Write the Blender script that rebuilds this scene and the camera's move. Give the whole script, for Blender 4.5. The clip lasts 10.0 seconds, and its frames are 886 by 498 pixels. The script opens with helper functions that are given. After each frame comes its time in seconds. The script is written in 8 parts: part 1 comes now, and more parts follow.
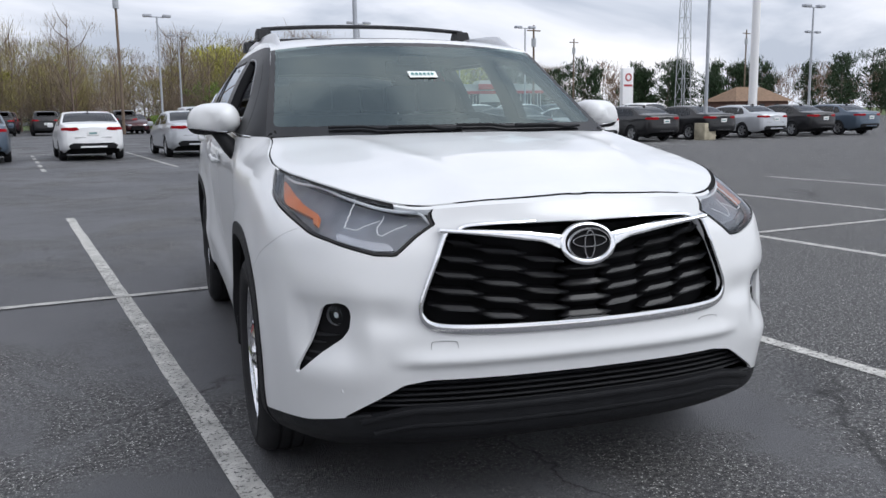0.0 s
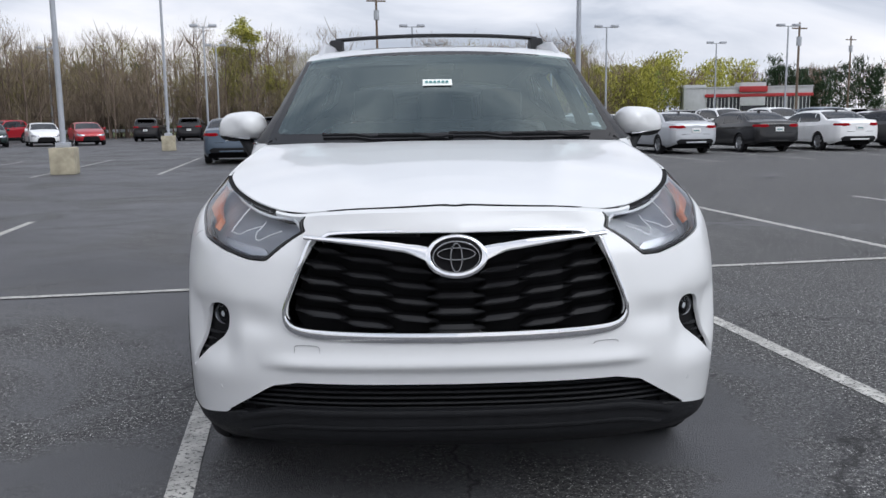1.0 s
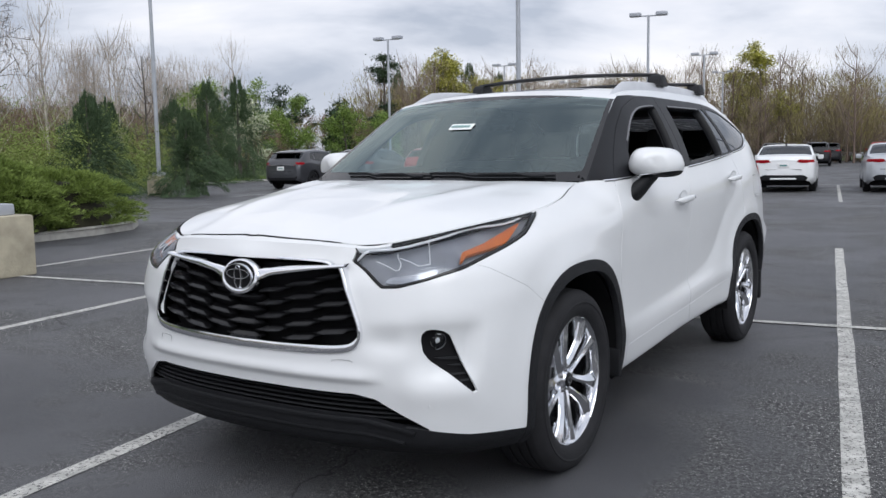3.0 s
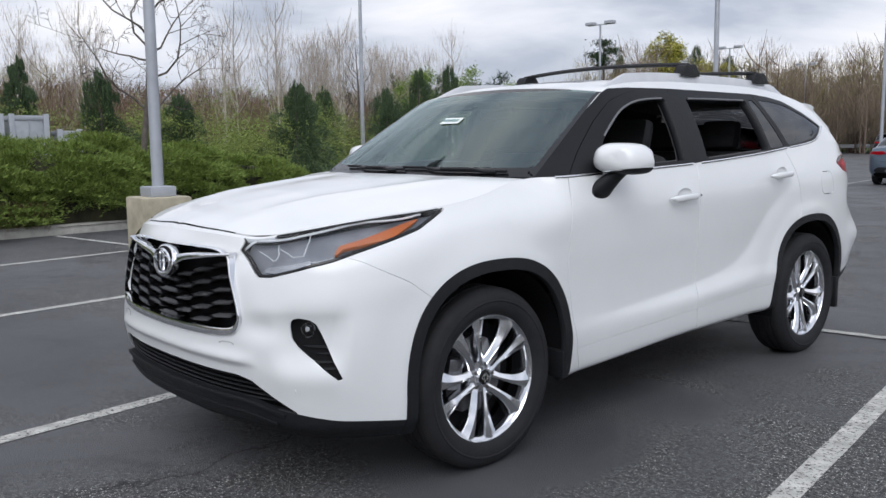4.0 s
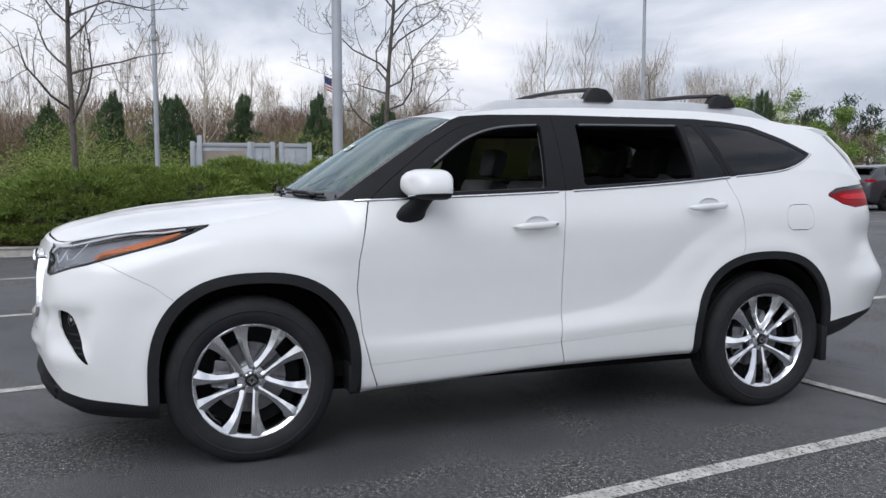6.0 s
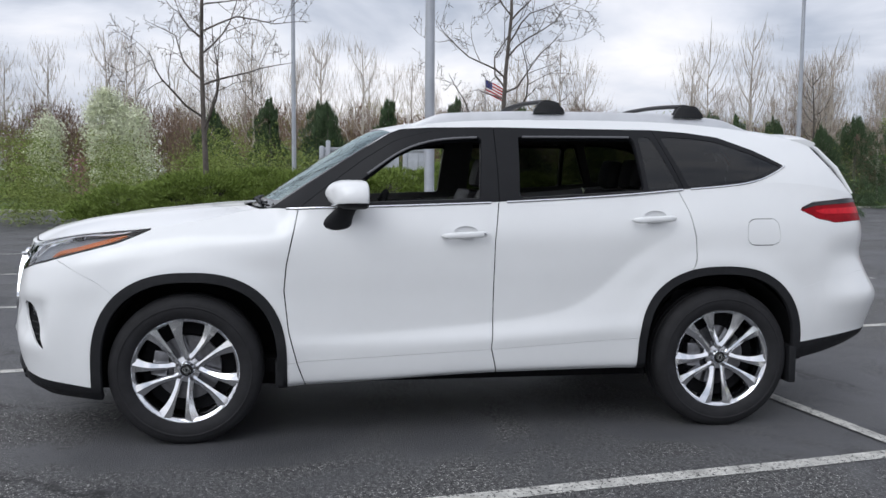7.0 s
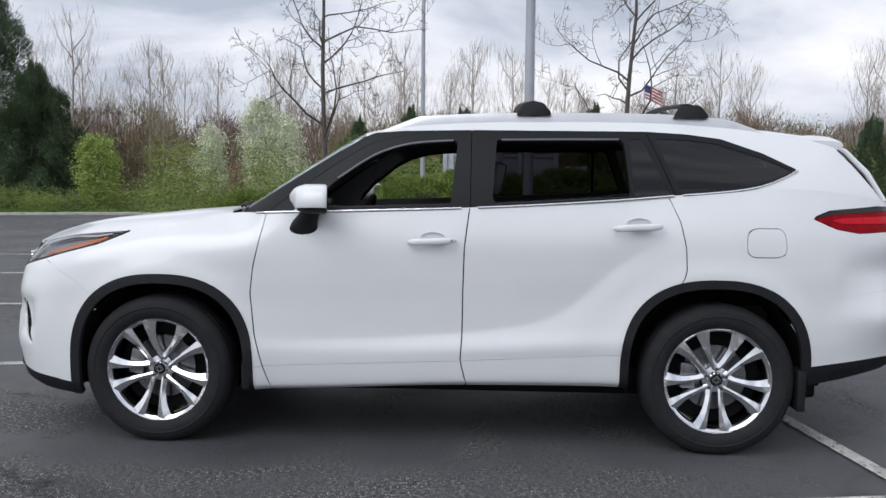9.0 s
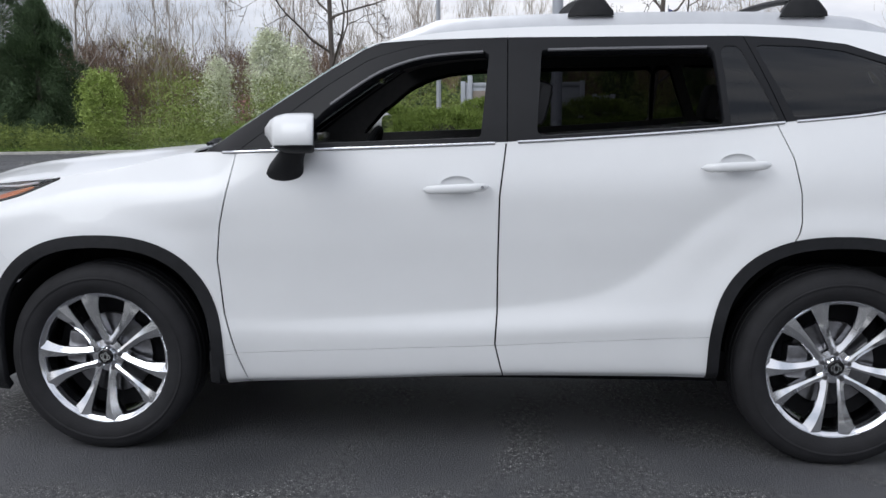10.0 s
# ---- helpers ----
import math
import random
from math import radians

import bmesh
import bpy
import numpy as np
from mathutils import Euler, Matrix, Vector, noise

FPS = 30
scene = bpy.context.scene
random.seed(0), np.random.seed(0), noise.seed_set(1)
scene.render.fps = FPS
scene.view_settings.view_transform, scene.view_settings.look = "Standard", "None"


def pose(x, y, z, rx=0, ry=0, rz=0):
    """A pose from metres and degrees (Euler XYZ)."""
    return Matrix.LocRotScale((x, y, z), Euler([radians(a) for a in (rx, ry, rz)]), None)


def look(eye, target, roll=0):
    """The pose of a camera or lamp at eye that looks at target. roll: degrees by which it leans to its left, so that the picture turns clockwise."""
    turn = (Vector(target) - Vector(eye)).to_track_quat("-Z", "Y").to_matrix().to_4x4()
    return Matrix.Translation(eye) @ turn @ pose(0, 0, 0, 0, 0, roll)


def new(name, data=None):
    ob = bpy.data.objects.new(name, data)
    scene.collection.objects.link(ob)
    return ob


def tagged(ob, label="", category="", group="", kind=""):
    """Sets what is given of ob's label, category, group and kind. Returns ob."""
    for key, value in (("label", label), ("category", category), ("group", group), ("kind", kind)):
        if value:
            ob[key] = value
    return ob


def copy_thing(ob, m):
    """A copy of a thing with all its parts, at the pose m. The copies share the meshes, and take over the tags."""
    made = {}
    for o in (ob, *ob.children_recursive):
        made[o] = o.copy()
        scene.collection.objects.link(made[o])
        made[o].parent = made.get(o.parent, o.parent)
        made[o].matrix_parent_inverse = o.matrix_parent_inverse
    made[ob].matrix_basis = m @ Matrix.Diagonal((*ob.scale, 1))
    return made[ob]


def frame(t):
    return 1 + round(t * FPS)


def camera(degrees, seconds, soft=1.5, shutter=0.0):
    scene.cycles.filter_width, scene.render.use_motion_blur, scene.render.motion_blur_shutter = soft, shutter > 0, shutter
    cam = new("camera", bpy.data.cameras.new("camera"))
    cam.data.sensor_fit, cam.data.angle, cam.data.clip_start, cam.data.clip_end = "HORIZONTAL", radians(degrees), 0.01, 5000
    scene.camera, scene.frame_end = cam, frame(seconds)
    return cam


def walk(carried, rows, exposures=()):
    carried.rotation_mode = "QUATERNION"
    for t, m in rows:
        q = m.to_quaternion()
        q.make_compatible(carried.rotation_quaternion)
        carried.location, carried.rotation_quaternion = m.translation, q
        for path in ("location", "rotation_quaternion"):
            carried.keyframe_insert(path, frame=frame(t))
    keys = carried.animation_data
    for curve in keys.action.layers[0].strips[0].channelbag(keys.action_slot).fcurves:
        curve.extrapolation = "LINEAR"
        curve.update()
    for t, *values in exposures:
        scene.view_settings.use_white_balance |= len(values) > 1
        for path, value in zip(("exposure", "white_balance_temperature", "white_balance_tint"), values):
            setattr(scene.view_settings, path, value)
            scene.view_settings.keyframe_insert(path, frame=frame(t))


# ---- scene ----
cam = camera(54.5, 10.0)
PATH = [
    (0, (-1.243, -3.308, 1.287), (-0.625, -1.432, 0.972), -0.7),
    (0.5, (-0.684, -3.507, 1.301), (-0.338, -1.562, 0.99), -0.8),
    (1, (-0.095, -3.507, 1.289), (-0.052, -1.53, 0.991), -0.8),
    (1.5, (0.508, -3.56, 1.305), (0.231, -1.598, 1.032), -1.2),
    (2, (1.109, -3.462, 1.306), (0.563, -1.554, 1.052), -1.8),
    (2.5, (1.749, -3.378, 1.321), (0.94, -1.564, 1.088), -1.2),
    (3.8, (3.216, -2.68, 1.337), (1.8, -1.288, 1.101), -0.8),
    (4, (3.386, -2.467, 1.351), (1.913, -1.137, 1.105), -0.6),
    (4.5, (3.849, -2.037, 1.338), (2.256, -0.849, 1.113), -0.3),
    (5, (4.186, -1.506, 1.288), (2.499, -0.451, 1.083), -0.4),
    (5.5, (4.518, -0.988, 1.289), (2.731, -0.112, 1.093), -0.7),
    (5.7, (4.654, -0.795, 1.3), (2.827, -0.003, 1.117), -0.3),
    (6.8, (5.254, 0.472, 1.383), (3.294, 0.823, 1.195), 0.0),
    (7, (5.321, 0.683, 1.376), (3.348, 0.961, 1.201), 0.4),
    (7.5, (5.431, 1.213, 1.388), (3.44, 1.315, 1.229), 0.8),
    (8, (5.595, 1.528, 1.39), (3.599, 1.518, 1.253), 1.7),
    (8.5, (5.573, 1.656, 1.401), (3.579, 1.586, 1.267), 1.5),
    (9, (5.225, 1.702, 1.371), (3.235, 1.595, 1.209), 0.5),
    (9.5, (4.744, 1.669, 1.342), (2.76, 1.534, 1.127), 0.6),
    (10, (4.146, 1.601, 1.342), (2.176, 1.456, 1.027), -0.3),
]
EXPOSURES = [(0, .22), (.5, .16), (2.0, .12), (4.0, .11), (5.5, .11), (7.0, .09), (8.0, .06), (10.0, .09)]
walk(cam, [(t, look(eye, target, roll)) for t, eye, target, roll in PATH], EXPOSURES)

# ---------------------------------------------------------------- sky and sun
world = bpy.data.worlds.new("overcast_sky")
scene.world = world
world.use_nodes = True
wn, wl = world.node_tree.nodes, world.node_tree.links
wn.clear()
w_out = wn.new("ShaderNodeOutputWorld")
w_bg = wn.new("ShaderNodeBackground")
w_bg.inputs["Strength"].default_value = 1.10
w_sky = wn.new("ShaderNodeTexSky")
w_sky.sky_type = "NISHITA"
w_sky.sun_disc = False
w_sky.sun_elevation = radians(48)
w_sky.sun_rotation = radians(200)
w_sky.air_density, w_sky.dust_density = 1.0, 3.0
w_dim = wn.new("ShaderNodeVectorMath")
w_dim.operation = "SCALE"
w_dim.inputs["Scale"].default_value = 0.06
wl.new(w_sky.outputs["Color"], w_dim.inputs[0])
w_co = wn.new("ShaderNodeTexCoord")
w_map = wn.new("ShaderNodeMapping")
w_map.inputs["Scale"].default_value = (1.3, 1.3, 4.2)
wl.new(w_co.outputs["Generated"], w_map.inputs["Vector"])
w_noise = wn.new("ShaderNodeTexNoise")
w_noise.inputs["Scale"].default_value = 2.1
w_noise.inputs["Detail"].default_value = 6
w_noise.inputs["Roughness"].default_value = 0.52
w_noise.inputs["Distortion"].default_value = 0.35
wl.new(w_map.outputs["Vector"], w_noise.inputs["Vector"])
w_ramp = wn.new("ShaderNodeValToRGB")
cr = w_ramp.color_ramp
cr.elements[0].position, cr.elements[0].color = 0.38, (0.43, 0.475, 0.57, 1)
cr.elements[1].position, cr.elements[1].color = 0.66, (0.93, 0.925, 0.965, 1)
e = cr.elements.new(0.50)
e.color = (0.69, 0.72, 0.805, 1)
wl.new(w_noise.outputs["Fac"], w_ramp.inputs["Fac"])
w_mix = wn.new("ShaderNodeMix")
w_mix.data_type = "RGBA"
w_mix.inputs["Factor"].default_value = 0.88
wl.new(w_dim.outputs["Vector"], w_mix.inputs["A"])
wl.new(w_ramp.outputs["Color"], w_mix.inputs["B"])
# an overcast dome: brighter overhead than at the horizon
w_sep = wn.new("ShaderNodeSeparateXYZ")
wl.new(w_co.outputs["Generated"], w_sep.inputs["Vector"])
w_dome = wn.new("ShaderNodeMapRange")
w_dome.inputs["From Min"].default_value, w_dome.inputs["From Max"].default_value = 0.08, 0.95
w_dome.inputs["To Min"].default_value, w_dome.inputs["To Max"].default_value = 1.05, 1.20
wl.new(w_sep.outputs["Z"], w_dome.inputs["Value"])
w_lift = wn.new("ShaderNodeVectorMath")
w_lift.operation = "SCALE"
wl.new(w_mix.outputs["Result"], w_lift.inputs[0])
wl.new(w_dome.outputs["Result"], w_lift.inputs["Scale"])
wl.new(w_lift.outputs["Vector"], w_bg.inputs["Color"])
wl.new(w_bg.outputs["Background"], w_out.inputs["Surface"])

sun = new("sun", bpy.data.lights.new("sun", "SUN"))
sun.data.energy = 1.45
sun.data.angle = radians(45)
sun.data.color = (0.95, 0.975, 1.0)
sun.matrix_world = look((0, 0, 35), (-27, 22, 0))
tagged(sun, kind="structure")

# ---------------------------------------------------------------- materials
def mat(name, color, rough=0.5, metal=0.0, coat=0.0, vary=0.0, scale=8.0, bump=0.0, bscale=60.0, rvary=0.0, spec=0.5, objvary=0.0):
    m = bpy.data.materials.new(name)
    m.use_nodes = True
    nt = m.node_tree
    b = nt.nodes["Principled BSDF"]
    b.inputs["Base Color"].default_value = (*color, 1)
    b.inputs["Roughness"].default_value = rough
    b.inputs["Metallic"].default_value = metal
    b.inputs["Coat Weight"].default_value = coat
    b.inputs["Coat Roughness"].default_value = 0.04
    b.inputs["Specular IOR Level"].default_value = spec
    co = nt.nodes.new("ShaderNodeTexCoord")
    if vary or rvary or objvary:
        n1 = nt.nodes.new("ShaderNodeTexNoise")
        n1.inputs["Scale"].default_value = scale
        n1.inputs["Detail"].default_value = 7
        n1.inputs["Roughness"].default_value = 0.6
        nt.links.new(co.outputs["Object"], n1.inputs["Vector"])
        if vary:
            rp = nt.nodes.new("ShaderNodeValToRGB")
            rp.color_ramp.elements[0].position, rp.color_ramp.elements[1].position = 0.3, 0.7
            rp.color_ramp.elements[0].color = (*[max(0, c * (1 - vary)) for c in color], 1)
            rp.color_ramp.elements[1].color = (*[min(1, c * (1 + vary)) for c in color], 1)
            nt.links.new(n1.outputs["Fac"], rp.inputs["Fac"])
            last = rp.outputs["Color"]
            if objvary:
                oi = nt.nodes.new("ShaderNodeObjectInfo")
                mr = nt.nodes.new("ShaderNodeMapRange")
                mr.inputs["To Min"].default_value, mr.inputs["To Max"].default_value = 1 - objvary, 1 + objvary
                nt.links.new(oi.outputs["Random"], mr.inputs["Value"])
                vm = nt.nodes.new("ShaderNodeVectorMath")
                vm.operation = "SCALE"
                nt.links.new(last, vm.inputs[0])
                nt.links.new(mr.outputs["Result"], vm.inputs["Scale"])
                last = vm.outputs["Vector"]
            nt.links.new(last, b.inputs["Base Color"])
        if rvary:
            mr = nt.nodes.new("ShaderNodeMapRange")
            mr.inputs["To Min"].default_value, mr.inputs["To Max"].default_value = max(0.0, rough - rvary), min(1, rough + rvary)
            nt.links.new(n1.outputs["Fac"], mr.inputs["Value"])
            nt.links.new(mr.outputs["Result"], b.inputs["Roughness"])
    if bump:
        n2 = nt.nodes.new("ShaderNodeTexNoise")
        n2.inputs["Scale"].default_value = bscale
        n2.inputs["Detail"].default_value = 4
        nt.links.new(co.outputs["Object"], n2.inputs["Vector"])
        bp = nt.nodes.new("ShaderNodeBump")
        bp.inputs["Strength"].default_value = bump
        bp.inputs["Distance"].default_value = 0.01
        nt.links.new(n2.outputs["Fac"], bp.inputs["Height"])
        nt.links.new(bp.outputs["Normal"], b.inputs["Normal"])
    return m


def glass_mat(name, tint, ior=1.5, rough=0.0, reflect=(0.95, 0.97, 1.0)):
    """Thin pane: see-through tint with a clear-coat reflection."""
    m = bpy.data.materials.new(name)
    m.use_nodes = True
    nt = m.node_tree
    nt.nodes.clear()
    out = nt.nodes.new("ShaderNodeOutputMaterial")
    tr = nt.nodes.new("ShaderNodeBsdfTransparent")
    tr.inputs["Color"].default_value = (*tint, 1)
    gl = nt.nodes.new("ShaderNodeBsdfGlossy")
    gl.inputs["Roughness"].default_value = rough
    gl.inputs["Color"].default_value = (*reflect, 1)
    fr = nt.nodes.new("ShaderNodeFresnel")
    fr.inputs["IOR"].default_value = ior
    mx = nt.nodes.new("ShaderNodeMixShader")
    nt.links.new(fr.outputs["Fac"], mx.inputs["Fac"])
    nt.links.new(tr.outputs["BSDF"], mx.inputs[1])
    nt.links.new(gl.outputs["BSDF"], mx.inputs[2])
    nt.links.new(mx.outputs["Shader"], out.inputs["Surface"])
    return m


M_white = mat("pearl_white_paint", (0.715, 0.725, 0.735), 0.34, coat=0.6, vary=0.02, scale=3.0, rvary=0.05)
M_black = mat("gloss_black_trim", (0.007, 0.007, 0.008), 0.2, spec=.35, coat=0.15, vary=0.2, rvary=0.05)
M_clad = mat("dark_grained_plastic", (0.011, 0.0115, 0.0135), 0.55, spec=.26, vary=0.2, scale=30, bump=0.25, bscale=700)
M_pillar = mat("satin_charcoal_trim", (0.009, 0.0095, 0.0115), 0.42, spec=.18, vary=0.12, scale=12, rvary=0.06)
M_dark = mat("flat_black_interior", (0.006, 0.006, 0.007), 0.85, spec=.2, vary=0.3, scale=10)
M_rubber = mat("tyre_rubber", (0.015, 0.015, 0.017), 0.75, spec=.3, vary=0.25, scale=14, bump=0.2, bscale=180)
M_chrome = mat("chrome", (0.86, 0.87, 0.89), 0.13, metal=1.0, rvary=0.04, scale=20)
M_steel = mat("machined_chrome", (0.74, 0.75, 0.78), 0.16, metal=1.0, rvary=0.08, scale=30)
M_brake = mat("brushed_steel", (0.20, 0.20, 0.21), 0.35, metal=1.0, vary=0.2, scale=40)
M_seat = mat("charcoal_leather", (0.03, 0.03, 0.033), 0.5, vary=0.15, scale=20, bump=0.2, bscale=300)
M_seatg = mat("grey_leather", (0.04, 0.04, 0.043), 0.5, vary=0.1, scale=20, bump=0.2, bscale=300)
M_liner = mat("grey_headliner", (0.30, 0.29, 0.28), 0.9, vary=0.08, scale=40)
M_wind = glass_mat("windscreen_glass", (0.50, 0.62, 0.60), 2.15, reflect=(.78, .93, .93))
M_tint = glass_mat("privacy_glass", (0.06, 0.06, 0.065), 1.5)
M_lens = glass_mat("clear_lens", (0.90, 0.92, 0.94), 1.45)
M_mirror = mat("mirror_silver", (0.9, 0.9, 0.92), 0.02, metal=1.0)
M_amber = mat("amber_reflector", (0.58, 0.15, 0.03), 0.3, coat=0.8, vary=0.15, scale=60)
M_red = mat("red_lens", (0.26, 0.004, 0.010), 0.3, spec=.06, coat=.0, vary=0.25, scale=20)
M_lampgrey = mat("lamp_silver", (0.42, 0.43, 0.46), 0.22, metal=0.7, vary=0.2, scale=18)
M_lampw = mat("lamp_white", (0.85, 0.86, 0.88), 0.25, coat=0.5)
M_sticker = mat("pale_sticker", (0.82, 0.86, 0.83), 0.5, vary=0.04)
M_ink = mat("teal_ink", (0.06, 0.22, 0.22), 0.5)
M_plate = mat("white_plate", (0.75, 0.75, 0.75), 0.4, vary=0.08, scale=30)


def named(ob, label, category, group="", kind=""):
    return tagged(ob, label, category, group, kind)


def finish(name, me, material, parent=None, label="", smooth=None):
    me.materials.append(material)
    if smooth is not None:
        me.shade_smooth()
        me.set_sharp_from_angle(angle=radians(smooth))
    ob = new(name, me)
    if parent:
        ob.parent = parent
    if label:
        ob["label"] = label
    return ob


def part(name, bm, material, parent=None, label="", smooth=35):
    me = bpy.data.meshes.new(name)
    bmesh.ops.recalc_face_normals(bm, faces=bm.faces)
    bm.to_mesh(me)
    bm.free()
    return finish(name, me, material, parent, label, smooth)


def from_lists(name, verts, faces, material, parent=None, label="", smooth=None):
    me = bpy.data.meshes.new(name)
    me.from_pydata([tuple(v) for v in verts], [], faces)
    me.validate()
    return finish(name, me, material, parent, label, smooth)


def empty(name, m=None):
    ob = new(name)
    if m:
        ob.matrix_basis = m
    return ob


def bm_box(bm, x0, y0, z0, x1, y1, z1, bevel=0.0, m=None):
    r = bmesh.ops.create_cube(bm, size=1)
    vs = r["verts"]
    bmesh.ops.scale(bm, vec=(x1 - x0, y1 - y0, z1 - z0), verts=vs)
    bmesh.ops.translate(bm, vec=((x0 + x1) / 2, (y0 + y1) / 2, (z0 + z1) / 2), verts=vs)
    if bevel:
        es = list({e for v in vs for e in v.link_edges})
        rb = bmesh.ops.bevel(bm, geom=es, offset=bevel, segments=2, affect="EDGES", profile=0.6)
        vs = list({v for f in rb["faces"] for v in f.verts} | {v for v in vs if v.is_valid})
    if m is not None:
        bmesh.ops.transform(bm, matrix=m, verts=vs)
    return vs


def box(x0, y0, z0, x1, y1, z1, bevel=0.0, m=None):
    bm = bmesh.new()
    bm_box(bm, x0, y0, z0, x1, y1, z1, bevel, m)
    return bm


def lathe(profile, n=48, axis="x", closed=False):
    """Turn (radius, along) pairs about an axis."""
    bm = bmesh.new()
    rings = []
    for k in range(n):
        a = 2 * math.pi * k / n
        ring = []
        for r, h in profile:
            c, s = r * math.cos(a), r * math.sin(a)
            ring.append(bm.verts.new((h, c, s) if axis == "x" else (c, h, s) if axis == "y" else (c, s, h)))
        rings.append(ring)
    m = len(profile)
    for k in range(n):
        a, b = rings[k], rings[(k + 1) % n]
        for j in range(m if closed else m - 1):
            q = [a[j], b[j], b[(j + 1) % m], a[(j + 1) % m]]
            bm.faces.new(q)
    bmesh.ops.remove_doubles(bm, verts=bm.verts, dist=1e-5)
    return bm


def tube(points, radii, n=8, bm=None, cap=True):
    """A round bar along points; radii a number or one per point."""
    bm = bm or bmesh.new()
    pts = [Vector(p) for p in points]
    if not hasattr(radii, "__len__"):
        radii = [radii] * len(pts)
    rings, up = [], None
    for i, p in enumerate(pts):
        d = (pts[min(i + 1, len(pts) - 1)] - pts[max(i - 1, 0)]).normalized()
        if up is None:
            up = d.orthogonal().normalized()
        else:
            up = (up - d * up.dot(d)).normalized()
        sd = d.cross(up)
        rings.append([bm.verts.new(p + (up * math.cos(2 * math.pi * k / n) + sd * math.sin(2 * math.pi * k / n)) * radii[i]) for k in range(n)])
    for a, b in zip(rings, rings[1:]):
        for k in range(n):
            bm.faces.new((a[k], a[(k + 1) % n], b[(k + 1) % n], b[k]))
    if cap:
        bm.faces.new(rings[0][::-1])
        bm.faces.new(rings[-1])
    return bm


def pchip(xs, ys, x):
    """Monotone cubic curve through knots."""
    xs, ys, x = np.asarray(xs, float), np.asarray(ys, float), np.asarray(x, float)
    h, d = np.diff(xs), np.diff(ys) / np.diff(xs)
    t = np.zeros_like(ys)
    for i in range(1, len(xs) - 1):
        if d[i - 1] * d[i] > 0:
            w1, w2 = 2 * h[i] + h[i - 1], h[i] + 2 * h[i - 1]
            t[i] = (w1 + w2) / (w1 / d[i - 1] + w2 / d[i])
    t[0], t[-1] = d[0], d[-1]
    k = np.clip(np.searchsorted(xs, x) - 1, 0, len(xs) - 2)
    s = np.clip((x - xs[k]) / h[k], 0, 1)
    return (ys[k] * (1 + 2 * s) * (1 - s) ** 2 + t[k] * h[k] * s * (1 - s) ** 2 + ys[k + 1] * s * s * (3 - 2 * s) + t[k + 1] * h[k] * s * s * (s - 1))


def catmull(xs, ys, x):
    """Smooth cubic through knots (may swing a little)."""
    xs, ys, x = np.asarray(xs, float), np.asarray(ys, float), np.asarray(x, float)
    t = np.gradient(ys, xs)
    h = np.diff(xs)
    k = np.clip(np.searchsorted(xs, x) - 1, 0, len(xs) - 2)
    s = np.clip((x - xs[k]) / h[k], 0, 1)
    return (ys[k] * (1 + 2 * s) * (1 - s) ** 2 + t[k] * h[k] * s * (1 - s) ** 2 + ys[k + 1] * s * s * (3 - 2 * s) + t[k + 1] * h[k] * s * s * (s - 1))


def inside(poly):
    """Signed distance to a polygon: negative within."""
    P = np.asarray(poly, float)

    def f(x, y):
        d = np.full(x.shape, 1e9)
        s = np.ones(x.shape)
        n = len(P)
        for i in range(n):
            a, b = P[i], P[i - 1]
            ex, ey = b - a
            wx, wy = x - a[0], y - a[1]
            q = np.clip((wx * ex + wy * ey) / (ex * ex + ey * ey), 0, 1)
            d = np.minimum(d, (wx - ex * q) ** 2 + (wy - ey * q) ** 2)
            c1, c2, c3 = y >= a[1], y < b[1], ex * wy > ey * wx
            s = np.where((c1 & c2 & c3) | (~c1 & ~c2 & ~c3), -s, s)
        return s * np.sqrt(d)
    return f


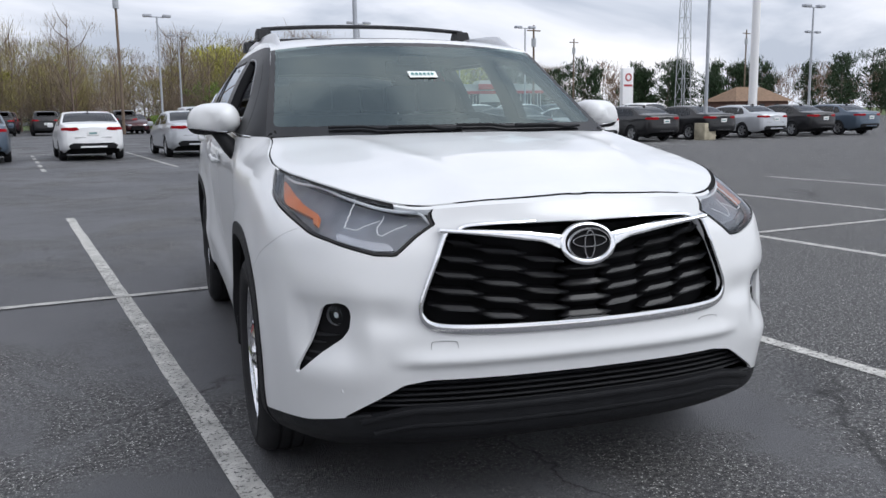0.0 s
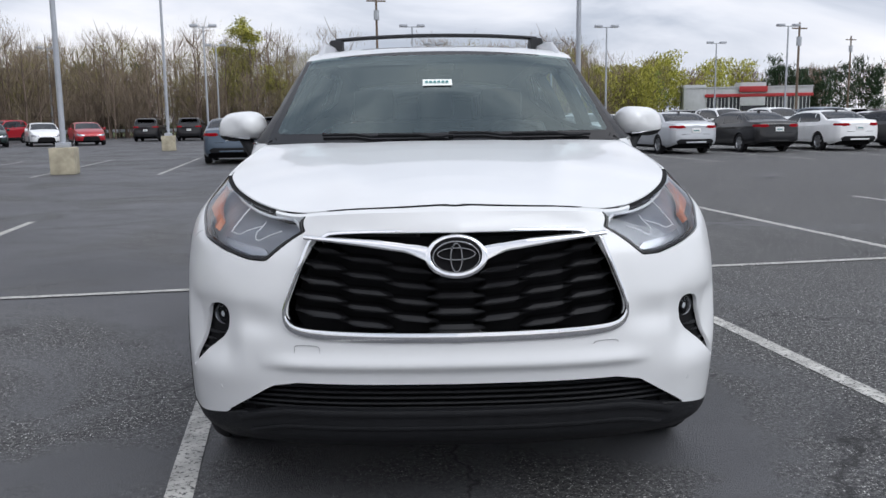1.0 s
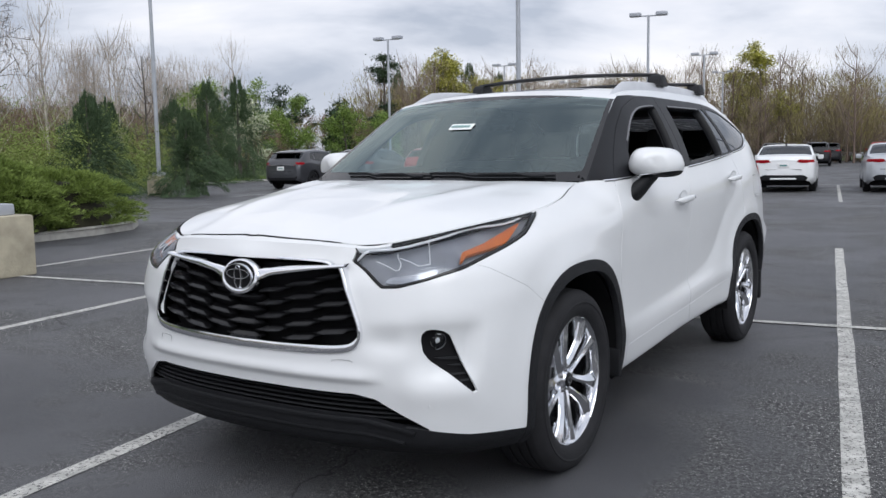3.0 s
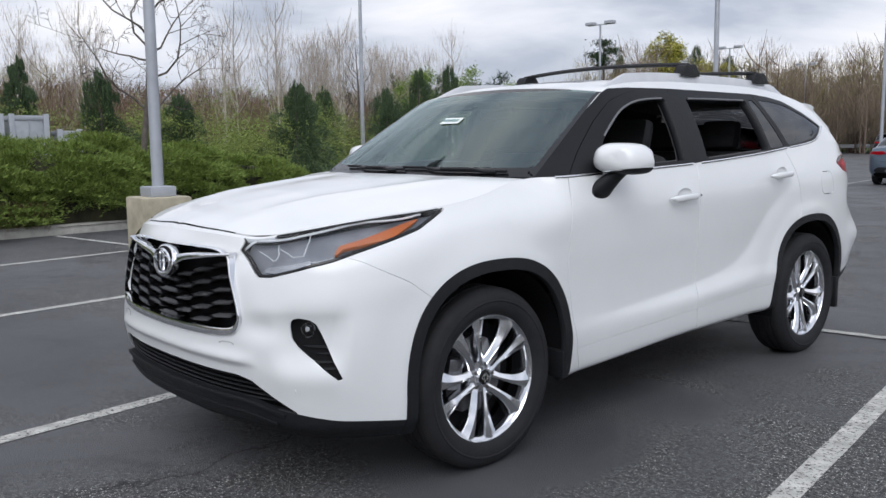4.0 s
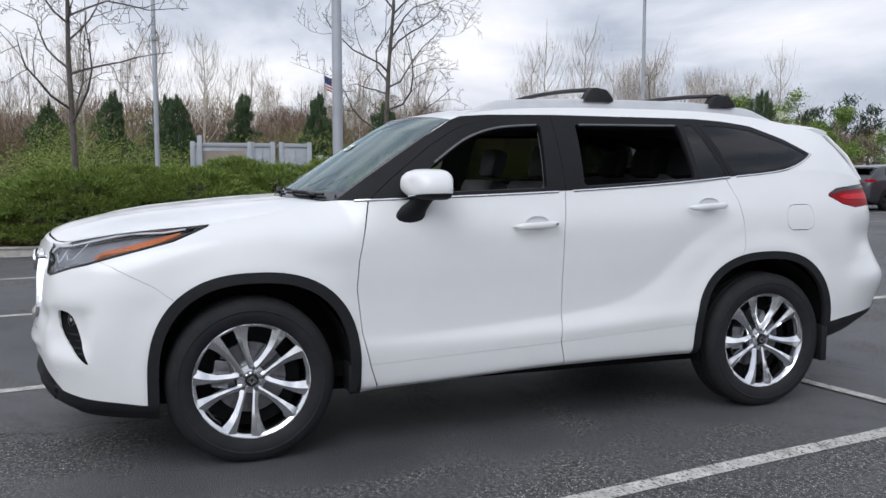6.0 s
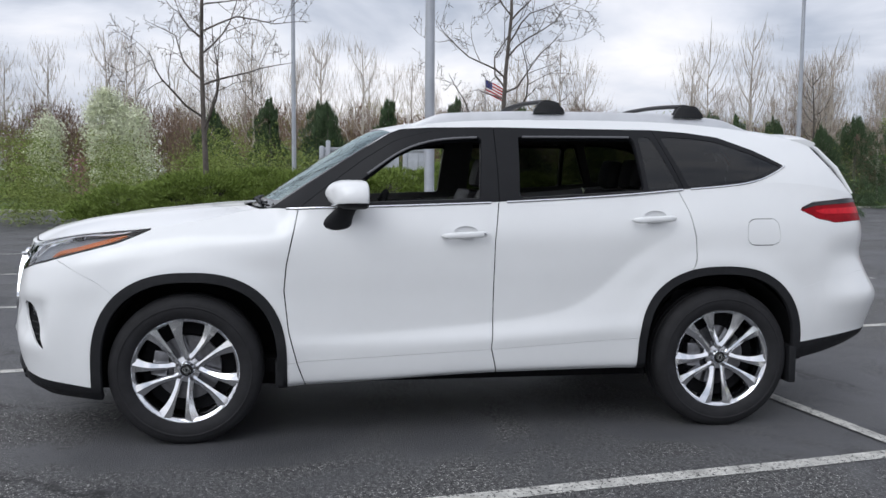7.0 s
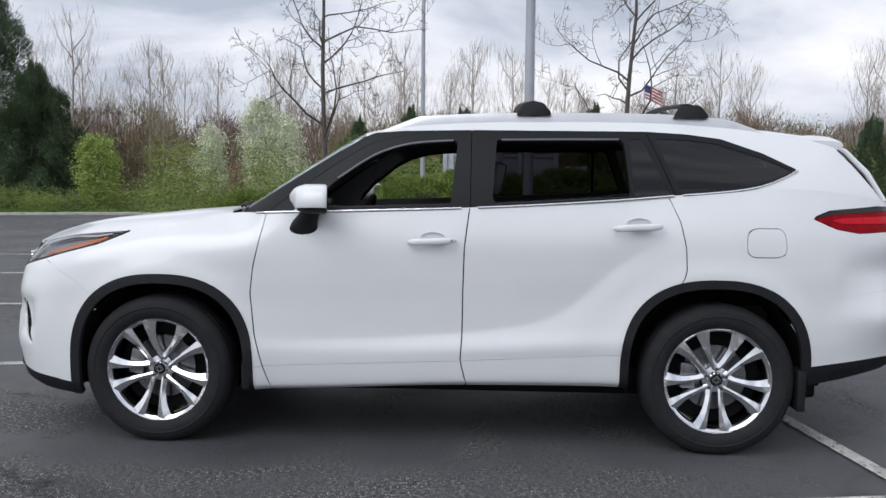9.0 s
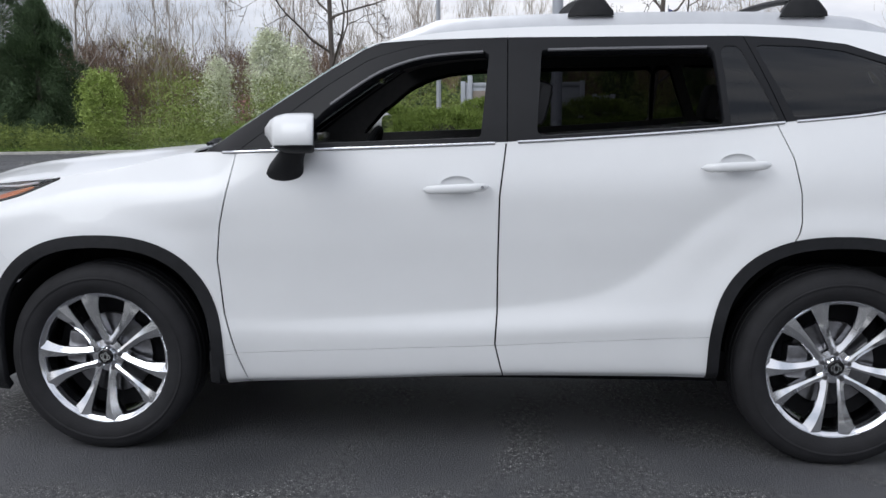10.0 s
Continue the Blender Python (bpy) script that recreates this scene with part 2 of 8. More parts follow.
class Sheet:
    """A curved sheet with normals and a girth coordinate, that can be cut along any line."""

    def __init__(self, P, N, A, F):
        self.P, self.N, self.A, self.F = P, N, A, F

    @staticmethod
    def grid(G, A=None, flip=False):
        n, m = G.shape[:2]
        du, dv = np.gradient(G, axis=0), np.gradient(G, axis=1)
        N = np.cross(du, dv)
        N /= np.maximum(np.linalg.norm(N, axis=2, keepdims=True), 1e-9)
        if flip:
            N = -N
        idx = np.arange(n * m).reshape(n, m)
        q = np.stack([idx[:-1, :-1], idx[1:, :-1], idx[1:, 1:], idx[:-1, 1:]], -1).reshape(-1, 4)
        if flip:
            q = q[:, ::-1]
        A = np.zeros((n, m)) if A is None else A
        return Sheet(G.reshape(-1, 3), N.reshape(-1, 3), A.reshape(-1), [tuple(f) for f in q.tolist()])

    def clean(self):
        used = sorted({v for f in self.F for v in f})
        re = {v: i for i, v in enumerate(used)}
        if not used:
            return Sheet(np.zeros((0, 3)), np.zeros((0, 3)), np.zeros(0), [])
        return Sheet(self.P[used], self.N[used], self.A[used], [tuple(re[v] for v in f) for f in self.F])

    def cut(self, func):
        """Returns the sheet where func < 0 and the sheet where func > 0."""
        if not self.F:
            return self, self
        v = func(self)
        v = np.where(np.abs(v) < 1e-6, 1e-6, v)
        P, N, A = list(self.P), list(self.N), list(self.A)
        made, neg, pos = {}, [], []
        vl = v.tolist()
        for f in self.F:
            s = [vl[i] < 0 for i in f]
            if all(s):
                neg.append(f)
            elif not any(s):
                pos.append(f)
            else:
                a, b = [], []
                k = len(f)
                for j in range(k):
                    i0, i1 = f[j], f[(j + 1) % k]
                    (a if vl[i0] < 0 else b).append(i0)
                    if (vl[i0] < 0) != (vl[i1] < 0):
                        key = (i0, i1) if i0 < i1 else (i1, i0)
                        if key not in made:
                            p, q = key
                            t = vl[p] / (vl[p] - vl[q])
                            made[key] = len(P)
                            P.append(self.P[p] * (1 - t) + self.P[q] * t)
                            nn = self.N[p] * (1 - t) + self.N[q] * t
                            N.append(nn / max(np.linalg.norm(nn), 1e-9))
                            A.append(self.A[p] * (1 - t) + self.A[q] * t)
                        a.append(made[key])
                        b.append(made[key])
                if len(a) > 2:
                    neg.append(tuple(a))
                if len(b) > 2:
                    pos.append(tuple(b))
        P, N, A = np.array(P), np.array(N), np.array(A)
        return Sheet(P, N, A, neg).clean(), Sheet(P, N, A, pos).clean()

    def seam(self, func, w=0.002):
        """Cut with a gap of 2 w between the halves."""
        a, _ = self.cut(lambda s: func(s) + w)
        _, b = self.cut(lambda s: func(s) - w)
        return a, b

    def moved(self, d):
        return Sheet(self.P + self.N * d, self.N, self.A, self.F)

    def mirrored(self):
        s = np.array((-1, 1, 1))
        return Sheet(self.P * s, self.N * s, self.A, [f[::-1] for f in self.F])

    def both(self):
        """The sheet and its mirror image, as one, welded along the middle."""
        o = self.mirrored()
        n = len(self.P)
        mid = np.abs(self.P[:, 0]) < 1e-3
        to = np.where(mid, np.arange(n), np.arange(n) + n)
        N = self.N.copy()
        N[mid, 0] = 0
        N[mid] /= np.maximum(np.linalg.norm(N[mid], axis=1, keepdims=True), 1e-9)
        F2 = [tuple(int(to[i]) for i in f) for f in o.F]
        return Sheet(np.vstack([self.P, o.P]), np.vstack([N, o.N]), np.concatenate([self.A, o.A]), self.F + F2).clean()

    def object(self, name, material, parent=None, thick=0.012, label=""):
        P, N, F = self.P, self.N, self.F
        edges = {}
        for f in F:
            for j in range(len(f)):
                a, b = f[j], f[(j + 1) % len(f)]
                edges.setdefault((min(a, b), max(a, b)), []).append((a, b))
        rim = [e[0] for e in edges.values() if len(e) == 1 and not (abs(P[e[0][0]][0]) < 2e-3 and abs(P[e[0][1]][0]) < 2e-3)]
        verts, faces, normals = P.tolist(), list(F), [N[i] for f in F for i in f]
        if thick:
            low = P - N * thick
            for a, b in rim:
                k = len(verts)
                verts += [P[b].tolist(), P[a].tolist(), low[a].tolist(), low[b].tolist()]
                faces.append((k, k + 1, k + 2, k + 3))
                fn = np.cross(P[a] - P[b], low[b] - P[b])
                fn = fn / max(np.linalg.norm(fn), 1e-9)
                soft = [(fn + N[b]) / max(np.linalg.norm(fn + N[b]), 1e-9), (fn + N[a]) / max(np.linalg.norm(fn + N[a]), 1e-9), fn, fn]
                normals += soft
        me = bpy.data.meshes.new(name)
        me.from_pydata(verts, [], faces)
        me.polygons.foreach_set("use_smooth", [True] * len(me.polygons))
        me.normals_split_custom_set([tuple(n) for n in normals])
        me.materials.append(material)
        ob = new(name, me)
        if parent:
            ob.parent = parent
        if label:
            ob["label"] = label
        return ob

# ---------------------------------------------------------------- asphalt lot, paint, grass
def asphalt_mat():
    m = bpy.data.materials.new("worn_asphalt")
    m.use_nodes = True
    nt, L = m.node_tree, m.node_tree.links
    N = nt.nodes
    b = N["Principled BSDF"]
    geo = N.new("ShaderNodeNewGeometry")

    def noise_node(scale, detail, rough=0.6, dist=0.0):
        n = N.new("ShaderNodeTexNoise")
        n.inputs["Scale"].default_value, n.inputs["Detail"].default_value = scale, detail
        n.inputs["Roughness"].default_value, n.inputs["Distortion"].default_value = rough, dist
        L.new(geo.outputs["Position"], n.inputs["Vector"])
        return n

    def ramp(src, p0, p1, c0, c1):
        r = N.new("ShaderNodeValToRGB")
        r.color_ramp.elements[0].position, r.color_ramp.elements[1].position = p0, p1
        r.color_ramp.elements[0].color, r.color_ramp.elements[1].color = (*c0, 1), (*c1, 1)
        L.new(src, r.inputs["Fac"])
        return r.outputs["Color"]

    def mix(a, c, fac, kind="MIX"):
        x = N.new("ShaderNodeMix")
        x.data_type, x.blend_type = "RGBA", kind
        if hasattr(fac, "links"):
            L.new(fac, x.inputs["Factor"])
        else:
            x.inputs["Factor"].default_value = fac
        L.new(a, x.inputs["A"])
        L.new(c, x.inputs["B"])
        return x.outputs["Result"]

    tar = ramp(noise_node(0.35, 5).outputs["Fac"], .35, .7, (.047, .048, .053), (.104, .105, .113))
    grit = ramp(noise_node(46, 5, .85).outputs["Fac"], .45, .63, (.018, .018, .020), (.30, .298, .29))
    worn = noise_node(0.55, 8, .68, .6)
    wmask = N.new("ShaderNodeMapRange")
    wmask.inputs["From Min"].default_value, wmask.inputs["From Max"].default_value = .44, .58
    wmask.inputs["To Max"].default_value = .85
    # sealed and dark under the car's own stall, scoured towards the stalls on the driver's side
    sep = N.new("ShaderNodeSeparateXYZ")
    L.new(geo.outputs["Position"], sep.inputs[0])
    lane = N.new("ShaderNodeMapRange")
    lane.inputs["From Min"].default_value, lane.inputs["From Max"].default_value = 1.1, 1.9
    lane.inputs["To Min"].default_value, lane.inputs["To Max"].default_value = -.03, .15
    L.new(sep.outputs["X"], lane.inputs["Value"])
    push = N.new("ShaderNodeMath")
    L.new(worn.outputs["Fac"], push.inputs[0])
    L.new(lane.outputs["Result"], push.inputs[1])
    L.new(push.outputs[0], wmask.inputs["Value"])
    col = mix(tar, grit, wmask.outputs["Result"])
    stone = N.new("ShaderNodeTexVoronoi")
    stone.inputs["Scale"].default_value = 88
    L.new(geo.outputs["Position"], stone.inputs["Vector"])
    specks = ramp(stone.outputs["Distance"], .12, .34, (6.5, 6.5, 6.3), (.52, .52, .53))
    fac2 = N.new("ShaderNodeMath")
    fac2.operation = "MULTIPLY"
    fac2.inputs[1].default_value = .85
    L.new(wmask.outputs["Result"], fac2.inputs[0])
    col = mix(col, specks, fac2.outputs[0], "MULTIPLY")
    # hairline cracks, only here and there
    warp = noise_node(1.4, 5, .6)
    bend = N.new("ShaderNodeVectorMath")
    bend.operation = "MULTIPLY_ADD"
    bend.inputs[1].default_value = (.9, .9, 0)
    L.new(warp.outputs["Color"], bend.inputs[0])
    L.new(geo.outputs["Position"], bend.inputs[2])
    edge = N.new("ShaderNodeTexVoronoi")
    edge.feature = "DISTANCE_TO_EDGE"
    edge.inputs["Scale"].default_value = .38
    L.new(bend.outputs[0], edge.inputs["Vector"])
    line = ramp(edge.outputs["Distance"], .0015, .0055, (1, 1, 1), (0, 0, 0))
    where = ramp(noise_node(.45, 4).outputs["Fac"], .50, .56, (0, 0, 0), (1, 1, 1))
    both2 = mix(line, where, 1.0, "MULTIPLY")
    dark = N.new("ShaderNodeRGB")
    dark.outputs[0].default_value = (.014, .014, .015, 1)
    col = mix(col, dark.outputs[0], both2)
    # dark stains from dripping oil and tyre scuffs
    stain = ramp(noise_node(.9, 6, .55, 1.2).outputs["Fac"], .60, .68, (1, 1, 1), (.62, .62, .64))
    col = mix(col, stain, .8, "MULTIPLY")
    L.new(col, b.inputs["Base Color"])
    rr = N.new("ShaderNodeMapRange")
    rr.inputs["To Min"].default_value, rr.inputs["To Max"].default_value = .54, .82
    L.new(wmask.outputs["Result"], rr.inputs["Value"])
    L.new(rr.outputs["Result"], b.inputs["Roughness"])
    b.inputs["Specular IOR Level"].default_value = .5
    bp = N.new("ShaderNodeBump")
    bp.inputs["Strength"].default_value, bp.inputs["Distance"].default_value = .9, .010
    L.new(noise_node(110, 3, .7).outputs["Fac"], bp.inputs["Height"])
    L.new(bp.outputs["Normal"], b.inputs["Normal"])
    return m


def paint_mat():
    m = mat("worn_line_paint", (.47, .465, .44), .8, vary=.35, scale=9, bump=.5, bscale=160)
    nt = m.node_tree
    b = nt.nodes["Principled BSDF"]
    out = [n for n in nt.nodes if n.type == "OUTPUT_MATERIAL"][0]
    geo = nt.nodes.new("ShaderNodeNewGeometry")
    n = nt.nodes.new("ShaderNodeTexNoise")
    n.inputs["Scale"].default_value, n.inputs["Detail"].default_value, n.inputs["Roughness"].default_value = 55, 6, .7
    nt.links.new(geo.outputs["Position"], n.inputs["Vector"])
    mr = nt.nodes.new("ShaderNodeMapRange")
    mr.inputs["From Min"].default_value, mr.inputs["From Max"].default_value = .37, .47
    nt.links.new(n.outputs["Fac"], mr.inputs["Value"])
    nt.links.new(mr.outputs["Result"], b.inputs["Alpha"])
    return m


M_asphalt = asphalt_mat()
M_paint = paint_mat()
M_grass = mat("spring_grass", (.075, .115, .03), .9, vary=.5, scale=1.2, bump=.6, bscale=40)
M_kerb = mat("concrete_kerb", (.36, .35, .32), .85, vary=.25, scale=5, bump=.4, bscale=60)
M_mulch = mat("brown_mulch", (.085, .055, .035), .95, vary=.4, scale=25, bump=.8, bscale=60)

bm = bmesh.new()
for q in ((-1500, -1500), (1500, -1500), (1500, 1500), (-1500, 1500)):
    bm.verts.new((*q, -.03))
bm.faces.new(bm.verts)
named(part("ground", bm, M_grass, None, smooth=None), "open grassy ground reaching to the horizon", "ground", kind="structure")
bm = bmesh.new()
for q in ((-15, -60), (60, -60), (110, 104), (-38, 84), (-36, 60), (-30, 27), (-25, 11), (-23.6, -4), (-25, -11), (-22.5, -18), (-18, -30)):
    bm.verts.new((*q, 0))
bm.faces.new(bm.verts)
ext = bmesh.ops.extrude_face_region(bm, geom=list(bm.faces))
bmesh.ops.translate(bm, vec=(0, 0, -.2), verts=[v for v in ext["geom"] if isinstance(v, bmesh.types.BMVert)])
pave = named(part("pavement", bm, M_asphalt, None, smooth=None), "dark worn asphalt car park with patches and grit", "pavement", kind="structure")

# stall grid: lines run along LD, rows across along LC
LD = Vector((-.150, 1, 0)).normalized()
LC = Vector((LD.y, -LD.x, 0))
L0 = Vector((1.90, .80, 0))


def stripe(a, b, w=.10, lift=.004):
    """A painted line on the asphalt from a to b."""
    a, b = Vector(a), Vector(b)
    d = (b - a).normalized()
    s = Vector((-d.y, d.x, 0)) * w / 2
    bm = bmesh.new()
    n = max(2, int((b - a).length / .5))
    up = Vector((0, 0, lift))
    rows = []
    for k in range(n + 1):
        p = a.lerp(b, k / n)
        j = random.uniform(-.004, .004)
        rows.append((bm.verts.new(p + s + d.yx.to_3d() * j + up), bm.verts.new(p - s + d.yx.to_3d() * j + up)))
    for p, q in zip(rows, rows[1:]):
        bm.faces.new((p[0], q[0], q[1], p[1]))
    ob = part("parking_line", bm, M_paint, None, smooth=None)
    return named(ob, "worn white painted parking line on asphalt", "road marking", "painted lines of the car park")


def grid_pt(i, t):
    """A point on the stall grid: i stalls across from the driver's side line, t metres along."""
    p = L0 + LC * (3.05 * i) + LD * t
    return (p.x, p.y, 0)


for i in range(-4, 4):
    stripe(grid_pt(i, -7.2 if i < 0 else -5.5), grid_pt(i, 8.3))
stripe(grid_pt(-5, 2.85), grid_pt(4, 2.85), .085, .008)
# rows further back in the lot
for i in range(-7, 9):
    p = Vector((.05, 24.2, 0)) + LC * (3.05 * (i + .5))
    a, b = p - LD * 4.6, p + LD * 5.5
    if i == -2:
        for k in range(5):
            stripe(a + LD * (2.1 * k), a + LD * (2.1 * k + 1.25), .10)
    else:
        stripe(a, b, .09)
stripe(Vector((.05, 24.2, 0)) - LC * 22 + LD * 5.6, Vector((.05, 24.2, 0)) + LC * 30 + LD * 5.6, .085, .008)

# ---------------------------------------------------------------- the white car
suv = empty("suv_car", pose(0, 0, 0))
named(suv, "pearl white family suv with chrome wheels and lowered side windows", "car")

# plan outline at the widest level and the upper edge, station by station from nose to tail
REF_X = [0, .25, .45, .63, .785, .89, .945, .962, .966, .963, .960, .957, .955, .957, .965, .970, .955, .91, .82, .62, .35, 0]
REF_Y = [-.975, -.966, -.940, -.890, -.805, -.665, -.46, -.2, .1, .28, .45, .62, 1.1, 1.6, 2.3, 2.85, 3.25, 3.55, 3.78, 3.92, 3.97, 3.985]
TOP_X = [0, .22, .40, .52, .64, .73, .79, .838, .838, .80, .80, .888, .892, .893, .888, .872, .85, .80, .70, .52, .30, 0]
TOP_Y = [-.912, -.903, -.870, -.81, -.705, -.56, -.40, -.19, .07, .28, .42, .60, 1.1, 1.6, 2.3, 2.9, 3.25, 3.52, 3.72, 3.80, 3.84, 3.855]
TOP_Z = [1.012, 1.010, 1.002, .996, 1.022, 1.05, 1.07, 1.09, 1.128, 1.175, 1.19, 1.192, 1.207, 1.225, 1.268, 1.325, 1.335, 1.31, 1.275, 1.26, 1.255, 1.255]
ST = np.arange(22.0)
KN = [0, 3, 5, 6.3, 8, 11, 13, 14, 15, 16, 18, 21]
RAILS = []
def rail(z, inset):
    RAILS.append((z, inset))
rail([.25, .25, .245, .24, .26, .285, .325, .335, .34, .36, .41, .41], [.12, .11, .08, .05, .06, .06, .06, .06, .05, .05, .12, .12])
rail([.30, .30, .295, .29, .31, .315, .355, .37, .38, .42, .47, .47], [.04, .04, .035, .02, .025, .03, .03, .03, .02, .02, .05, .05])
rail([.375, .375, .37, .36, .40, .41, .455, .49, .50, .50, .53, .53], [.02, .02, .02, .012, .012, .014, .014, .012, .006, .01, .03, .03])
rail([.475, .475, .46, .46, .48, .49, .52, .56, .58, .58, .62, .62], [.012, .008, .010, .010, .008, .008, .006, .004, .002, .005, .01, 0])
rail([.58, .58, .57, .57, .57, .57, .605, .65, .68, .68, .71, .71], [.0, .0, .005, .008, .006, .016, .020, .015, .002, .004, .004, .0])
rail([.72, .72, .70, .70, .70, .72, .75, .77, .80, .80, .82, .82], [.004, .012, .012, .010, .004, .020, .024, .022, .004, .008, .03, .06])
rail([.86, .86, .84, .84, .86, .88, .90, .92, .94, .94, .95, .95], [.010, .035, .03, .015, .010, .018, .020, .020, .008, .012, .05, .08])
rail([.955, .935, .94, .97, 1.02, 1.05, 1.07, 1.09, 1.12, 1.12, 1.10, 1.10], [.024, .07, .07, .048, .042, .028, .024, .026, .024, .034, .07, .09])

st_fine = np.concatenate([np.linspace(0, 6.6, 100), np.linspace(6.6, 17, 230)[1:], np.linspace(17, 21, 34)[1:]])
rx, ry = catmull(ST, REF_X, st_fine), catmull(ST, REF_Y, st_fine)
girth = np.concatenate([[0], np.cumsum(np.hypot(np.diff(rx), np.diff(ry)))])
tx, ty = np.gradient(rx), np.gradient(ry)
tl = np.hypot(tx, ty)
nx, ny = ty / tl, -tx / tl
nx, ny = nx.copy(), ny.copy()
nx[0], ny[0], nx[-1], ny[-1] = 0, -1, 0, 1
rails = []
for z, ins in RAILS:
    d = pchip(KN, ins, st_fine)
    rails.append(np.stack([rx - nx * d, ry - ny * d, pchip(KN, z, st_fine)], -1))
rails.append(np.stack([catmull(ST, TOP_X, st_fine), catmull(ST, TOP_Y, st_fine), catmull(ST, TOP_Z, st_fine)], -1))
R = np.stack(rails)
R[:, 0, 0] = 0
R[:, -1, 0] = 0


def across(R, v):
    """Smooth interpolation between rails at the values v (0 to rails - 1)."""
    n = len(R)
    T = np.empty_like(R)
    T[1:-1] = (R[2:] - R[:-2]) / 2
    T[0], T[-1] = R[1] - R[0], R[-1] - R[-2]
    k = np.clip(np.floor(v).astype(int), 0, n - 2)
    s = (v - k)[:, None, None]
    return R[k] * (1 + 2 * s) * (1 - s) ** 2 + T[k] * s * (1 - s) ** 2 + R[k + 1] * s * s * (3 - 2 * s) + T[k + 1] * s * s * (s - 1)


def girth_of_x(x):
    return float(np.interp(x, rx[:110], girth[:110]))


def girth_of_y(y):
    return float(np.interp(y, ry, girth))


def sculpt(G):
    """Swage lines, flares and pockets pressed into the panels, along the outward direction."""
    x, y, z = G[..., 0], G[..., 1], G[..., 2]
    out = np.zeros_like(x)
    # the hollow of the doors ends in a fold that rises over the rear door; the haunch swells below it
    zl = pchip([.5, .8, 1.2, 1.6, 1.93, 2.10, 2.22, 2.35, 2.5, 2.65, 2.8], [.53, .545, .568, .602, .655, .735, .84, .95, 1.04, 1.09, 1.12], y)
    amp = np.interp(y, [.60, .9, 1.4, 2.0, 2.3, 2.5, 2.68], [0, .008, .014, .018, .018, .012, 0])
    slope = np.interp(y, [.5, 1.8, 2.05, 2.2, 2.4, 2.7], [1, 1, .84, .72, .74, .9])
    d = (z - zl) * slope
    side = np.clip((x - .7) / .1, 0, 1)
    out -= side * amp * np.where(d > 0, np.exp(-(np.abs(d) / .17) ** 1.1), np.exp(-(np.abs(d) / .085) ** 1.35))
    # wheel arch flares
    for yc, zc in ((.025, .40), (2.828, .42)):
        r = np.hypot(y - yc, np.maximum(z - zc, 0))
        out += side * .010 * np.exp(-np.maximum(r - .485, 0) ** 2 / .0042) * (z > .2)
    # lamp pockets in the front bumper and the fold above them
    front = np.clip((-.45 - y) / .1, 0, 1)
    corner = np.clip((.885 - x) / .035, 0, 1)
    step = np.clip((x - .66) / .09, 0, 1)
    step = step * step * (3 - 2 * step)
    out -= front * .026 * step * corner * np.exp(-(np.abs(z - .632) / .098) ** 2.6)
    # shallow valley from the pocket to the grille, the fold over it, and the swelling cheek below
    out -= front * .014 * np.exp(-((x - .62) / .075) ** 2 - ((z - .675) / .040) ** 2)
    out += front * .005 * np.where(z > .745, np.exp(-((z - .745) / .07) ** 2), np.exp(-((z - .745) / .022) ** 2)) * np.clip((x - .52) / .12, 0, 1) * corner
    out += front * .010 * np.exp(-((z - .50) / .06) ** 2) * np.clip((x - .55) / .15, 0, 1) * corner
    out += front * .014 * np.where(z > .545, np.exp(-((z - .545) / .03) ** 2), np.exp(-((z - .545) / .014) ** 2)) * np.clip((.62 - x) / .1, 0, 1)
    # hollow under the tail lamps and the proud rear bumper
    tail = np.clip((y - 3.42) / .22, 0, 1)
    out -= tail * .022 * np.exp(-((z - .93) / .085) ** 2)
    out += tail * .020 * np.exp(-((z - .70) / .09) ** 2)
    return out


vv = np.linspace(0, 8, 97)
G2 = across(R, vv)
disp = sculpt(G2)
G = G2.copy()
G[..., 0] += disp * nx[None]
G[..., 1] += disp * ny[None]
AA = np.broadcast_to(girth[None], G.shape[:2]).copy()
band = Sheet.grid(G, AA, flip=True)
if band.N[len(band.N) // 2][0] < 0:
    band = Sheet.grid(G, AA, flip=False)

AX = girth_of_x


def arch(yc, zc, r):
    return lambda s: np.where(s.P[:, 0] > .5, (np.abs(s.P[:, 1] - yc) ** 2.45 + np.maximum(s.P[:, 2] - zc, 0) ** 2.45) ** (1 / 2.45) - r, 1.0)


def above(ys, zs, w="y"):
    """Positive where the sheet lies over a line of heights along y or along the girth."""
    return lambda s: s.P[:, 2] - np.interp(s.P[:, 1] if w == "y" else s.A, ys, zs)


def poly_az(pts):
    f = inside(pts)
    return lambda s: f(s.A, s.P[:, 2])


def poly_yz(pts):
    f = inside(pts)
    return lambda s: np.where(s.P[:, 0] > .3, f(s.P[:, 1], s.P[:, 2]), 1.0)


PIECES = {}
work = band
ARCHES = ((.025, .40, .478, .430), (2.828, .42, .468, .425))
shell = work.moved(-.022)
for yc, zc, ro, ri in ARCHES:
    ring, work = work.cut(arch(yc, zc, ro))
    _, ring = ring.cut(arch(yc, zc, ri))
    _, shell = shell.cut(arch(yc, zc, ri))
    PIECES.setdefault("wheel_arch_trim", []).append(ring.moved(.005))
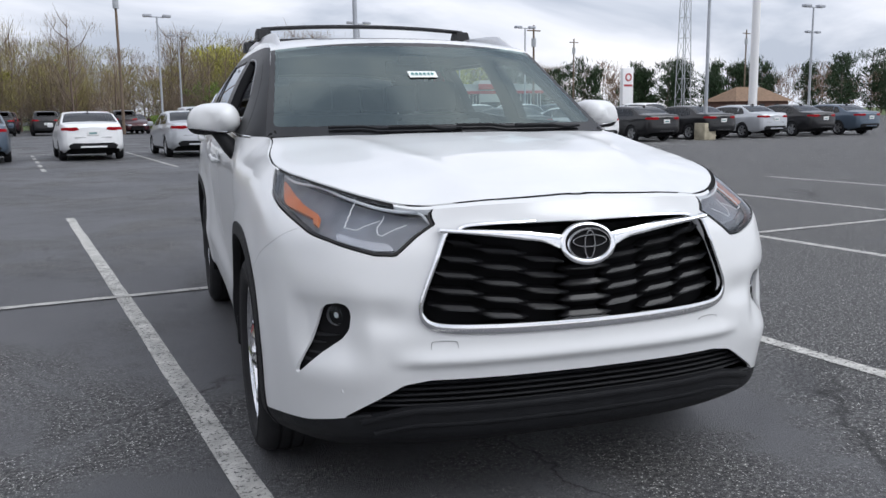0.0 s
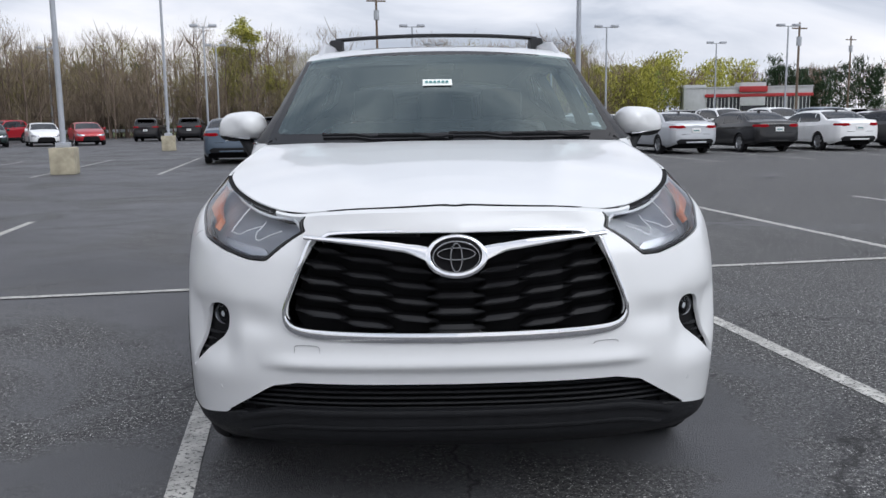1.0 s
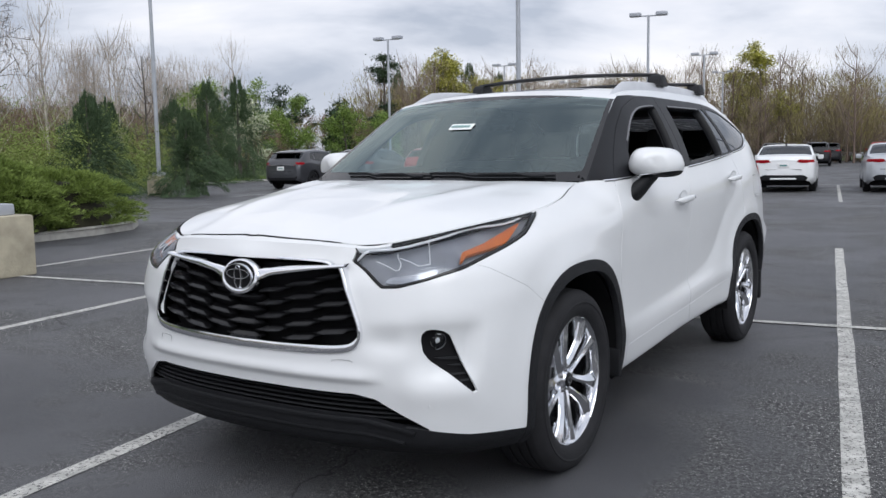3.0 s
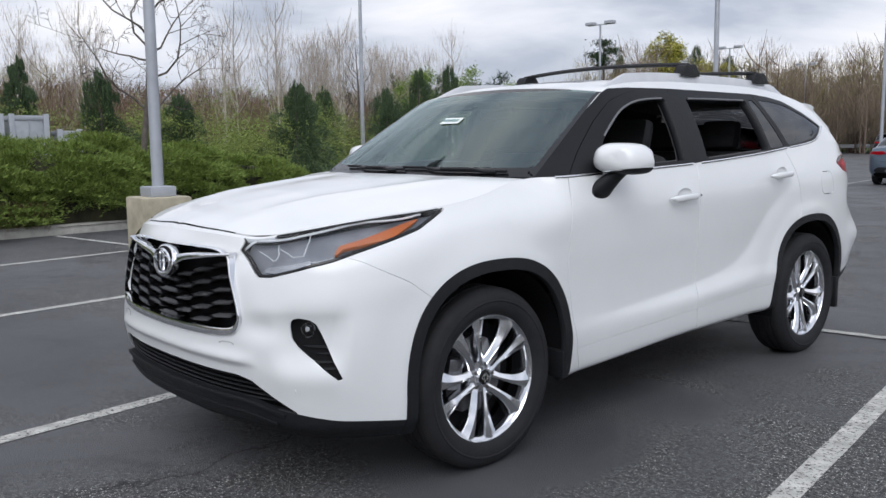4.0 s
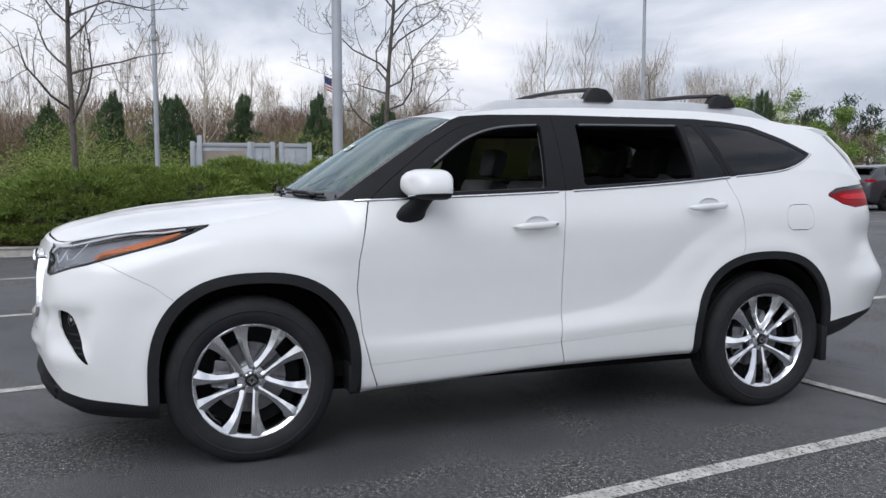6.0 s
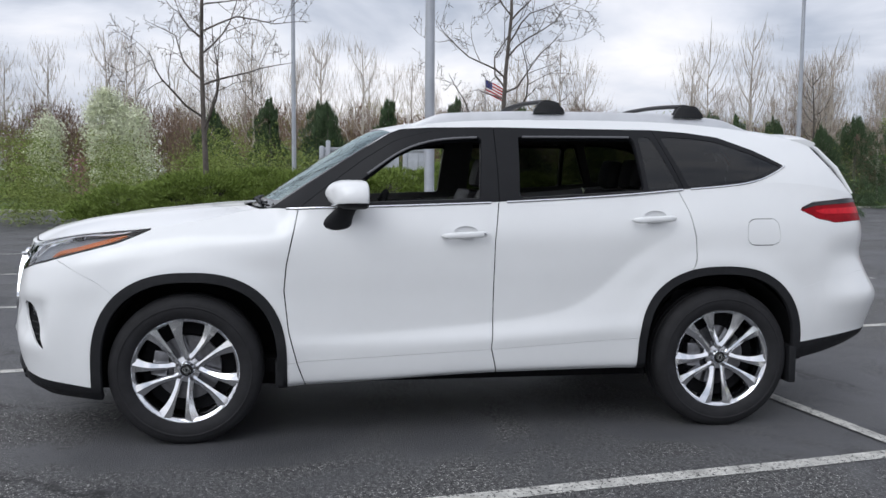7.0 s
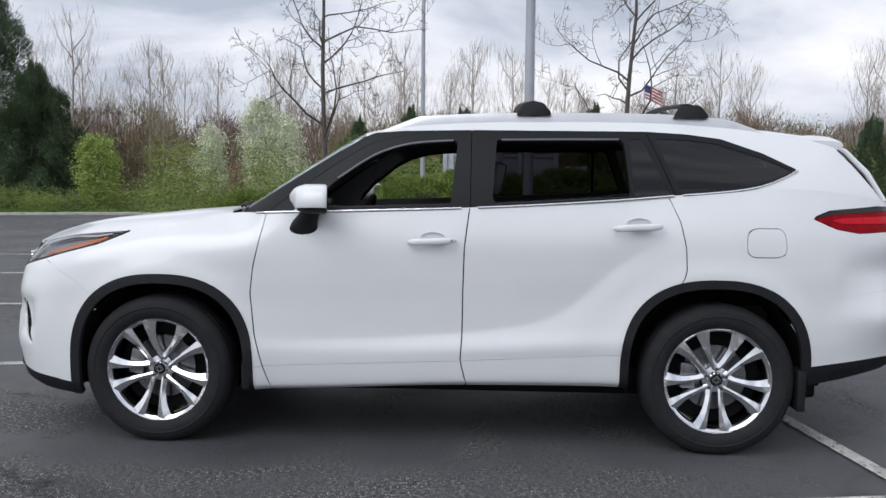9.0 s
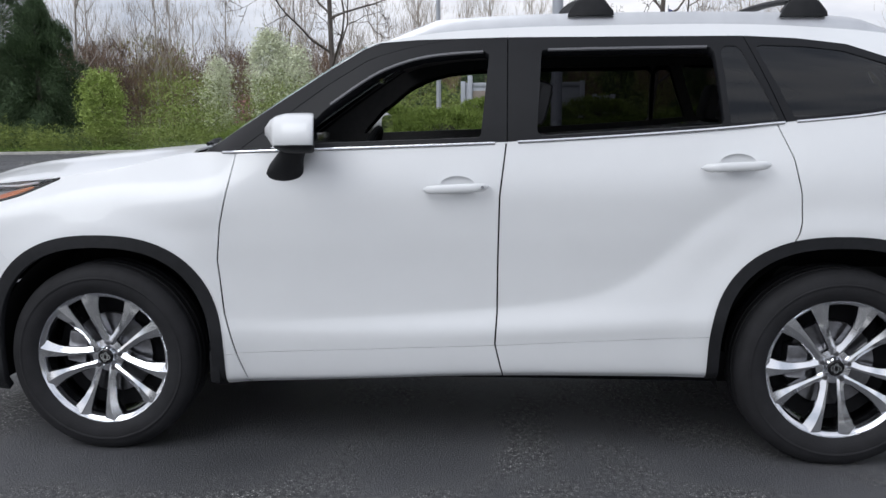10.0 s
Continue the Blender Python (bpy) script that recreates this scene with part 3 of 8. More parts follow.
# lower front lip and rear skirt in dark plastic
a_lip = [0, AX(.5), AX(.72), AX(.86), girth_of_y(-.42), girth_of_y(-.40), girth_of_y(3.0), girth_of_y(3.1), girth_of_y(3.3), girth_of_y(3.7), girth[-1]]
lip, work = work.seam(above(a_lip, [.385, .385, .368, .335, .302, -.5, -.5, .43, .462, .50, .53], "a"), .001)
front_lip, rear_skirt = lip.cut(lambda s: s.P[:, 1] - 1.0)
# openings of the nose
intake, work = work.cut(poly_az([(-.2, .486), (AX(.50), .488), (AX(.58), .474), (AX(.66), .425), (AX(.755), .366), (AX(.76), .25), (-.2, .25)]))
GRILLE = [(-.2, .956), (.30, .953), (AX(.40), .946), (AX(.44), .930), (AX(.478), .86), (AX(.522), .740), (AX(.528), .700), (AX(.512), .670), (AX(.47), .649), (.3, .639), (-.2, .635)]
grille_hole, work = work.cut(poly_az(GRILLE))
FOG = [(AX(.738), .640), (AX(.732), .685), (AX(.737), .706), (AX(.749), .718), (AX(.770), .722), (AX(.800), .715), (AX(.818), .699), (AX(.828), .670), (AX(.843), .62), (AX(.858), .56), (AX(.876), .494), (AX(.868), .488), (AX(.812), .565), (AX(.757), .612)]
fog_hole, work = work.cut(poly_az(FOG))
HEAD = [(AX(.485), .953), (AX(.60), .864), (AX(.66), .866), (AX(.80), .905), (AX(.865), .924), (girth_of_y(-.34), 1.02), (girth_of_y(-.17), 1.088), (girth_of_y(-.17), 1.2), (AX(.545), 1.2), (AX(.537), .988), (AX(.51), .970)]
head_hole, work = work.seam(poly_az(HEAD), .0025)
TAILP = [(girth_of_y(3.29), 1.195), (girth_of_y(3.40), 1.232), (girth_of_y(3.70), 1.252), (girth[-1] - .35, 1.235), (girth[-1] - .35, 1.12), (girth_of_y(3.70), 1.125), (girth_of_y(3.55), 1.118), (girth_of_y(3.42), 1.14)]
tail_hole, work = work.seam(poly_az(TAILP), .0015)
# panel gaps
fender_line = ([girth_of_y(-.66), girth_of_y(-.60), girth_of_y(-.42), girth_of_y(-.30)], [.935, .918, .83, .74])
bumper, work = work.seam(lambda s: np.maximum(np.minimum(s.P[:, 2] - np.interp(s.A, *fender_line), s.A - girth_of_y(-.66)), s.A - girth_of_y(-.20)), .0012)
fender, work = work.seam(lambda s: s.P[:, 1] - np.interp(s.P[:, 2], [.29, .40, .57, .78, .91, 1.08, 1.19], [.592, .555, .512, .490, .503, .540, .562]), .0032)
front_door, work = work.seam(lambda s: s.P[:, 1] - np.interp(s.P[:, 2], [.33, .46, .58, .79, 1.03, 1.23], [1.592, 1.562, 1.570, 1.572, 1.578, 1.602]), .0032)
rear_door, work = work.seam(lambda s: s.P[:, 1] - np.interp(s.P[:, 2], [.3, .6, .90, .94, 1.04, 1.17, 1.30], [2.42, 2.52, 2.668, 2.676, 2.672, 2.645, 2.588]), .003)
crease = ([.3, .55, 1.56, 2.36, 2.6], [.40, .412, .455, .505, .52])
fd_low, fd_up = front_door.seam(above(*crease), .0014)
rd_low, rd_up = rear_door.seam(above(*crease), .0014)
fe_low, fe_up = fender.seam(above([-1, .40, .60], [.05, .40, .412]), .0009)
fuel = [(2.965 + dx, 1.0 + dz) for dx, dz in ((0, .035), (.012, .01), (.04, 0), (.15, .0), (.185, .012), (.195, .04), (.19, .10), (.18, .13), (.155, .142), (.045, .142), (.012, .13), (.002, .10))]
fuel_lid, work = work.seam(poly_yz(fuel), .0022)
tailgate, quarter = work.seam(lambda s: girth[-1] - .62 - s.A, .002)
rear_bumper, quarter = quarter.seam(above([3.2, 3.29, 3.45, 3.7, 4], [0, .76, .80, .84, .86]), .0003)
rear_bumper2, tailgate = tailgate.seam(above([3.0, 5.0], [.86, .86]), .001)

for s, nm, mt in ((fe_up, "front_fender", M_white), (fe_low, "sill_end", M_white), (fd_up, "front_door", M_white), (fd_low, "door_moulding", M_white), (rd_up, "rear_door", M_white), (rd_low, "door_moulding", M_white), (quarter, "rear_quarter", M_white), (fuel_lid, "fuel_flap", M_white), (rear_bumper, "rear_bumper_side", M_white)):
    s.object(nm, mt, suv)
    s.mirrored().object(nm, mt, suv)
for k in PIECES["wheel_arch_trim"]:
    k.object("wheel_arch_trim", M_clad, suv, .03, "dark plastic wheel arch trim")
    k.mirrored().object("wheel_arch_trim", M_clad, suv, .03, "dark plastic wheel arch trim")
tailgate.both().object("tailgate", M_white, suv)
rear_bumper2.both().object("rear_bumper", M_white, suv)
front_bumper = bumper.both().object("front_bumper", M_white, suv, .014)
lip_ob = front_lip.both().object("front_lip", M_clad, suv, .03, "dark grained plastic chin spoiler")
rear_skirt.both().object("rear_skirt", M_clad, suv, .02, "dark grained plastic rear skirt")
for op in (GRILLE, FOG, HEAD, [(-.2, .486), (AX(.50), .488), (AX(.58), .474), (AX(.66), .425), (AX(.755), .366), (AX(.76), .25), (-.2, .25)]):
    _, shell = shell.cut(poly_az(op))
shell_low, _ = shell.cut(lambda s: s.P[:, 2] - 1.17)
shell_low.both().object("inner_shell", M_dark, suv, 0, "black inner structure")

# ---- bonnet
def hood_sheet():
    k = (st_fine <= 9.6)
    edge = R[-1][k]
    hx, hy, hz = edge[:, 0], edge[:, 1], edge[:, 2]
    back_y = .285
    # rows run from the nose back; each row spans the edge on one side to the centre line
    js = np.linspace(0, 1, 60)
    kk = np.linspace(0, 1, 34)
    ex, ey, ez = hx, hy, hz
    d = np.concatenate([[0], np.cumsum(np.hypot(np.diff(ex), np.diff(ey)))])
    d /= d[-1]
    X, Y, Z = np.interp(js ** 1.15, d, ex), np.interp(js ** 1.15, d, ey), np.interp(js ** 1.15, d, ez)
    cy = -.912 + (back_y - .06 + .912) * np.clip(js, 0, 1) ** 1.35
    cz = np.interp(cy, [-.912, -.88, -.80, -.65, -.4, -.1, .15, .3], [1.012, 1.036, 1.068, 1.104, 1.143, 1.174, 1.194, 1.203])
    G = np.zeros((60, 34, 3))
    for i in range(60):
        q = kk
        x = X[i] * (1 - q)
        y = cy[i] + (Y[i] - cy[i]) * (1 - q) ** 2
        crown = (1 - (1 - q) ** 2.6)
        z = Z[i] + (cz[i] - Z[i]) * crown
        G[i, :, 0], G[i, :, 1], G[i, :, 2] = x, y, z
    x, y = G[..., 0], G[..., 1]
    # two raised folds running back from the grille
    fold = np.interp(y, [-.95, -.7, -.2, .3], [.30, .34, .44, .52])
    G[..., 2] += .009 * np.exp(-((x - fold) / .055) ** 2) * np.clip((y + .93) / .3, 0, 1) * np.clip((.25 - y) / .2, 0, 1)
    G[..., 2] -= .003 * np.exp(-((x - fold + .15) / .09) ** 2) * np.clip((y + .93) / .3, 0, 1)
    return G
HG = hood_sheet()
hood = Sheet.grid(HG)
if hood.N[len(hood.N) // 2][2] < 0:
    hood = Sheet.grid(HG, flip=True)
ek = (st_fine <= 9.6)
EDGE = [(-1.0, -.912)] + [(float(x), float(y)) for x, y in R[-1][ek][:, :2]] + [(.80, 1.0), (-1.0, 1.0)]
edge_sd = inside(EDGE)
whole_hood = hood


def shut(s):
    x, y = s.P[:, 0], s.P[:, 1]
    w = np.where(y < -.19, np.interp(x, [0, .38, .46, .54, .585], [.022, .022, .020, .014, .013]), np.interp(y, [-.19, -.1], [.013, .007]))
    return -edge_sd(x, y) - w


strip, hood = hood.seam(shut, .0045)
nose_strip, strip = strip.cut(lambda s: s.P[:, 0] - .565)
gap_strip, strip = strip.cut(lambda s: s.P[:, 1] + .185)
nose_strip.both().object("nose_panel", M_white, suv, .02)
# the open gap over the headlight is drawn as a black strip
for q in (gap_strip.moved(-.004), gap_strip.moved(-.004).mirrored()):
    q.object("bonnet_gap_seal", M_dark, suv, 0, "black strip standing for the dark open gap above the headlight")
for q in (strip, strip.mirrored()):
    q.object("fender_top", M_white, suv, .014)
# near-flush dark strip along the shut line: the gap's shade as colour
gap_dark, _ = whole_hood.cut(lambda s: np.where(np.abs(s.P[:, 1]) < 9, np.abs(shut(s)) - .0050, 1))
gap_dark.moved(-.0008).both().object("bonnet_seal", M_dark, suv, 0, "dark strip painting the shade of the bonnet gap")
hood.both().object("bonnet", M_white, suv, .014)
under = whole_hood.moved(-.006)
under.both().object("bonnet_liner", M_dark, suv, 0)

# ---- cabin: side walls, screen, roof
EDGE_Y = [.42, .60, .88, 1.05, 1.2, 1.4, 1.8, 2.5, 2.92, 3.22, 3.47]
EDGE_X = [.800, .768, .712, .684, .674, .668, .664, .658, .650, .632, .60]
EDGE_Z = [1.192, 1.312, 1.492, 1.593, 1.632, 1.655, 1.670, 1.670, 1.645, 1.608, 1.572]
BASE_Y = [.42, .60, .88, 1.05, 1.2, 1.4, 1.8, 2.5, 2.95, 3.35, 3.70]
qf = np.concatenate([np.linspace(0, 3, 45), np.linspace(3, 10, 120)[1:]])
kq = np.arange(11.0)
top = np.stack([catmull(kq, EDGE_X, qf), catmull(kq, EDGE_Y, qf), catmull(kq, EDGE_Z, qf)], -1)
by = catmull(kq, BASE_Y, qf)
side_k = (st_fine > 9.95) & (st_fine < 18.2)
base = np.stack([np.interp(by, R[-1][side_k, 1], R[-1][side_k, 0]), by, np.interp(by, R[-1][side_k, 1], R[-1][side_k, 2])], -1)
wv = np.linspace(0, 1, 26)
CG = base[None] * (1 - wv)[:, None, None] + top[None] * wv[:, None, None]
bul = (4 * wv * (1 - wv))[:, None] * np.interp(by, [.4, .9, 1.5, 3, 3.7], [0, .012, .022, .022, .02])[None]
CG[..., 0] += bul
CG[..., 2] += bul * .2
cabin = Sheet.grid(CG, flip=True)
if cabin.N[len(cabin.N) // 2][0] < 0:
    cabin = Sheet.grid(CG)

DLO = [(.41, 1.16), (.41, 1.2), (.60, 1.313), (.88, 1.493), (1.04, 1.588), (1.10, 1.612), (1.25, 1.622), (1.6, 1.628), (2.5, 1.624), (2.70, 1.612), (2.88, 1.588), (3.08, 1.515), (3.245, 1.432), (3.235, 1.422), (3.16, 1.388), (3.03, 1.343), (2.90, 1.322), (2.6, 1.297), (2.3, 1.271), (1.6, 1.229), (1.1, 1.211), (.6, 1.196), (.56, 1.16)]
black, shellw = cabin.cut(poly_yz(DLO))
shellw.object("roof_side_panel", M_white, suv)
shellw.mirrored().object("roof_side_panel", M_white, suv)
FWIN = [(.775, 1.222), (.90, 1.352), (1.07, 1.478), (1.16, 1.522), (1.28, 1.555), (1.40, 1.568), (1.535, 1.575), (1.505, 1.246)]
RWIN = [(1.715, 1.25), (1.735, 1.580), (2.385, 1.585), (2.405, 1.290)]
FIXW = [(2.425, 1.295), (2.408, 1.585), (2.478, 1.585), (2.60, 1.308)]
QWIN = [(2.535, 1.588), (2.72, 1.58), (2.86, 1.562), (3.06, 1.495), (3.215, 1.428), (3.15, 1.397), (3.02, 1.356), (2.88, 1.335), (2.655, 1.312)]
fw, black = black.cut(poly_yz(FWIN))
rw, black = black.cut(poly_yz(RWIN))
fx, black = black.cut(poly_yz(FIXW))
qw, black = black.cut(poly_yz(QWIN))
a_pillar, rest = black.seam(lambda s: s.P[:, 1] - np.interp(s.P[:, 2], [1.19, 1.30, 1.45, 1.55, 1.60, 1.66], [.56, .70, .905, 1.07, 1.25, 1.66]), .0025)
front_frame, rest = rest.seam(lambda s: s.P[:, 1] - 1.605, .002)
rear_frame, rest = rest.seam(lambda s: s.P[:, 1] - np.interp(s.P[:, 2], [1.28, 1.63], [2.632, 2.498]), .0025)
for s, nm, mt, th in ((a_pillar, "a_pillar_trim", M_pillar, .03), (front_frame, "front_window_frame", M_pillar, .045), (rear_frame, "rear_window_frame", M_pillar, .045), (rest, "quarter_trim", M_pillar, .02), (qw.moved(-.003), "quarter_window", M_tint, 0), (fx.moved(-.003), "fixed_pane", M_tint, 0)):
    lb = "dark privacy glass pane" if mt is M_tint else "satin black window surround"
    s.object(nm, mt, suv, th, lb)
    s.mirrored().object(nm, mt, suv, th, lb)
rw.mirrored().moved(-.004).object("rear_door_glass", M_tint, suv, 0, "raised dark privacy glass")
lining, _ = cabin.moved(-.05).cut(lambda s: np.minimum(np.minimum(poly_yz(FWIN)(s), poly_yz(RWIN)(s)), np.minimum(poly_yz(QWIN)(s), poly_yz(FIXW)(s))) * -1 + .0)
lining.both().object("pillar_lining", mat("charcoal_lining", (.075, .075, .078), .85, vary=.1, scale=30), suv, 0)

sx = np.linspace(0, 1, 30)
wk = qf <= 3.0001
Ledge = top[wk]
wl_n = len(Ledge)
cyw = np.interp(np.linspace(0, 1, wl_n), [0, 1], [.27, .985])
czw = np.interp(np.linspace(0, 1, wl_n), [0, .2, .5, .8, 1], [1.19, 1.283, 1.425, 1.560, 1.634])
WG = np.zeros((wl_n, 30, 3))
for i in range(wl_n):
    q = sx
    WG[i, :, 0] = Ledge[i, 0] * (1 - q)
    WG[i, :, 1] = cyw[i] + (Ledge[i, 1] - cyw[i]) * (1 - q) ** 2
    WG[i, :, 2] = czw[i] + (Ledge[i, 2] - czw[i]) * (1 - q) ** 2.2
screen = Sheet.grid(WG)
if screen.N[len(screen.N) // 2][1] > 0:
    screen = Sheet.grid(WG, flip=True)
glass, border = screen.cut(lambda s: np.maximum(np.maximum(s.P[:, 0] - np.interp(s.P[:, 2], [1.19, 1.6], [.772, .660]), s.P[:, 2] - 1.612), 1.232 - s.P[:, 2]))
border.both().object("windscreen_border", M_black, suv, .006, "black printed windscreen edge")
ws = glass.both().object("windscreen", M_wind, suv, 0, "grey-green laminated windscreen")
ws.visible_shadow = False

rk = qf >= 2.9999
Re = top[rk]
cz_roof = np.interp(Re[:, 1], [1.05, 1.2, 1.4, 1.8, 2.4, 2.9, 3.2, 3.47], [1.634, 1.665, 1.690, 1.708, 1.708, 1.688, 1.662, 1.625])
cy_roof = Re[:, 1] + np.interp(Re[:, 1], [1.05, 1.5, 3.2, 3.47], [-.065, 0, .02, .09])
RG = np.zeros((len(Re), 30, 3))
for i in range(len(Re)):
    q = sx
    RG[i, :, 0] = Re[i, 0] * (1 - q)
    RG[i, :, 1] = cy_roof[i] + (Re[i, 1] - cy_roof[i]) * (1 - q) ** 2
    RG[i, :, 2] = cz_roof[i] + (Re[i, 2] - cz_roof[i]) * (1 - q) ** 2.6
roof = Sheet.grid(RG)
if roof.N[len(roof.N) // 2][2] < 0:
    roof = Sheet.grid(RG, flip=True)
sunroof, roofw = roof.seam(lambda s: np.maximum(np.maximum(s.P[:, 0] - .42, s.P[:, 1] - 1.72), 1.20 - s.P[:, 1]), .003)
roofw.both().object("roof", M_white, suv, .012)
sunroof.both().object("sunroof_glass", M_black, suv, .01, "dark glass sunroof panel")
roof.moved(-.045).both().object("headliner", M_liner, suv, 0)

# rear screen and spoiler
tg = R[-1][st_fine >= 18.0]
bm = bmesh.new()
rows = []
for f in np.linspace(0, 1, 10):
    row = []
    for q in np.linspace(-1, 1, 17):
        xt, yt, zt = .60 * q, 3.47 + .09 * (1 - q * q), 1.572 + .05 * (1 - abs(q) ** 2.6)
        xb = .70 * q
        yb, zb = 3.72 + .13 * (1 - q * q), 1.275 - .02 * (1 - q * q)
        row.append(bm.verts.new((xt + (xb - xt) * f, yt + (yb - yt) * f + .02 * math.sin(math.pi * f), zt + (zb - zt) * f + .015 * math.sin(math.pi * f))))
    rows.append(row)
for a, b in zip(rows, rows[1:]):
    for i in range(16):
        bm.faces.new((a[i], a[i + 1], b[i + 1], b[i]))
part("rear_window", bm, M_tint, suv, "dark privacy glass rear window")
bm = bmesh.new()
rows = []
prof = [(-.14, .010), (-.05, .014), (.02, .008), (.062, -.006), (.066, -.016), (.035, -.034), (-.02, -.050), (-.06, -.055)]
for q in np.linspace(-1, 1, 21):
    y0, z0 = 3.47 + .09 * (1 - q * q), 1.575 + .05 * (1 - abs(q) ** 2.6)
    rows.append([bm.verts.new((.615 * q, y0 + dy, z0 + dz)) for dy, dz in prof])
for a, b in zip(rows, rows[1:]):
    for i in range(len(prof)):
        j = (i + 1) % len(prof)
        bm.faces.new((a[i], a[j], b[j], b[i]))
bm.faces.new(rows[0])
bm.faces.new(rows[-1][::-1])
part("roof_spoiler", bm, M_white, suv, "", 50)
# lower glass corner wings beside the rear window
for sgn in (1, -1):
    bm = bmesh.new()
    pts = [(.60, 3.47, 1.572), (.60, 3.55, 1.53), (.66, 3.64, 1.42), (.70, 3.72, 1.275), (.64, 3.60, 1.44)]
    part("rear_pillar_fillet", tube([(sgn * x, y, z) for x, y, z in pts[:4]], [.012, .016, .016, .012], 8), M_white, suv)

# underside
part("underbody", box(-.62, -.60, .22, .62, 3.45, .34, .03), M_dark, suv, "black underbody")
for yc in (0.02, 2.84):
    for sgn in (1, -1):
        bm = bmesh.new()
        prev = None
        for k in range(21):
            a = math.pi * (k / 20) * 1.16 - .25
            c = (yc + .445 * math.cos(a), .40 + .445 * math.sin(a))
            cur = (bm.verts.new((sgn * .56, c[0], c[1])), bm.verts.new((sgn * .935, c[0], c[1])))
            if prev:
                bm.faces.new((prev[0], prev[1], cur[1], cur[0]))
            prev = cur
        vs = [v for v in bm.verts if abs(v.co.x) < .6]
        bm.faces.new(vs)
        part("wheel_arch_liner", bm, M_dark, suv, "black wheel arch liner")


# ---- wheels
def wheel_parts():
    """Tyre, rim, spokes, hub and brake, outer face towards +x, axle at the origin."""
    w = empty("wheel")
    t = part("tyre", lathe([(.262, .075), (.268, .098), (.285, .112), (.315, .118), (.345, .114), (.368, .100), (.378, .082), (.3805, .078), (.3815, .05), (.373, .048), (.373, .04), (.383, .038), (.383, .006), (.374, .004), (.374, -.004), (.383, -.006), (.383, -.038), (.373, -.04), (.373, -.048), (.3815, -.05), (.378, -.09), (.35, -.118), (.30, -.115), (.262, -.085)], 72), M_rubber, w, "black tyre")
    part("bead_ring", lathe([(.322, .1175), (.325, .1195), (.330, .1195), (.333, .117)], 72), M_rubber, t, "raised ring on the tyre wall")
    rim = part("rim", lathe([(.250, -.09), (.252, -.02), (.246, .035), (.243, .062), (.250, .080), (.262, .086), (.2665, .094), (.269, .092), (.2685, .082), (.2665, .03), (.2665, -.09)], 72), M_steel, w, "polished rim barrel")
    part("brake_disc", lathe([(.05, .0), (.165, .0), (.165, -.02), (.05, -.02)], 48), M_brake, w, "bare steel brake disc")
    part("brake_caliper", box(-.03, -.175, -.06, .035, -.095, .07, .012), M_brake, w)
    part("inner_drum", lathe([(.0, -.03), (.235, -.03), (.235, -.05), (.0, -.05)], 40), M_dark, w)
    # five pairs of spokes: a straight narrow slot inside each pair, wide rounded windows between the pairs
    for p in range(5):
        a0 = radians(-90 + 72 * p)
        ca, sa = math.cos(a0), math.sin(a0)
        for sg in (1, -1):
            bm = bmesh.new()
            rows = []
            for u in (.046, .062, .085, .115, .15, .18, .205, .225, .242, .2555):
                f = (u - .046) / .2095
                v_in = .0115 + .0190 * f
                v_out = .040 + .036 * f + .050 * max(0, (f - .36) / .64) ** 2.1 + .010 * max(0, 1 - f * 6)
                v_ridge = v_in + (v_out - v_in) * (.34 + .10 * f)
                xo = .057 + .0285 * math.sin(f * 1.5)
                end = .003 * max(0, f - .8) * 5
                row = []
                for v, dx in ((v_in, -.046), (v_in + .001, -.009), (v_in + .003, -.003), (v_ridge, .0020), (v_out - .003, -.0095 - end), (v_out, -.0150 - end), (v_out + .001, -.050)):
                    row.append(bm.verts.new((xo + dx, u * ca - sg * v * sa, u * sa + sg * v * ca)))
                rows.append(row)
            for a, b in zip(rows, rows[1:]):
                for i in range(6):
                    bm.faces.new((a[i], a[i + 1], b[i + 1], b[i]))
            bm.faces.new(rows[0])
            bm.faces.new(rows[-1][::-1])
            part("spoke", bm, M_chrome, w, "", 24)
    part("hub", lathe([(.0, .068), (.030, .068), (.034, .062), (.040, .050), (.066, .046), (.074, .030), (.076, .0)], 40), M_steel, w, "polished wheel hub")
    cap = part("centre_cap", lathe([(.0, .0745), (.026, .074), (.031, .070), (.031, .06)], 32), M_black, w, "black centre cap")
    bm = bmesh.new()
    n = 24
    for ra, rb, x in ((.021, .013, .0752), (.010, .021, .0756)):
        prev = None
        for k in range(n + 1):
            a = 2 * math.pi * k / n
            cur = (bm.verts.new((x, ra * math.cos(a), rb * math.sin(a))), bm.verts.new((x, (ra - .003) * math.cos(a), (rb - .003) * math.sin(a))))
            if prev:
                bm.faces.new((prev[0], cur[0], cur[1], prev[1]))
            prev = cur
    part("cap_emblem", bm, M_chrome, cap)
    for p in range(5):
        a = radians(90 + 72 * p)
        part("wheel_nut", lathe([(.0, .064), (.008, .064), (.0105, .060), (.0105, .035)], 12), M_brake, w).location = (0, .053 * math.cos(a), .053 * math.sin(a))
    return w


first = wheel_parts()
first.parent = suv
first.matrix_basis = pose(.835, 0.0, .377)
for x, y, rot, spin in ((.835, 2.85, 0, -3), (-.835, 0, 180, 10), (-.835, 2.85, 180, 30)):
    copy_thing(first, pose(x, y, .377, spin if rot == 0 else -spin, 0, rot))
first.matrix_basis = pose(.835, 0.0, .377, -10)

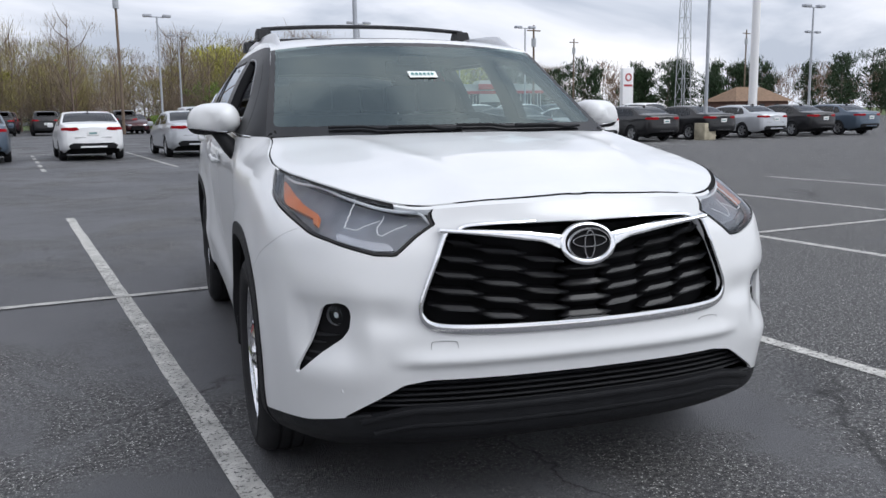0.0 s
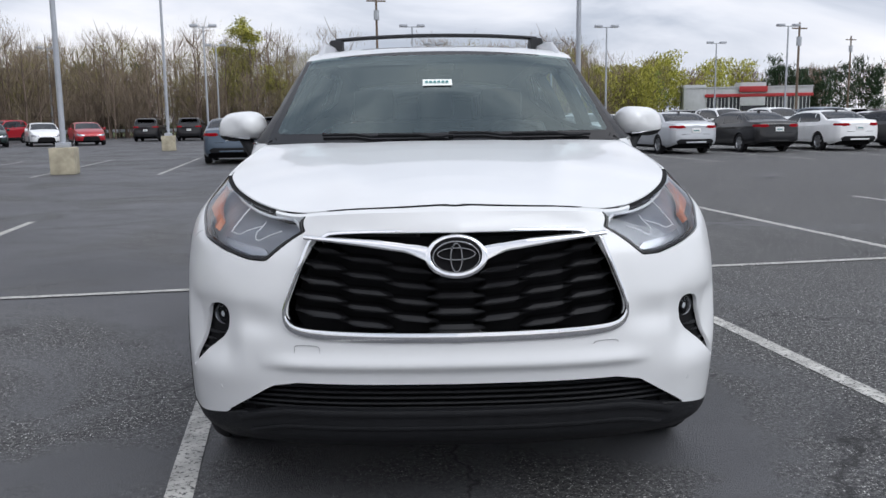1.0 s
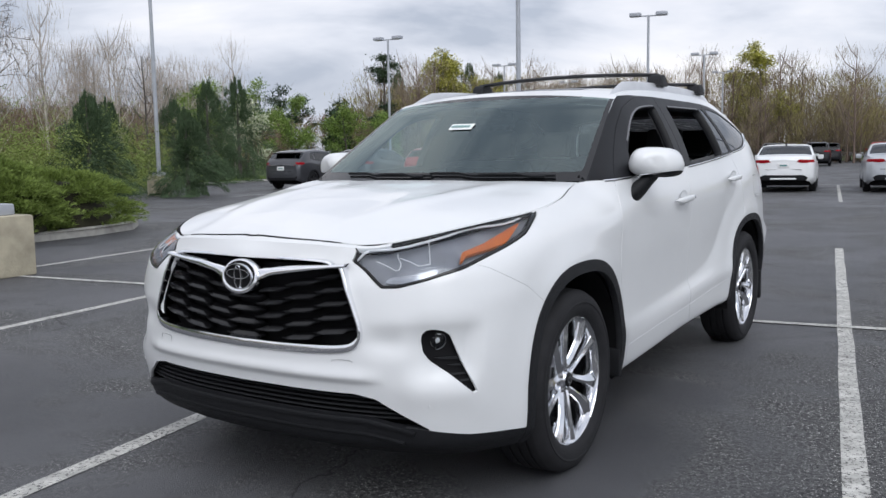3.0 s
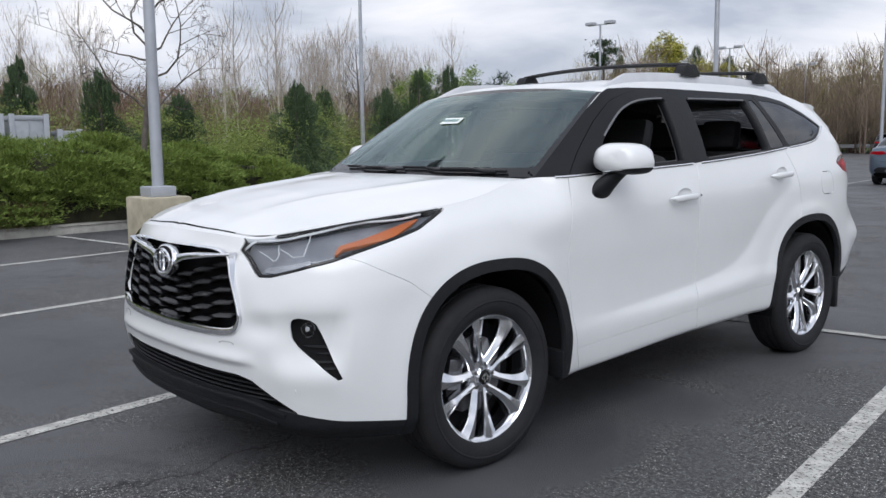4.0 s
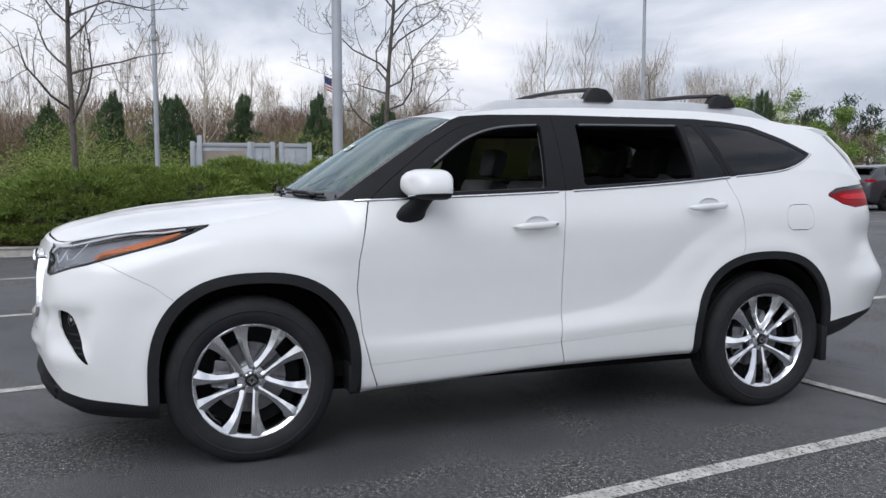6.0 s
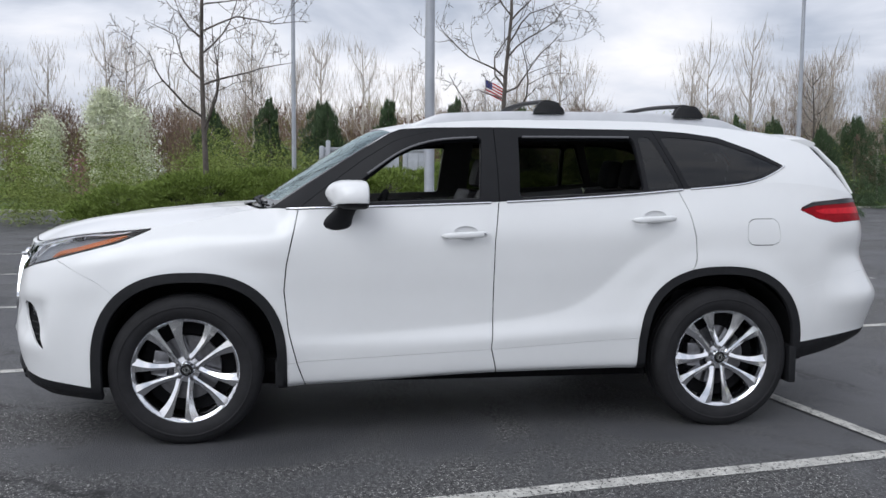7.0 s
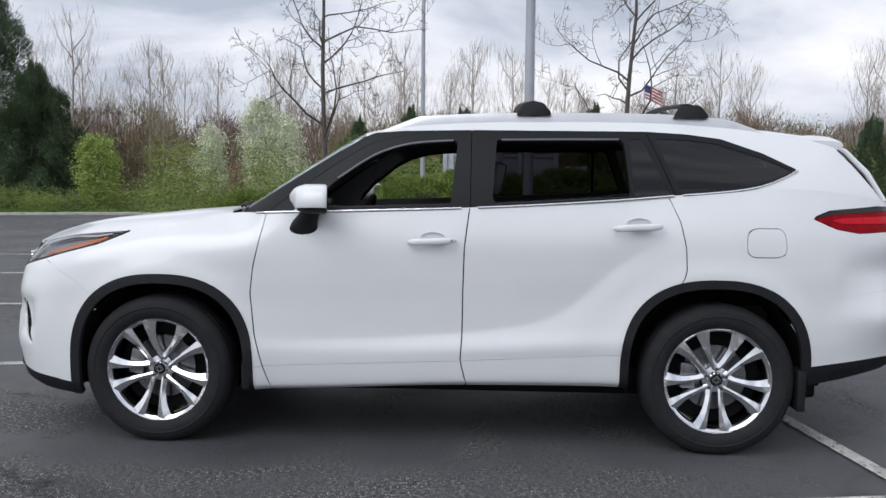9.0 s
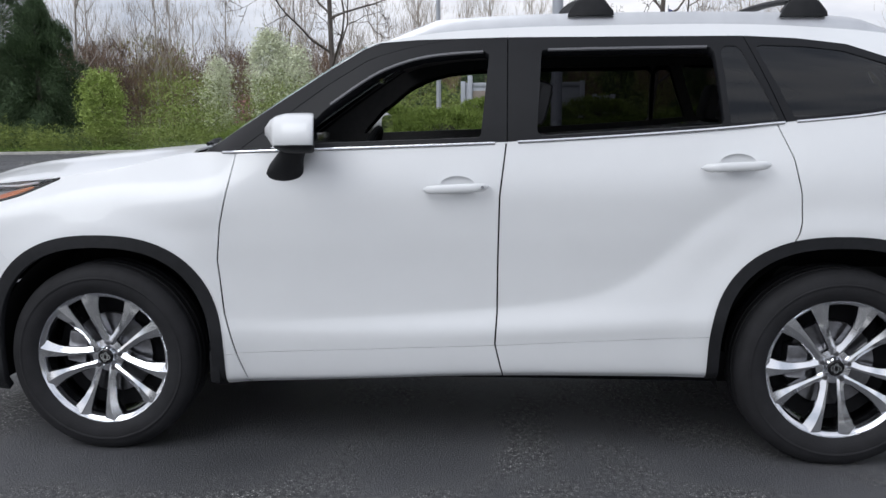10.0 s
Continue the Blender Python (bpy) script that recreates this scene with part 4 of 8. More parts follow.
# ---- grille: backing, mesh blades, chrome frame, badge
def nose_y(x, z):
    """How far forward the nose surface lies at half-width x and height z."""
    zz = [.25, .30, .375, .475, .58, .72, .86, .955, 1.0]
    ins = [.12, .04, .02, .012, 0, .008, .022, .045, .065]
    return np.interp(abs(x), rx[:110], ry[:110]) + np.interp(z, zz, ins)


def ribbon(points, widths, out, depth, name, material, parent, label="", smooth=40):
    """A raised strip along points on the nose; out lifts it, depth is its thickness."""
    bm = bmesh.new()
    rows = []
    n = len(points)
    for i, (x, z) in enumerate(points):
        x0, z0 = points[max(i - 1, 0)]
        x1, z1 = points[min(i + 1, n - 1)]
        d = math.hypot(x1 - x0, z1 - z0) or 1
        px, pz = -(z1 - z0) / d, (x1 - x0) / d
        w = widths[i] if hasattr(widths, "__len__") else widths
        y = nose_y(x, z) - out
        row = []
        for k, lift in ((-1, depth), (-.9, .002), (-.35, 0), (.35, 0), (.9, .002), (1, depth)):
            xx, zz = x + px * w * k / 2, z + pz * w * k / 2
            row.append(bm.verts.new((xx, nose_y(xx, zz) - out + lift, zz)))
        rows.append(row)
    for a, b in zip(rows, rows[1:]):
        for i in range(5):
            bm.faces.new((a[i], a[i + 1], b[i + 1], b[i]))
    bm.faces.new(rows[0])
    bm.faces.new(rows[-1][::-1])
    return part(name, bm, material, parent, label, smooth)


def dense(pts, step=.02):
    out = []
    for (x0, z0), (x1, z1) in zip(pts, pts[1:]):
        k = max(1, int(math.hypot(x1 - x0, z1 - z0) / step))
        out += [(x0 + (x1 - x0) * j / k, z0 + (z1 - z0) * j / k) for j in range(k)]
    return out + [pts[-1]]


def rounded(pts, rounds=3):
    """Corner cutting of an open line."""
    for _ in range(rounds):
        new_pts = [pts[0]]
        for a, b in zip(pts, pts[1:]):
            new_pts += [(a[0] * .75 + b[0] * .25, a[1] * .75 + b[1] * .25), (a[0] * .25 + b[0] * .75, a[1] * .25 + b[1] * .75)]
        pts = new_pts + [pts[-1]]
    return pts


grille = empty("grille")
grille.parent = suv
back = grille_hole.moved(-.07).both().object("grille_backing", M_dark, suv, 0, "black void behind the grille")
frame_half = [(.440, .934), (.452, .915), (.478, .85), (.512, .768), (.530, .718), (.527, .684), (.503, .658), (.45, .646), (.30, .639), (.15, .636), (0, .635)]
fr = rounded(frame_half)
frame_line = dense(fr + [(-x, z) for x, z in fr[::-1][1:]], .015)
wid = [.012 + .020 * np.clip((.70 - z) / .06, 0, 1) for x, z in frame_line]
ribbon(frame_line, wid, .010, .035, "grille_frame", M_chrome, suv, "chrome grille surround")
for sg in (1, -1):
    arm = dense([(sg * x, z) for x, z in rounded([(.462, .940), (.43, .937), (.30, .926), (.19, .914), (.13, .904), (.085, .890)])], .012)
    ww = [.012 + .016 * np.clip((.40 - abs(x)) / .2, 0, 1) + .016 * np.clip((.15 - abs(x)) / .06, 0, 1) for x, z in arm]
    ribbon(arm, ww, .016, .03, "grille_wing", M_chrome, suv, "chrome wing carrying the badge", 60)
bar = dense(rounded([(.405, .940), (.385, .952), (.30, .956), (0, .959), (-.30, .956), (-.385, .952), (-.405, .940)]), .02)
ribbon(bar, .009, .008, .02, "grille_top_bar", M_chrome, suv, "thin chrome bar")
ringp = [(.085 * math.cos(a), .882 + .0565 * math.sin(a)) for a in np.linspace(0, 2 * math.pi, 49)]
ribbon(ringp, .0175, .022, .035, "badge_hood", M_chrome, suv, "chrome oval round the badge", 60)

GRI = inside([(-.40, .925), (-.44, .93), (-.518, .715), (-.508, .674), (-.46, .655), (0, .645), (.46, .655), (.508, .674), (.518, .715), (.44, .93), (.40, .925), (.18, .905), (.12, .87), (.06, .825), (-.06, .825), (-.12, .87), (-.18, .905)])
M_blade = mat("gloss_black_blade", (.008, .008, .009), .24, spec=.32, coat=.06, vary=.2)
# staggered columns of leaning gloss-black scales, each with a lit upper face
for k in range(-4, 5):
    x0 = k * .138
    sg = 0 if k == 0 else math.copysign(1, k)
    for r in range(7):
        z0 = .905 - .0485 * r - (.02425 if k % 2 else 0) + .006 * abs(k)
        span = .077 if k == 0 else .070
        pts = []
        for f in np.linspace(-1, 1, 9):
            pts.append((x0 + span * f, z0 + .0065 * f * sg, f))
        q = np.array(pts)
        ok = GRI(q[:, 0], q[:, 1]) < -.006
        pts = [p for p, o in zip(pts, ok) if o]
        if len(pts) < 4:
            continue
        bm = bmesh.new()
        rows = []
        for x, z, f in pts:
            thin = .35 + .65 * min(1, (1 - abs(f)) * 4)
            row = []
            for dy, dz, k2 in ((.058, .014, 1), (.0215, .0075 * thin, 1), (.011, -.0045 * thin, -1), (.017, -.0125 * thin, -1), (.058, -.010, -1)):
                xx = x + k2 * (.014 * sg if sg else -.012 * f)
                row.append(bm.verts.new((xx, nose_y(xx, z) + dy, z + dz)))
            rows.append(row)
        for a, b in zip(rows, rows[1:]):
            for i in range(4):
                bm.faces.new((a[i], a[i + 1], b[i + 1], b[i]))
        bm.faces.new(rows[0])
        bm.faces.new(rows[-1][::-1])
        part("grille_blade", bm, M_blade, grille, "", 20)
tagged(grille, label="gloss black wavy-blade grille")

badge = part("badge", lathe([(.0, .0), (.070, .0), (.080, .004), (.084, .012)], 48, "y"), M_dark, suv, "black oval badge with chrome rings")
badge.location = (0, nose_y(0, .882) - .020, .882)
badge.scale = (1, 1, .69)
def oval_ring(cx, cz, ra, rb, w, n=40):
    bm = bmesh.new()
    rows = []
    for k in range(n):
        a = 2 * math.pi * k / n
        c, s = math.cos(a), math.sin(a)
        rows.append([bm.verts.new((cx + (ra + dr) * c, dy, cz + (rb + dr) * s)) for dr, dy in ((w, .004), (w * .5, -.004), (-w * .5, -.004), (-w, .004))])
    for k in range(n):
        a, b = rows[k], rows[(k + 1) % n]
        for i in range(3):
            bm.faces.new((a[i], a[i + 1], b[i + 1], b[i]))
    return bm
for nm, args in (("badge_rim", (0, 0, .070, .047, .0035)), ("badge_oval", (0, .010, .056, .018, .0034)), ("badge_loop", (0, -.001, .017, .043, .0034))):
    o = part(nm, oval_ring(*args), M_chrome, suv, "chrome oval ring")
    o.location = (0, nose_y(0, .882) - .024, .882)

# ---- lower intake: slats and backing
intake.moved(-.09).both().object("intake_backing", M_dark, suv, 0, "black void behind the lower intake")
INT = inside([(-.76, .355), (-.66, .42), (-.58, .472), (-.50, .486), (.50, .486), (.58, .472), (.66, .42), (.76, .355)])
for z0 in (.470, .452, .434, .416, .400):
    pts = [(x, z0) for x in np.linspace(-.72, .72, 49)]
    q = np.array(pts)
    pts = [p for p, o in zip(pts, INT(q[:, 0], q[:, 1]) < .006) if o]
    bm = bmesh.new()
    rows = [[bm.verts.new((x, nose_y(x, z) + dy, z + dz)) for dy, dz in ((.09, .006), (.022, .004), (.018, 0), (.022, -.004), (.09, -.004))] for x, z in pts]
    for a, b in zip(rows, rows[1:]):
        for i in range(4):
            bm.faces.new((a[i], a[i + 1], b[i + 1], b[i]))
    part("intake_slat", bm, M_clad, suv)
# rolled ridges of the chin
for z0, xm, w, o in ((.392, .70, .022, .012), (.340, .66, .018, .010)):
    pts = [(x, z0 - .05 * np.clip((abs(x) - .52) / .2, 0, 1) ** 1.5) for x in np.linspace(-xm, xm, 61)]
    ribbon(pts, w, o, .03, "chin_ridge", M_clad, suv, "", 60)
# towing cover lines, sensors
for sgn in (1, -1):
    for k, (x, z) in enumerate(((.745 * sgn, .455),)):
        b = part("parking_sensor", lathe([(.0, -.003), (.009, -.003), (.011, .0), (.011, .01)], 16, "y"), M_white, suv)
        b.location = (x, nose_y(x, z) - .002, z)
M_seam = mat("panel_gap_grey", (.22, .22, .23), .7, vary=.1)
pts = rounded([(-.50, .565), (-.50, .602), (-.495, .610), (-.43, .610), (-.42, .602), (-.42, .565)], 2)
ribbon(pts, .0018, .0030, .012, "tow_cover_line", M_seam, suv)
pts = rounded([(.42, .60), (.428, .610), (.495, .610), (.50, .602)], 2)
ribbon(pts, .0016, .0030, .012, "tow_cover_line", M_seam, suv)

# ---- fog lamp pockets
for m in (1, -1):
    src = fog_hole if m > 0 else fog_hole.mirrored()
    src.moved(-.022).object("fog_lamp_recess", M_dark, suv, 0, "black fog lamp pocket")
    fp = inside(FOG)
    w = 1 / ((fog_hole.A - AX(.782)) ** 2 + (fog_hole.P[:, 2] - .676) ** 2 + 1e-6) ** 2
    w = w / w.sum()
    fc, fn = (fog_hole.P * w[:, None]).sum(0), (fog_hole.N * w[:, None]).sum(0)
    fc = fc - fn / np.linalg.norm(fn) * .024
    fog = empty("fog_lamp", pose(m * fc[0], fc[1], fc[2], 0, 0, 26 * m))
    fog.parent = suv
    part("lamp_bowl", lathe([(.0, .03), (.024, .02), (.030, .0), (.033, -.004), (.033, .03)], 32, "y"), M_lampgrey, fog, "chrome fog lamp bowl")
    part("lamp_lens", lathe([(.0, -.010), (.015, -.009), (.028, -.005), (.034, .0)], 32, "y"), M_lens, fog, "clear lens")
    part("lamp_projector", lathe([(.0, -.004), (.010, -.002), (.014, .006), (.014, .02)], 24, "y"), M_lampw, fog)
    part("lamp_shroud", box(-.034, .006, -.033, .034, .030, .033, .012), M_black, fog)
    for z0 in (.612, .586, .560, .534):
        slat, _ = src.moved(-.014).cut(lambda s: np.abs(s.P[:, 2] - z0) - .005)
        slat.object("pocket_slat", M_clad, suv, .008)

# ---- headlights
M_redlight = mat("bright_red_guide", (.55, .010, .022), .3, spec=.12, vary=.2, scale=30)
HP = inside(HEAD)
M_housing = mat("satin_lamp_housing", (.25, .26, .29), .32, metal=.15, vary=.25, scale=9)
for m in (1, -1):
    fl = (lambda s: s) if m > 0 else (lambda s: s.mirrored())
    head = empty("headlight")
    head.parent = suv
    tagged(head, label="clear slanted headlight with chrome strips and amber reflector")
    fl(head_hole.moved(-.045)).object("lamp_housing", M_housing, head, 0, "silver grey lamp housing")
    lens = fl(head_hole.moved(-.002)).object("lamp_lens", M_lens, head, 0, "clear lens")
    lens.visible_shadow = False
    rimo, rimi = head_hole.moved(-.001).cut(lambda s: HP(s.A, s.P[:, 2]) + .0085)
    fl(rimi.moved(.001)).object("lamp_seal", M_black, head, .03, "black lamp edge")
    amb_poly = [(AX(.866), .944), (AX(.872), .944), (AX(.884), .962), (girth_of_y(-.47), .992), (girth_of_y(-.36), 1.036), (girth_of_y(-.30), 1.060), (girth_of_y(-.40), 1.040), (girth_of_y(-.52), 1.012), (girth_of_y(-.58), .996), (AX(.876), .972)]
    amb_in, _ = head_hole.moved(-.014).cut(poly_az(amb_poly))
    fl(amb_in).object("amber_reflector", M_amber, head, .02, "amber side reflector")
    def on_lens(a, z, depth):
        w = 1 / ((head_hole.A - a) ** 2 + (head_hole.P[:, 2] - z) ** 2 + 1e-6) ** 2
        w = w / w.sum()
        q = (head_hole.P * w[:, None]).sum(0)
        nn = (head_hole.N * w[:, None]).sum(0)
        q = q - nn / np.linalg.norm(nn) * depth
        return (m * q[0], q[1], q[2])
    for nm, pts, rad in (("light_strip", [(AX(.505), .957), (AX(.56), .980), (AX(.64), 1.004), (AX(.75), 1.030), (AX(.86), 1.052), (girth_of_y(-.42), 1.066), (girth_of_y(-.30), 1.078)], .0046),
                         ("light_blade", [(AX(x), z) for x, z in ((.585, .957), (.640, .926), (.655, .930), (.695, .984))], .0019),
                         ("light_blade", [(AX(x), z) for x, z in ((.690, .970), (.730, .944), (.775, .948), (.795, .985), (.822, 1.045))], .0019)):
        line = []
        for (a0, z0), (a1, z1) in zip(pts, pts[1:]):
            line += [(a0 + (a1 - a0) * k / 5, z0 + (z1 - z0) * k / 5) for k in range(5)]
        part(nm, tube([on_lens(a, z, .012) for a, z in line + [pts[-1]]], rad, 6), M_lampw, head, "pale light guide")
    bezel_poly = [(AX(.60), .875), (AX(.66), .874), (AX(.79), .905), (AX(.80), .925), (AX(.70), .905), (AX(.62), .895)]
    bz, _ = head_hole.moved(-.026).cut(poly_az(bezel_poly))
    fl(bz).object("lamp_bezel", M_lampgrey, head, .02, "silver lower bezel")
    # ---- tail light
    tail = empty("tail_light")
    tail.parent = suv
    fl(tail_hole.moved(.002)).object("tail_lens", M_red, tail, .02, "red tail light lens")
    _, up = tail_hole.moved(.004).cut(above([3.2, 3.29, 3.4, 3.7, 4], [1.18, 1.188, 1.212, 1.228, 1.22]))
    fl(up).object("tail_trim", M_black, tail, .01, "smoked upper trim")
    mid, _ = tail_hole.moved(.0045).cut(lambda s: np.abs(s.P[:, 2] - np.interp(s.P[:, 1], [3.3, 3.5, 3.8], [1.178, 1.182, 1.185])) - np.interp(s.P[:, 1], [3.34, 3.45, 3.7], [-.002, .014, .018]))
    fl(mid).object("light_guide", M_redlight, tail, .006, "brighter red light guide")
    tagged(tail, label="red wrap-around tail light")

# ---- belt mouldings in chrome
belt_y = np.concatenate([np.linspace(.50, 3.0, 60), np.linspace(3.02, 3.245, 12)])
belt_z = pchip([.50, .6, 1.1, 1.6, 2.3, 2.6, 2.9, 3.03, 3.16, 3.245], [1.190, 1.194, 1.209, 1.227, 1.269, 1.295, 1.321, 1.342, 1.387, 1.430], belt_y)
for m in (1, -1):
    for lo, hi in ((.50, 1.598), (1.608, 2.62), (2.632, 3.3)):
        k = (belt_y >= lo) & (belt_y <= hi)
        bm = bmesh.new()
        rows = []
        for y, z in zip(belt_y[k], belt_z[k]):
            col = np.argmin(np.abs(by - y))
            cc = CG[:, col]
            x = np.interp(z, cc[:, 2], cc[:, 0]) if z > cc[0, 2] else cc[0, 0]
            rows.append([bm.verts.new((m * (x + dx), y, z + dz)) for dx, dz in ((-.006, .006), (.004, .0055), (.0065, 0), (.004, -.0055), (-.006, -.006))])
        for a, b in zip(rows, rows[1:]):
            for i in range(4):
                bm.faces.new((a[i], a[i + 1], b[i + 1], b[i]))
        bm.faces.new(rows[0])
        bm.faces.new(rows[-1][::-1])
        part("belt_moulding", bm, M_chrome, suv, "thin chrome belt moulding", 60)

# ---- rain shields of the lowered windows and weather strips
M_strip = mat("grey_strip", (.13, .13, .14), .35, vary=.1)
for m in (1, -1):
    for pts in ([(.92, 1.378), (1.07, 1.484), (1.17, 1.530), (1.28, 1.560), (1.40, 1.572), (1.51, 1.577)], [(1.76, 1.582), (2.0, 1.585), (2.36, 1.587)]):
        q = []
        for y, z in rounded(pts, 2):
            col = np.argmin(np.abs(by - y))
            cc = CG[:, col]
            q.append((m * (np.interp(z, cc[:, 2], cc[:, 0]) + .001), y, z - .006))
        part("window_channel", tube(q, .0065, 6), M_strip, suv, "pale window channel edge")

# ---- door handles
for m in (1, -1):
    for y0, z0, x0 in ((1.415, 1.062, .938), (2.435, 1.143, .943)):
        h = empty("door_handle")
        h.parent = suv
        bm = bmesh.new()
        rows = []
        for f in np.linspace(0, 1, 17):
            y = y0 - .125 + .25 * f
            z = z0 - .008 + .012 * f
            r = .016 * (1 - (2 * f - 1) ** 6) ** .5 + .001
            xo = x0 + .004 + .030 * min(1, math.sin(math.pi * min(max(f, .0), 1)) * 1.5 + (.2 if .02 < f < .98 else 0))
            rows.append([bm.verts.new((m * (xo + .009 * math.cos(a)), y, z + r * math.sin(a))) for a in np.linspace(0, 2 * math.pi, 12, endpoint=False)])
        for a, b in zip(rows, rows[1:]):
            for i in range(12):
                bm.faces.new((a[i], a[(i + 1) % 12], b[(i + 1) % 12], b[i]))
        bm.faces.new(rows[0])
        bm.faces.new(rows[-1][::-1])
        part("grip", bm, M_white, h, "white pull handle", 60)
        cup = part("handle_cup", lathe([(.0, .0), (.03, .001), (.05, .004), (.058, .009)], 28), M_white, h)
        cup.matrix_basis = pose(m * (x0 - .004), y0 + .005, z0 + .012, 0, 0, 0 if m > 0 else 180)
        cup.scale = (1, 1.1, .55)
    lock = part("key_lock", lathe([(.0, .002), (.006, .002), (.007, -.004)], 16), M_steel, suv)
    lock.matrix_basis = pose(m * .978, 1.515, 1.066, 0, 0, 0 if m > 0 else 180)

# ---- door mirrors
def mirror(m):
    mr = empty("door_mirror")
    mr.parent = suv
    tagged(mr, label="white door mirror on a black foot")
    bm = bmesh.new()
    n = 28
    rows = []
    # capsule-like housing, wide outboard, flat glass face to the rear
    prof = [(-.115, .25), (-.105, .60), (-.085, .82), (-.05, .97), (-.01, 1.0), (.03, 1.0), (.052, .985), (.058, .93)]
    for dy, s in prof:
        ring = []
        for k in range(n):
            a = 2 * math.pi * k / n
            ca, sa = math.cos(a), math.sin(a)
            ex, ez = abs(ca) ** .60 * (1 if ca > 0 else -1), abs(sa) ** .64 * (1 if sa > 0 else -1)
            x = .118 * ex * s * (1 - .16 * max(0, ez))
            z = (.078 if sa > 0 else .066) * ez * s - .012 * (ex * .5) * s
            ring.append(bm.verts.new((m * (.985 + x), .835 + dy + .02 * ex, 1.262 + z + .012 * (1 - s))))
        rows.append(ring)
    for a, b in zip(rows, rows[1:]):
        for k in range(n):
            bm.faces.new((a[k], a[(k + 1) % n], b[(k + 1) % n], b[k]))
    bm.faces.new(rows[0])
    bm.faces.new(rows[-1][::-1])
    lowb = bm.copy()
    bmesh.ops.bisect_plane(bm, geom=bm.verts[:] + bm.edges[:] + bm.faces[:], plane_co=(m * .985, 0, 1.216), plane_no=(m * -.10, 0, 1), clear_inner=True)
    part("mirror_cap", bm, M_white, mr, "white mirror shell", 60)
    bmesh.ops.bisect_plane(lowb, geom=lowb.verts[:] + lowb.edges[:] + lowb.faces[:], plane_co=(m * .985, 0, 1.214), plane_no=(m * -.10, 0, 1), clear_outer=True)
    part("mirror_base_shell", lowb, M_clad, mr, "black lower shell", 60)
    bm = bmesh.new()
    rows = []
    for f, (x, y, z, hy, hz) in enumerate(((.905, .775, 1.086, .062, .010), (.905, .755, 1.105, .078, .022), (.925, .770, 1.145, .066, .03), (.955, .795, 1.182, .054, .024), (.99, .82, 1.212, .048, .014))):
        rows.append([bm.verts.new((m * (x - hz * .8 * math.cos(a)), y + hy * math.sin(a), z + hz * math.cos(a))) for a in np.linspace(0, 2 * math.pi, 14, endpoint=False)])
    for a, b in zip(rows, rows[1:]):
        for k in range(14):
            bm.faces.new((a[k], a[(k + 1) % 14], b[(k + 1) % 14], b[k]))
    bm.faces.new(rows[0])
    bm.faces.new(rows[-1][::-1])
    part("mirror_foot", bm, M_clad, mr, "black mirror foot", 60)
    bm = bmesh.new()
    ring = []
    for k in range(n):
        a = 2 * math.pi * k / n
        ca, sa = math.cos(a), math.sin(a)
        ring.append(bm.verts.new((m * (.985 + .104 * abs(ca) ** .55 * (1 if ca > 0 else -1)), .8955 + .02 * (abs(ca) ** .55 * (1 if ca > 0 else -1)), 1.262 + .062 * abs(sa) ** .62 * (1 if sa > 0 else -1))))
    bm.faces.new(ring)
    part("mirror_glass", bm, M_mirror, mr, "mirror glass")
    part("signal_strip", tube([(m * (.985 + x), .835 - .10 + .06 * abs(x) / .1 * .3 + dy, 1.2145 + .010 * x / .1) for x, dy in ((-.05, .0), (.0, -.004), (.05, .012), (.09, .05))], .004, 6), M_chrome, mr, "silver signal strip")
for m in (1, -1):
    mirror(m)

# ---- roof rails and cross bars
for m in (1, -1):
    ys = np.linspace(1.12, 3.12, 40)
    rows = []
    bm = bmesh.new()
    for y in ys:
        ex, ez = np.interp(y, top[:, 1], top[:, 0]) - .045, np.interp(y, top[:, 1], top[:, 2])
        h = .052 * min(1, (y - 1.10) / .22, (3.16 - y) / .22) + .004
        w = .016
        rows.append([bm.verts.new((m * (ex + dx), y, ez - .004 + dz)) for dx, dz in ((w, 0), (w * .8, h * .75), (w * .3, h), (-w * .5, h), (-w, h * .7), (-w, 0))])
    for a, b in zip(rows, rows[1:]):
        for i in range(5):
            bm.faces.new((a[i], a[i + 1], b[i + 1], b[i]))
    bm.faces.new(rows[0])
    bm.faces.new(rows[-1][::-1])
    part("roof_rail", bm, mat("satin_silver", (.62, .63, .65), .32, metal=.6, vary=.06) if m > 0 else bpy.data.materials["satin_silver"], suv, "satin silver roof rail", 50)
rack = empty("cross_bar_rack")
rack.parent = suv
tagged(rack, label="black cross bars clamped to the roof rails")
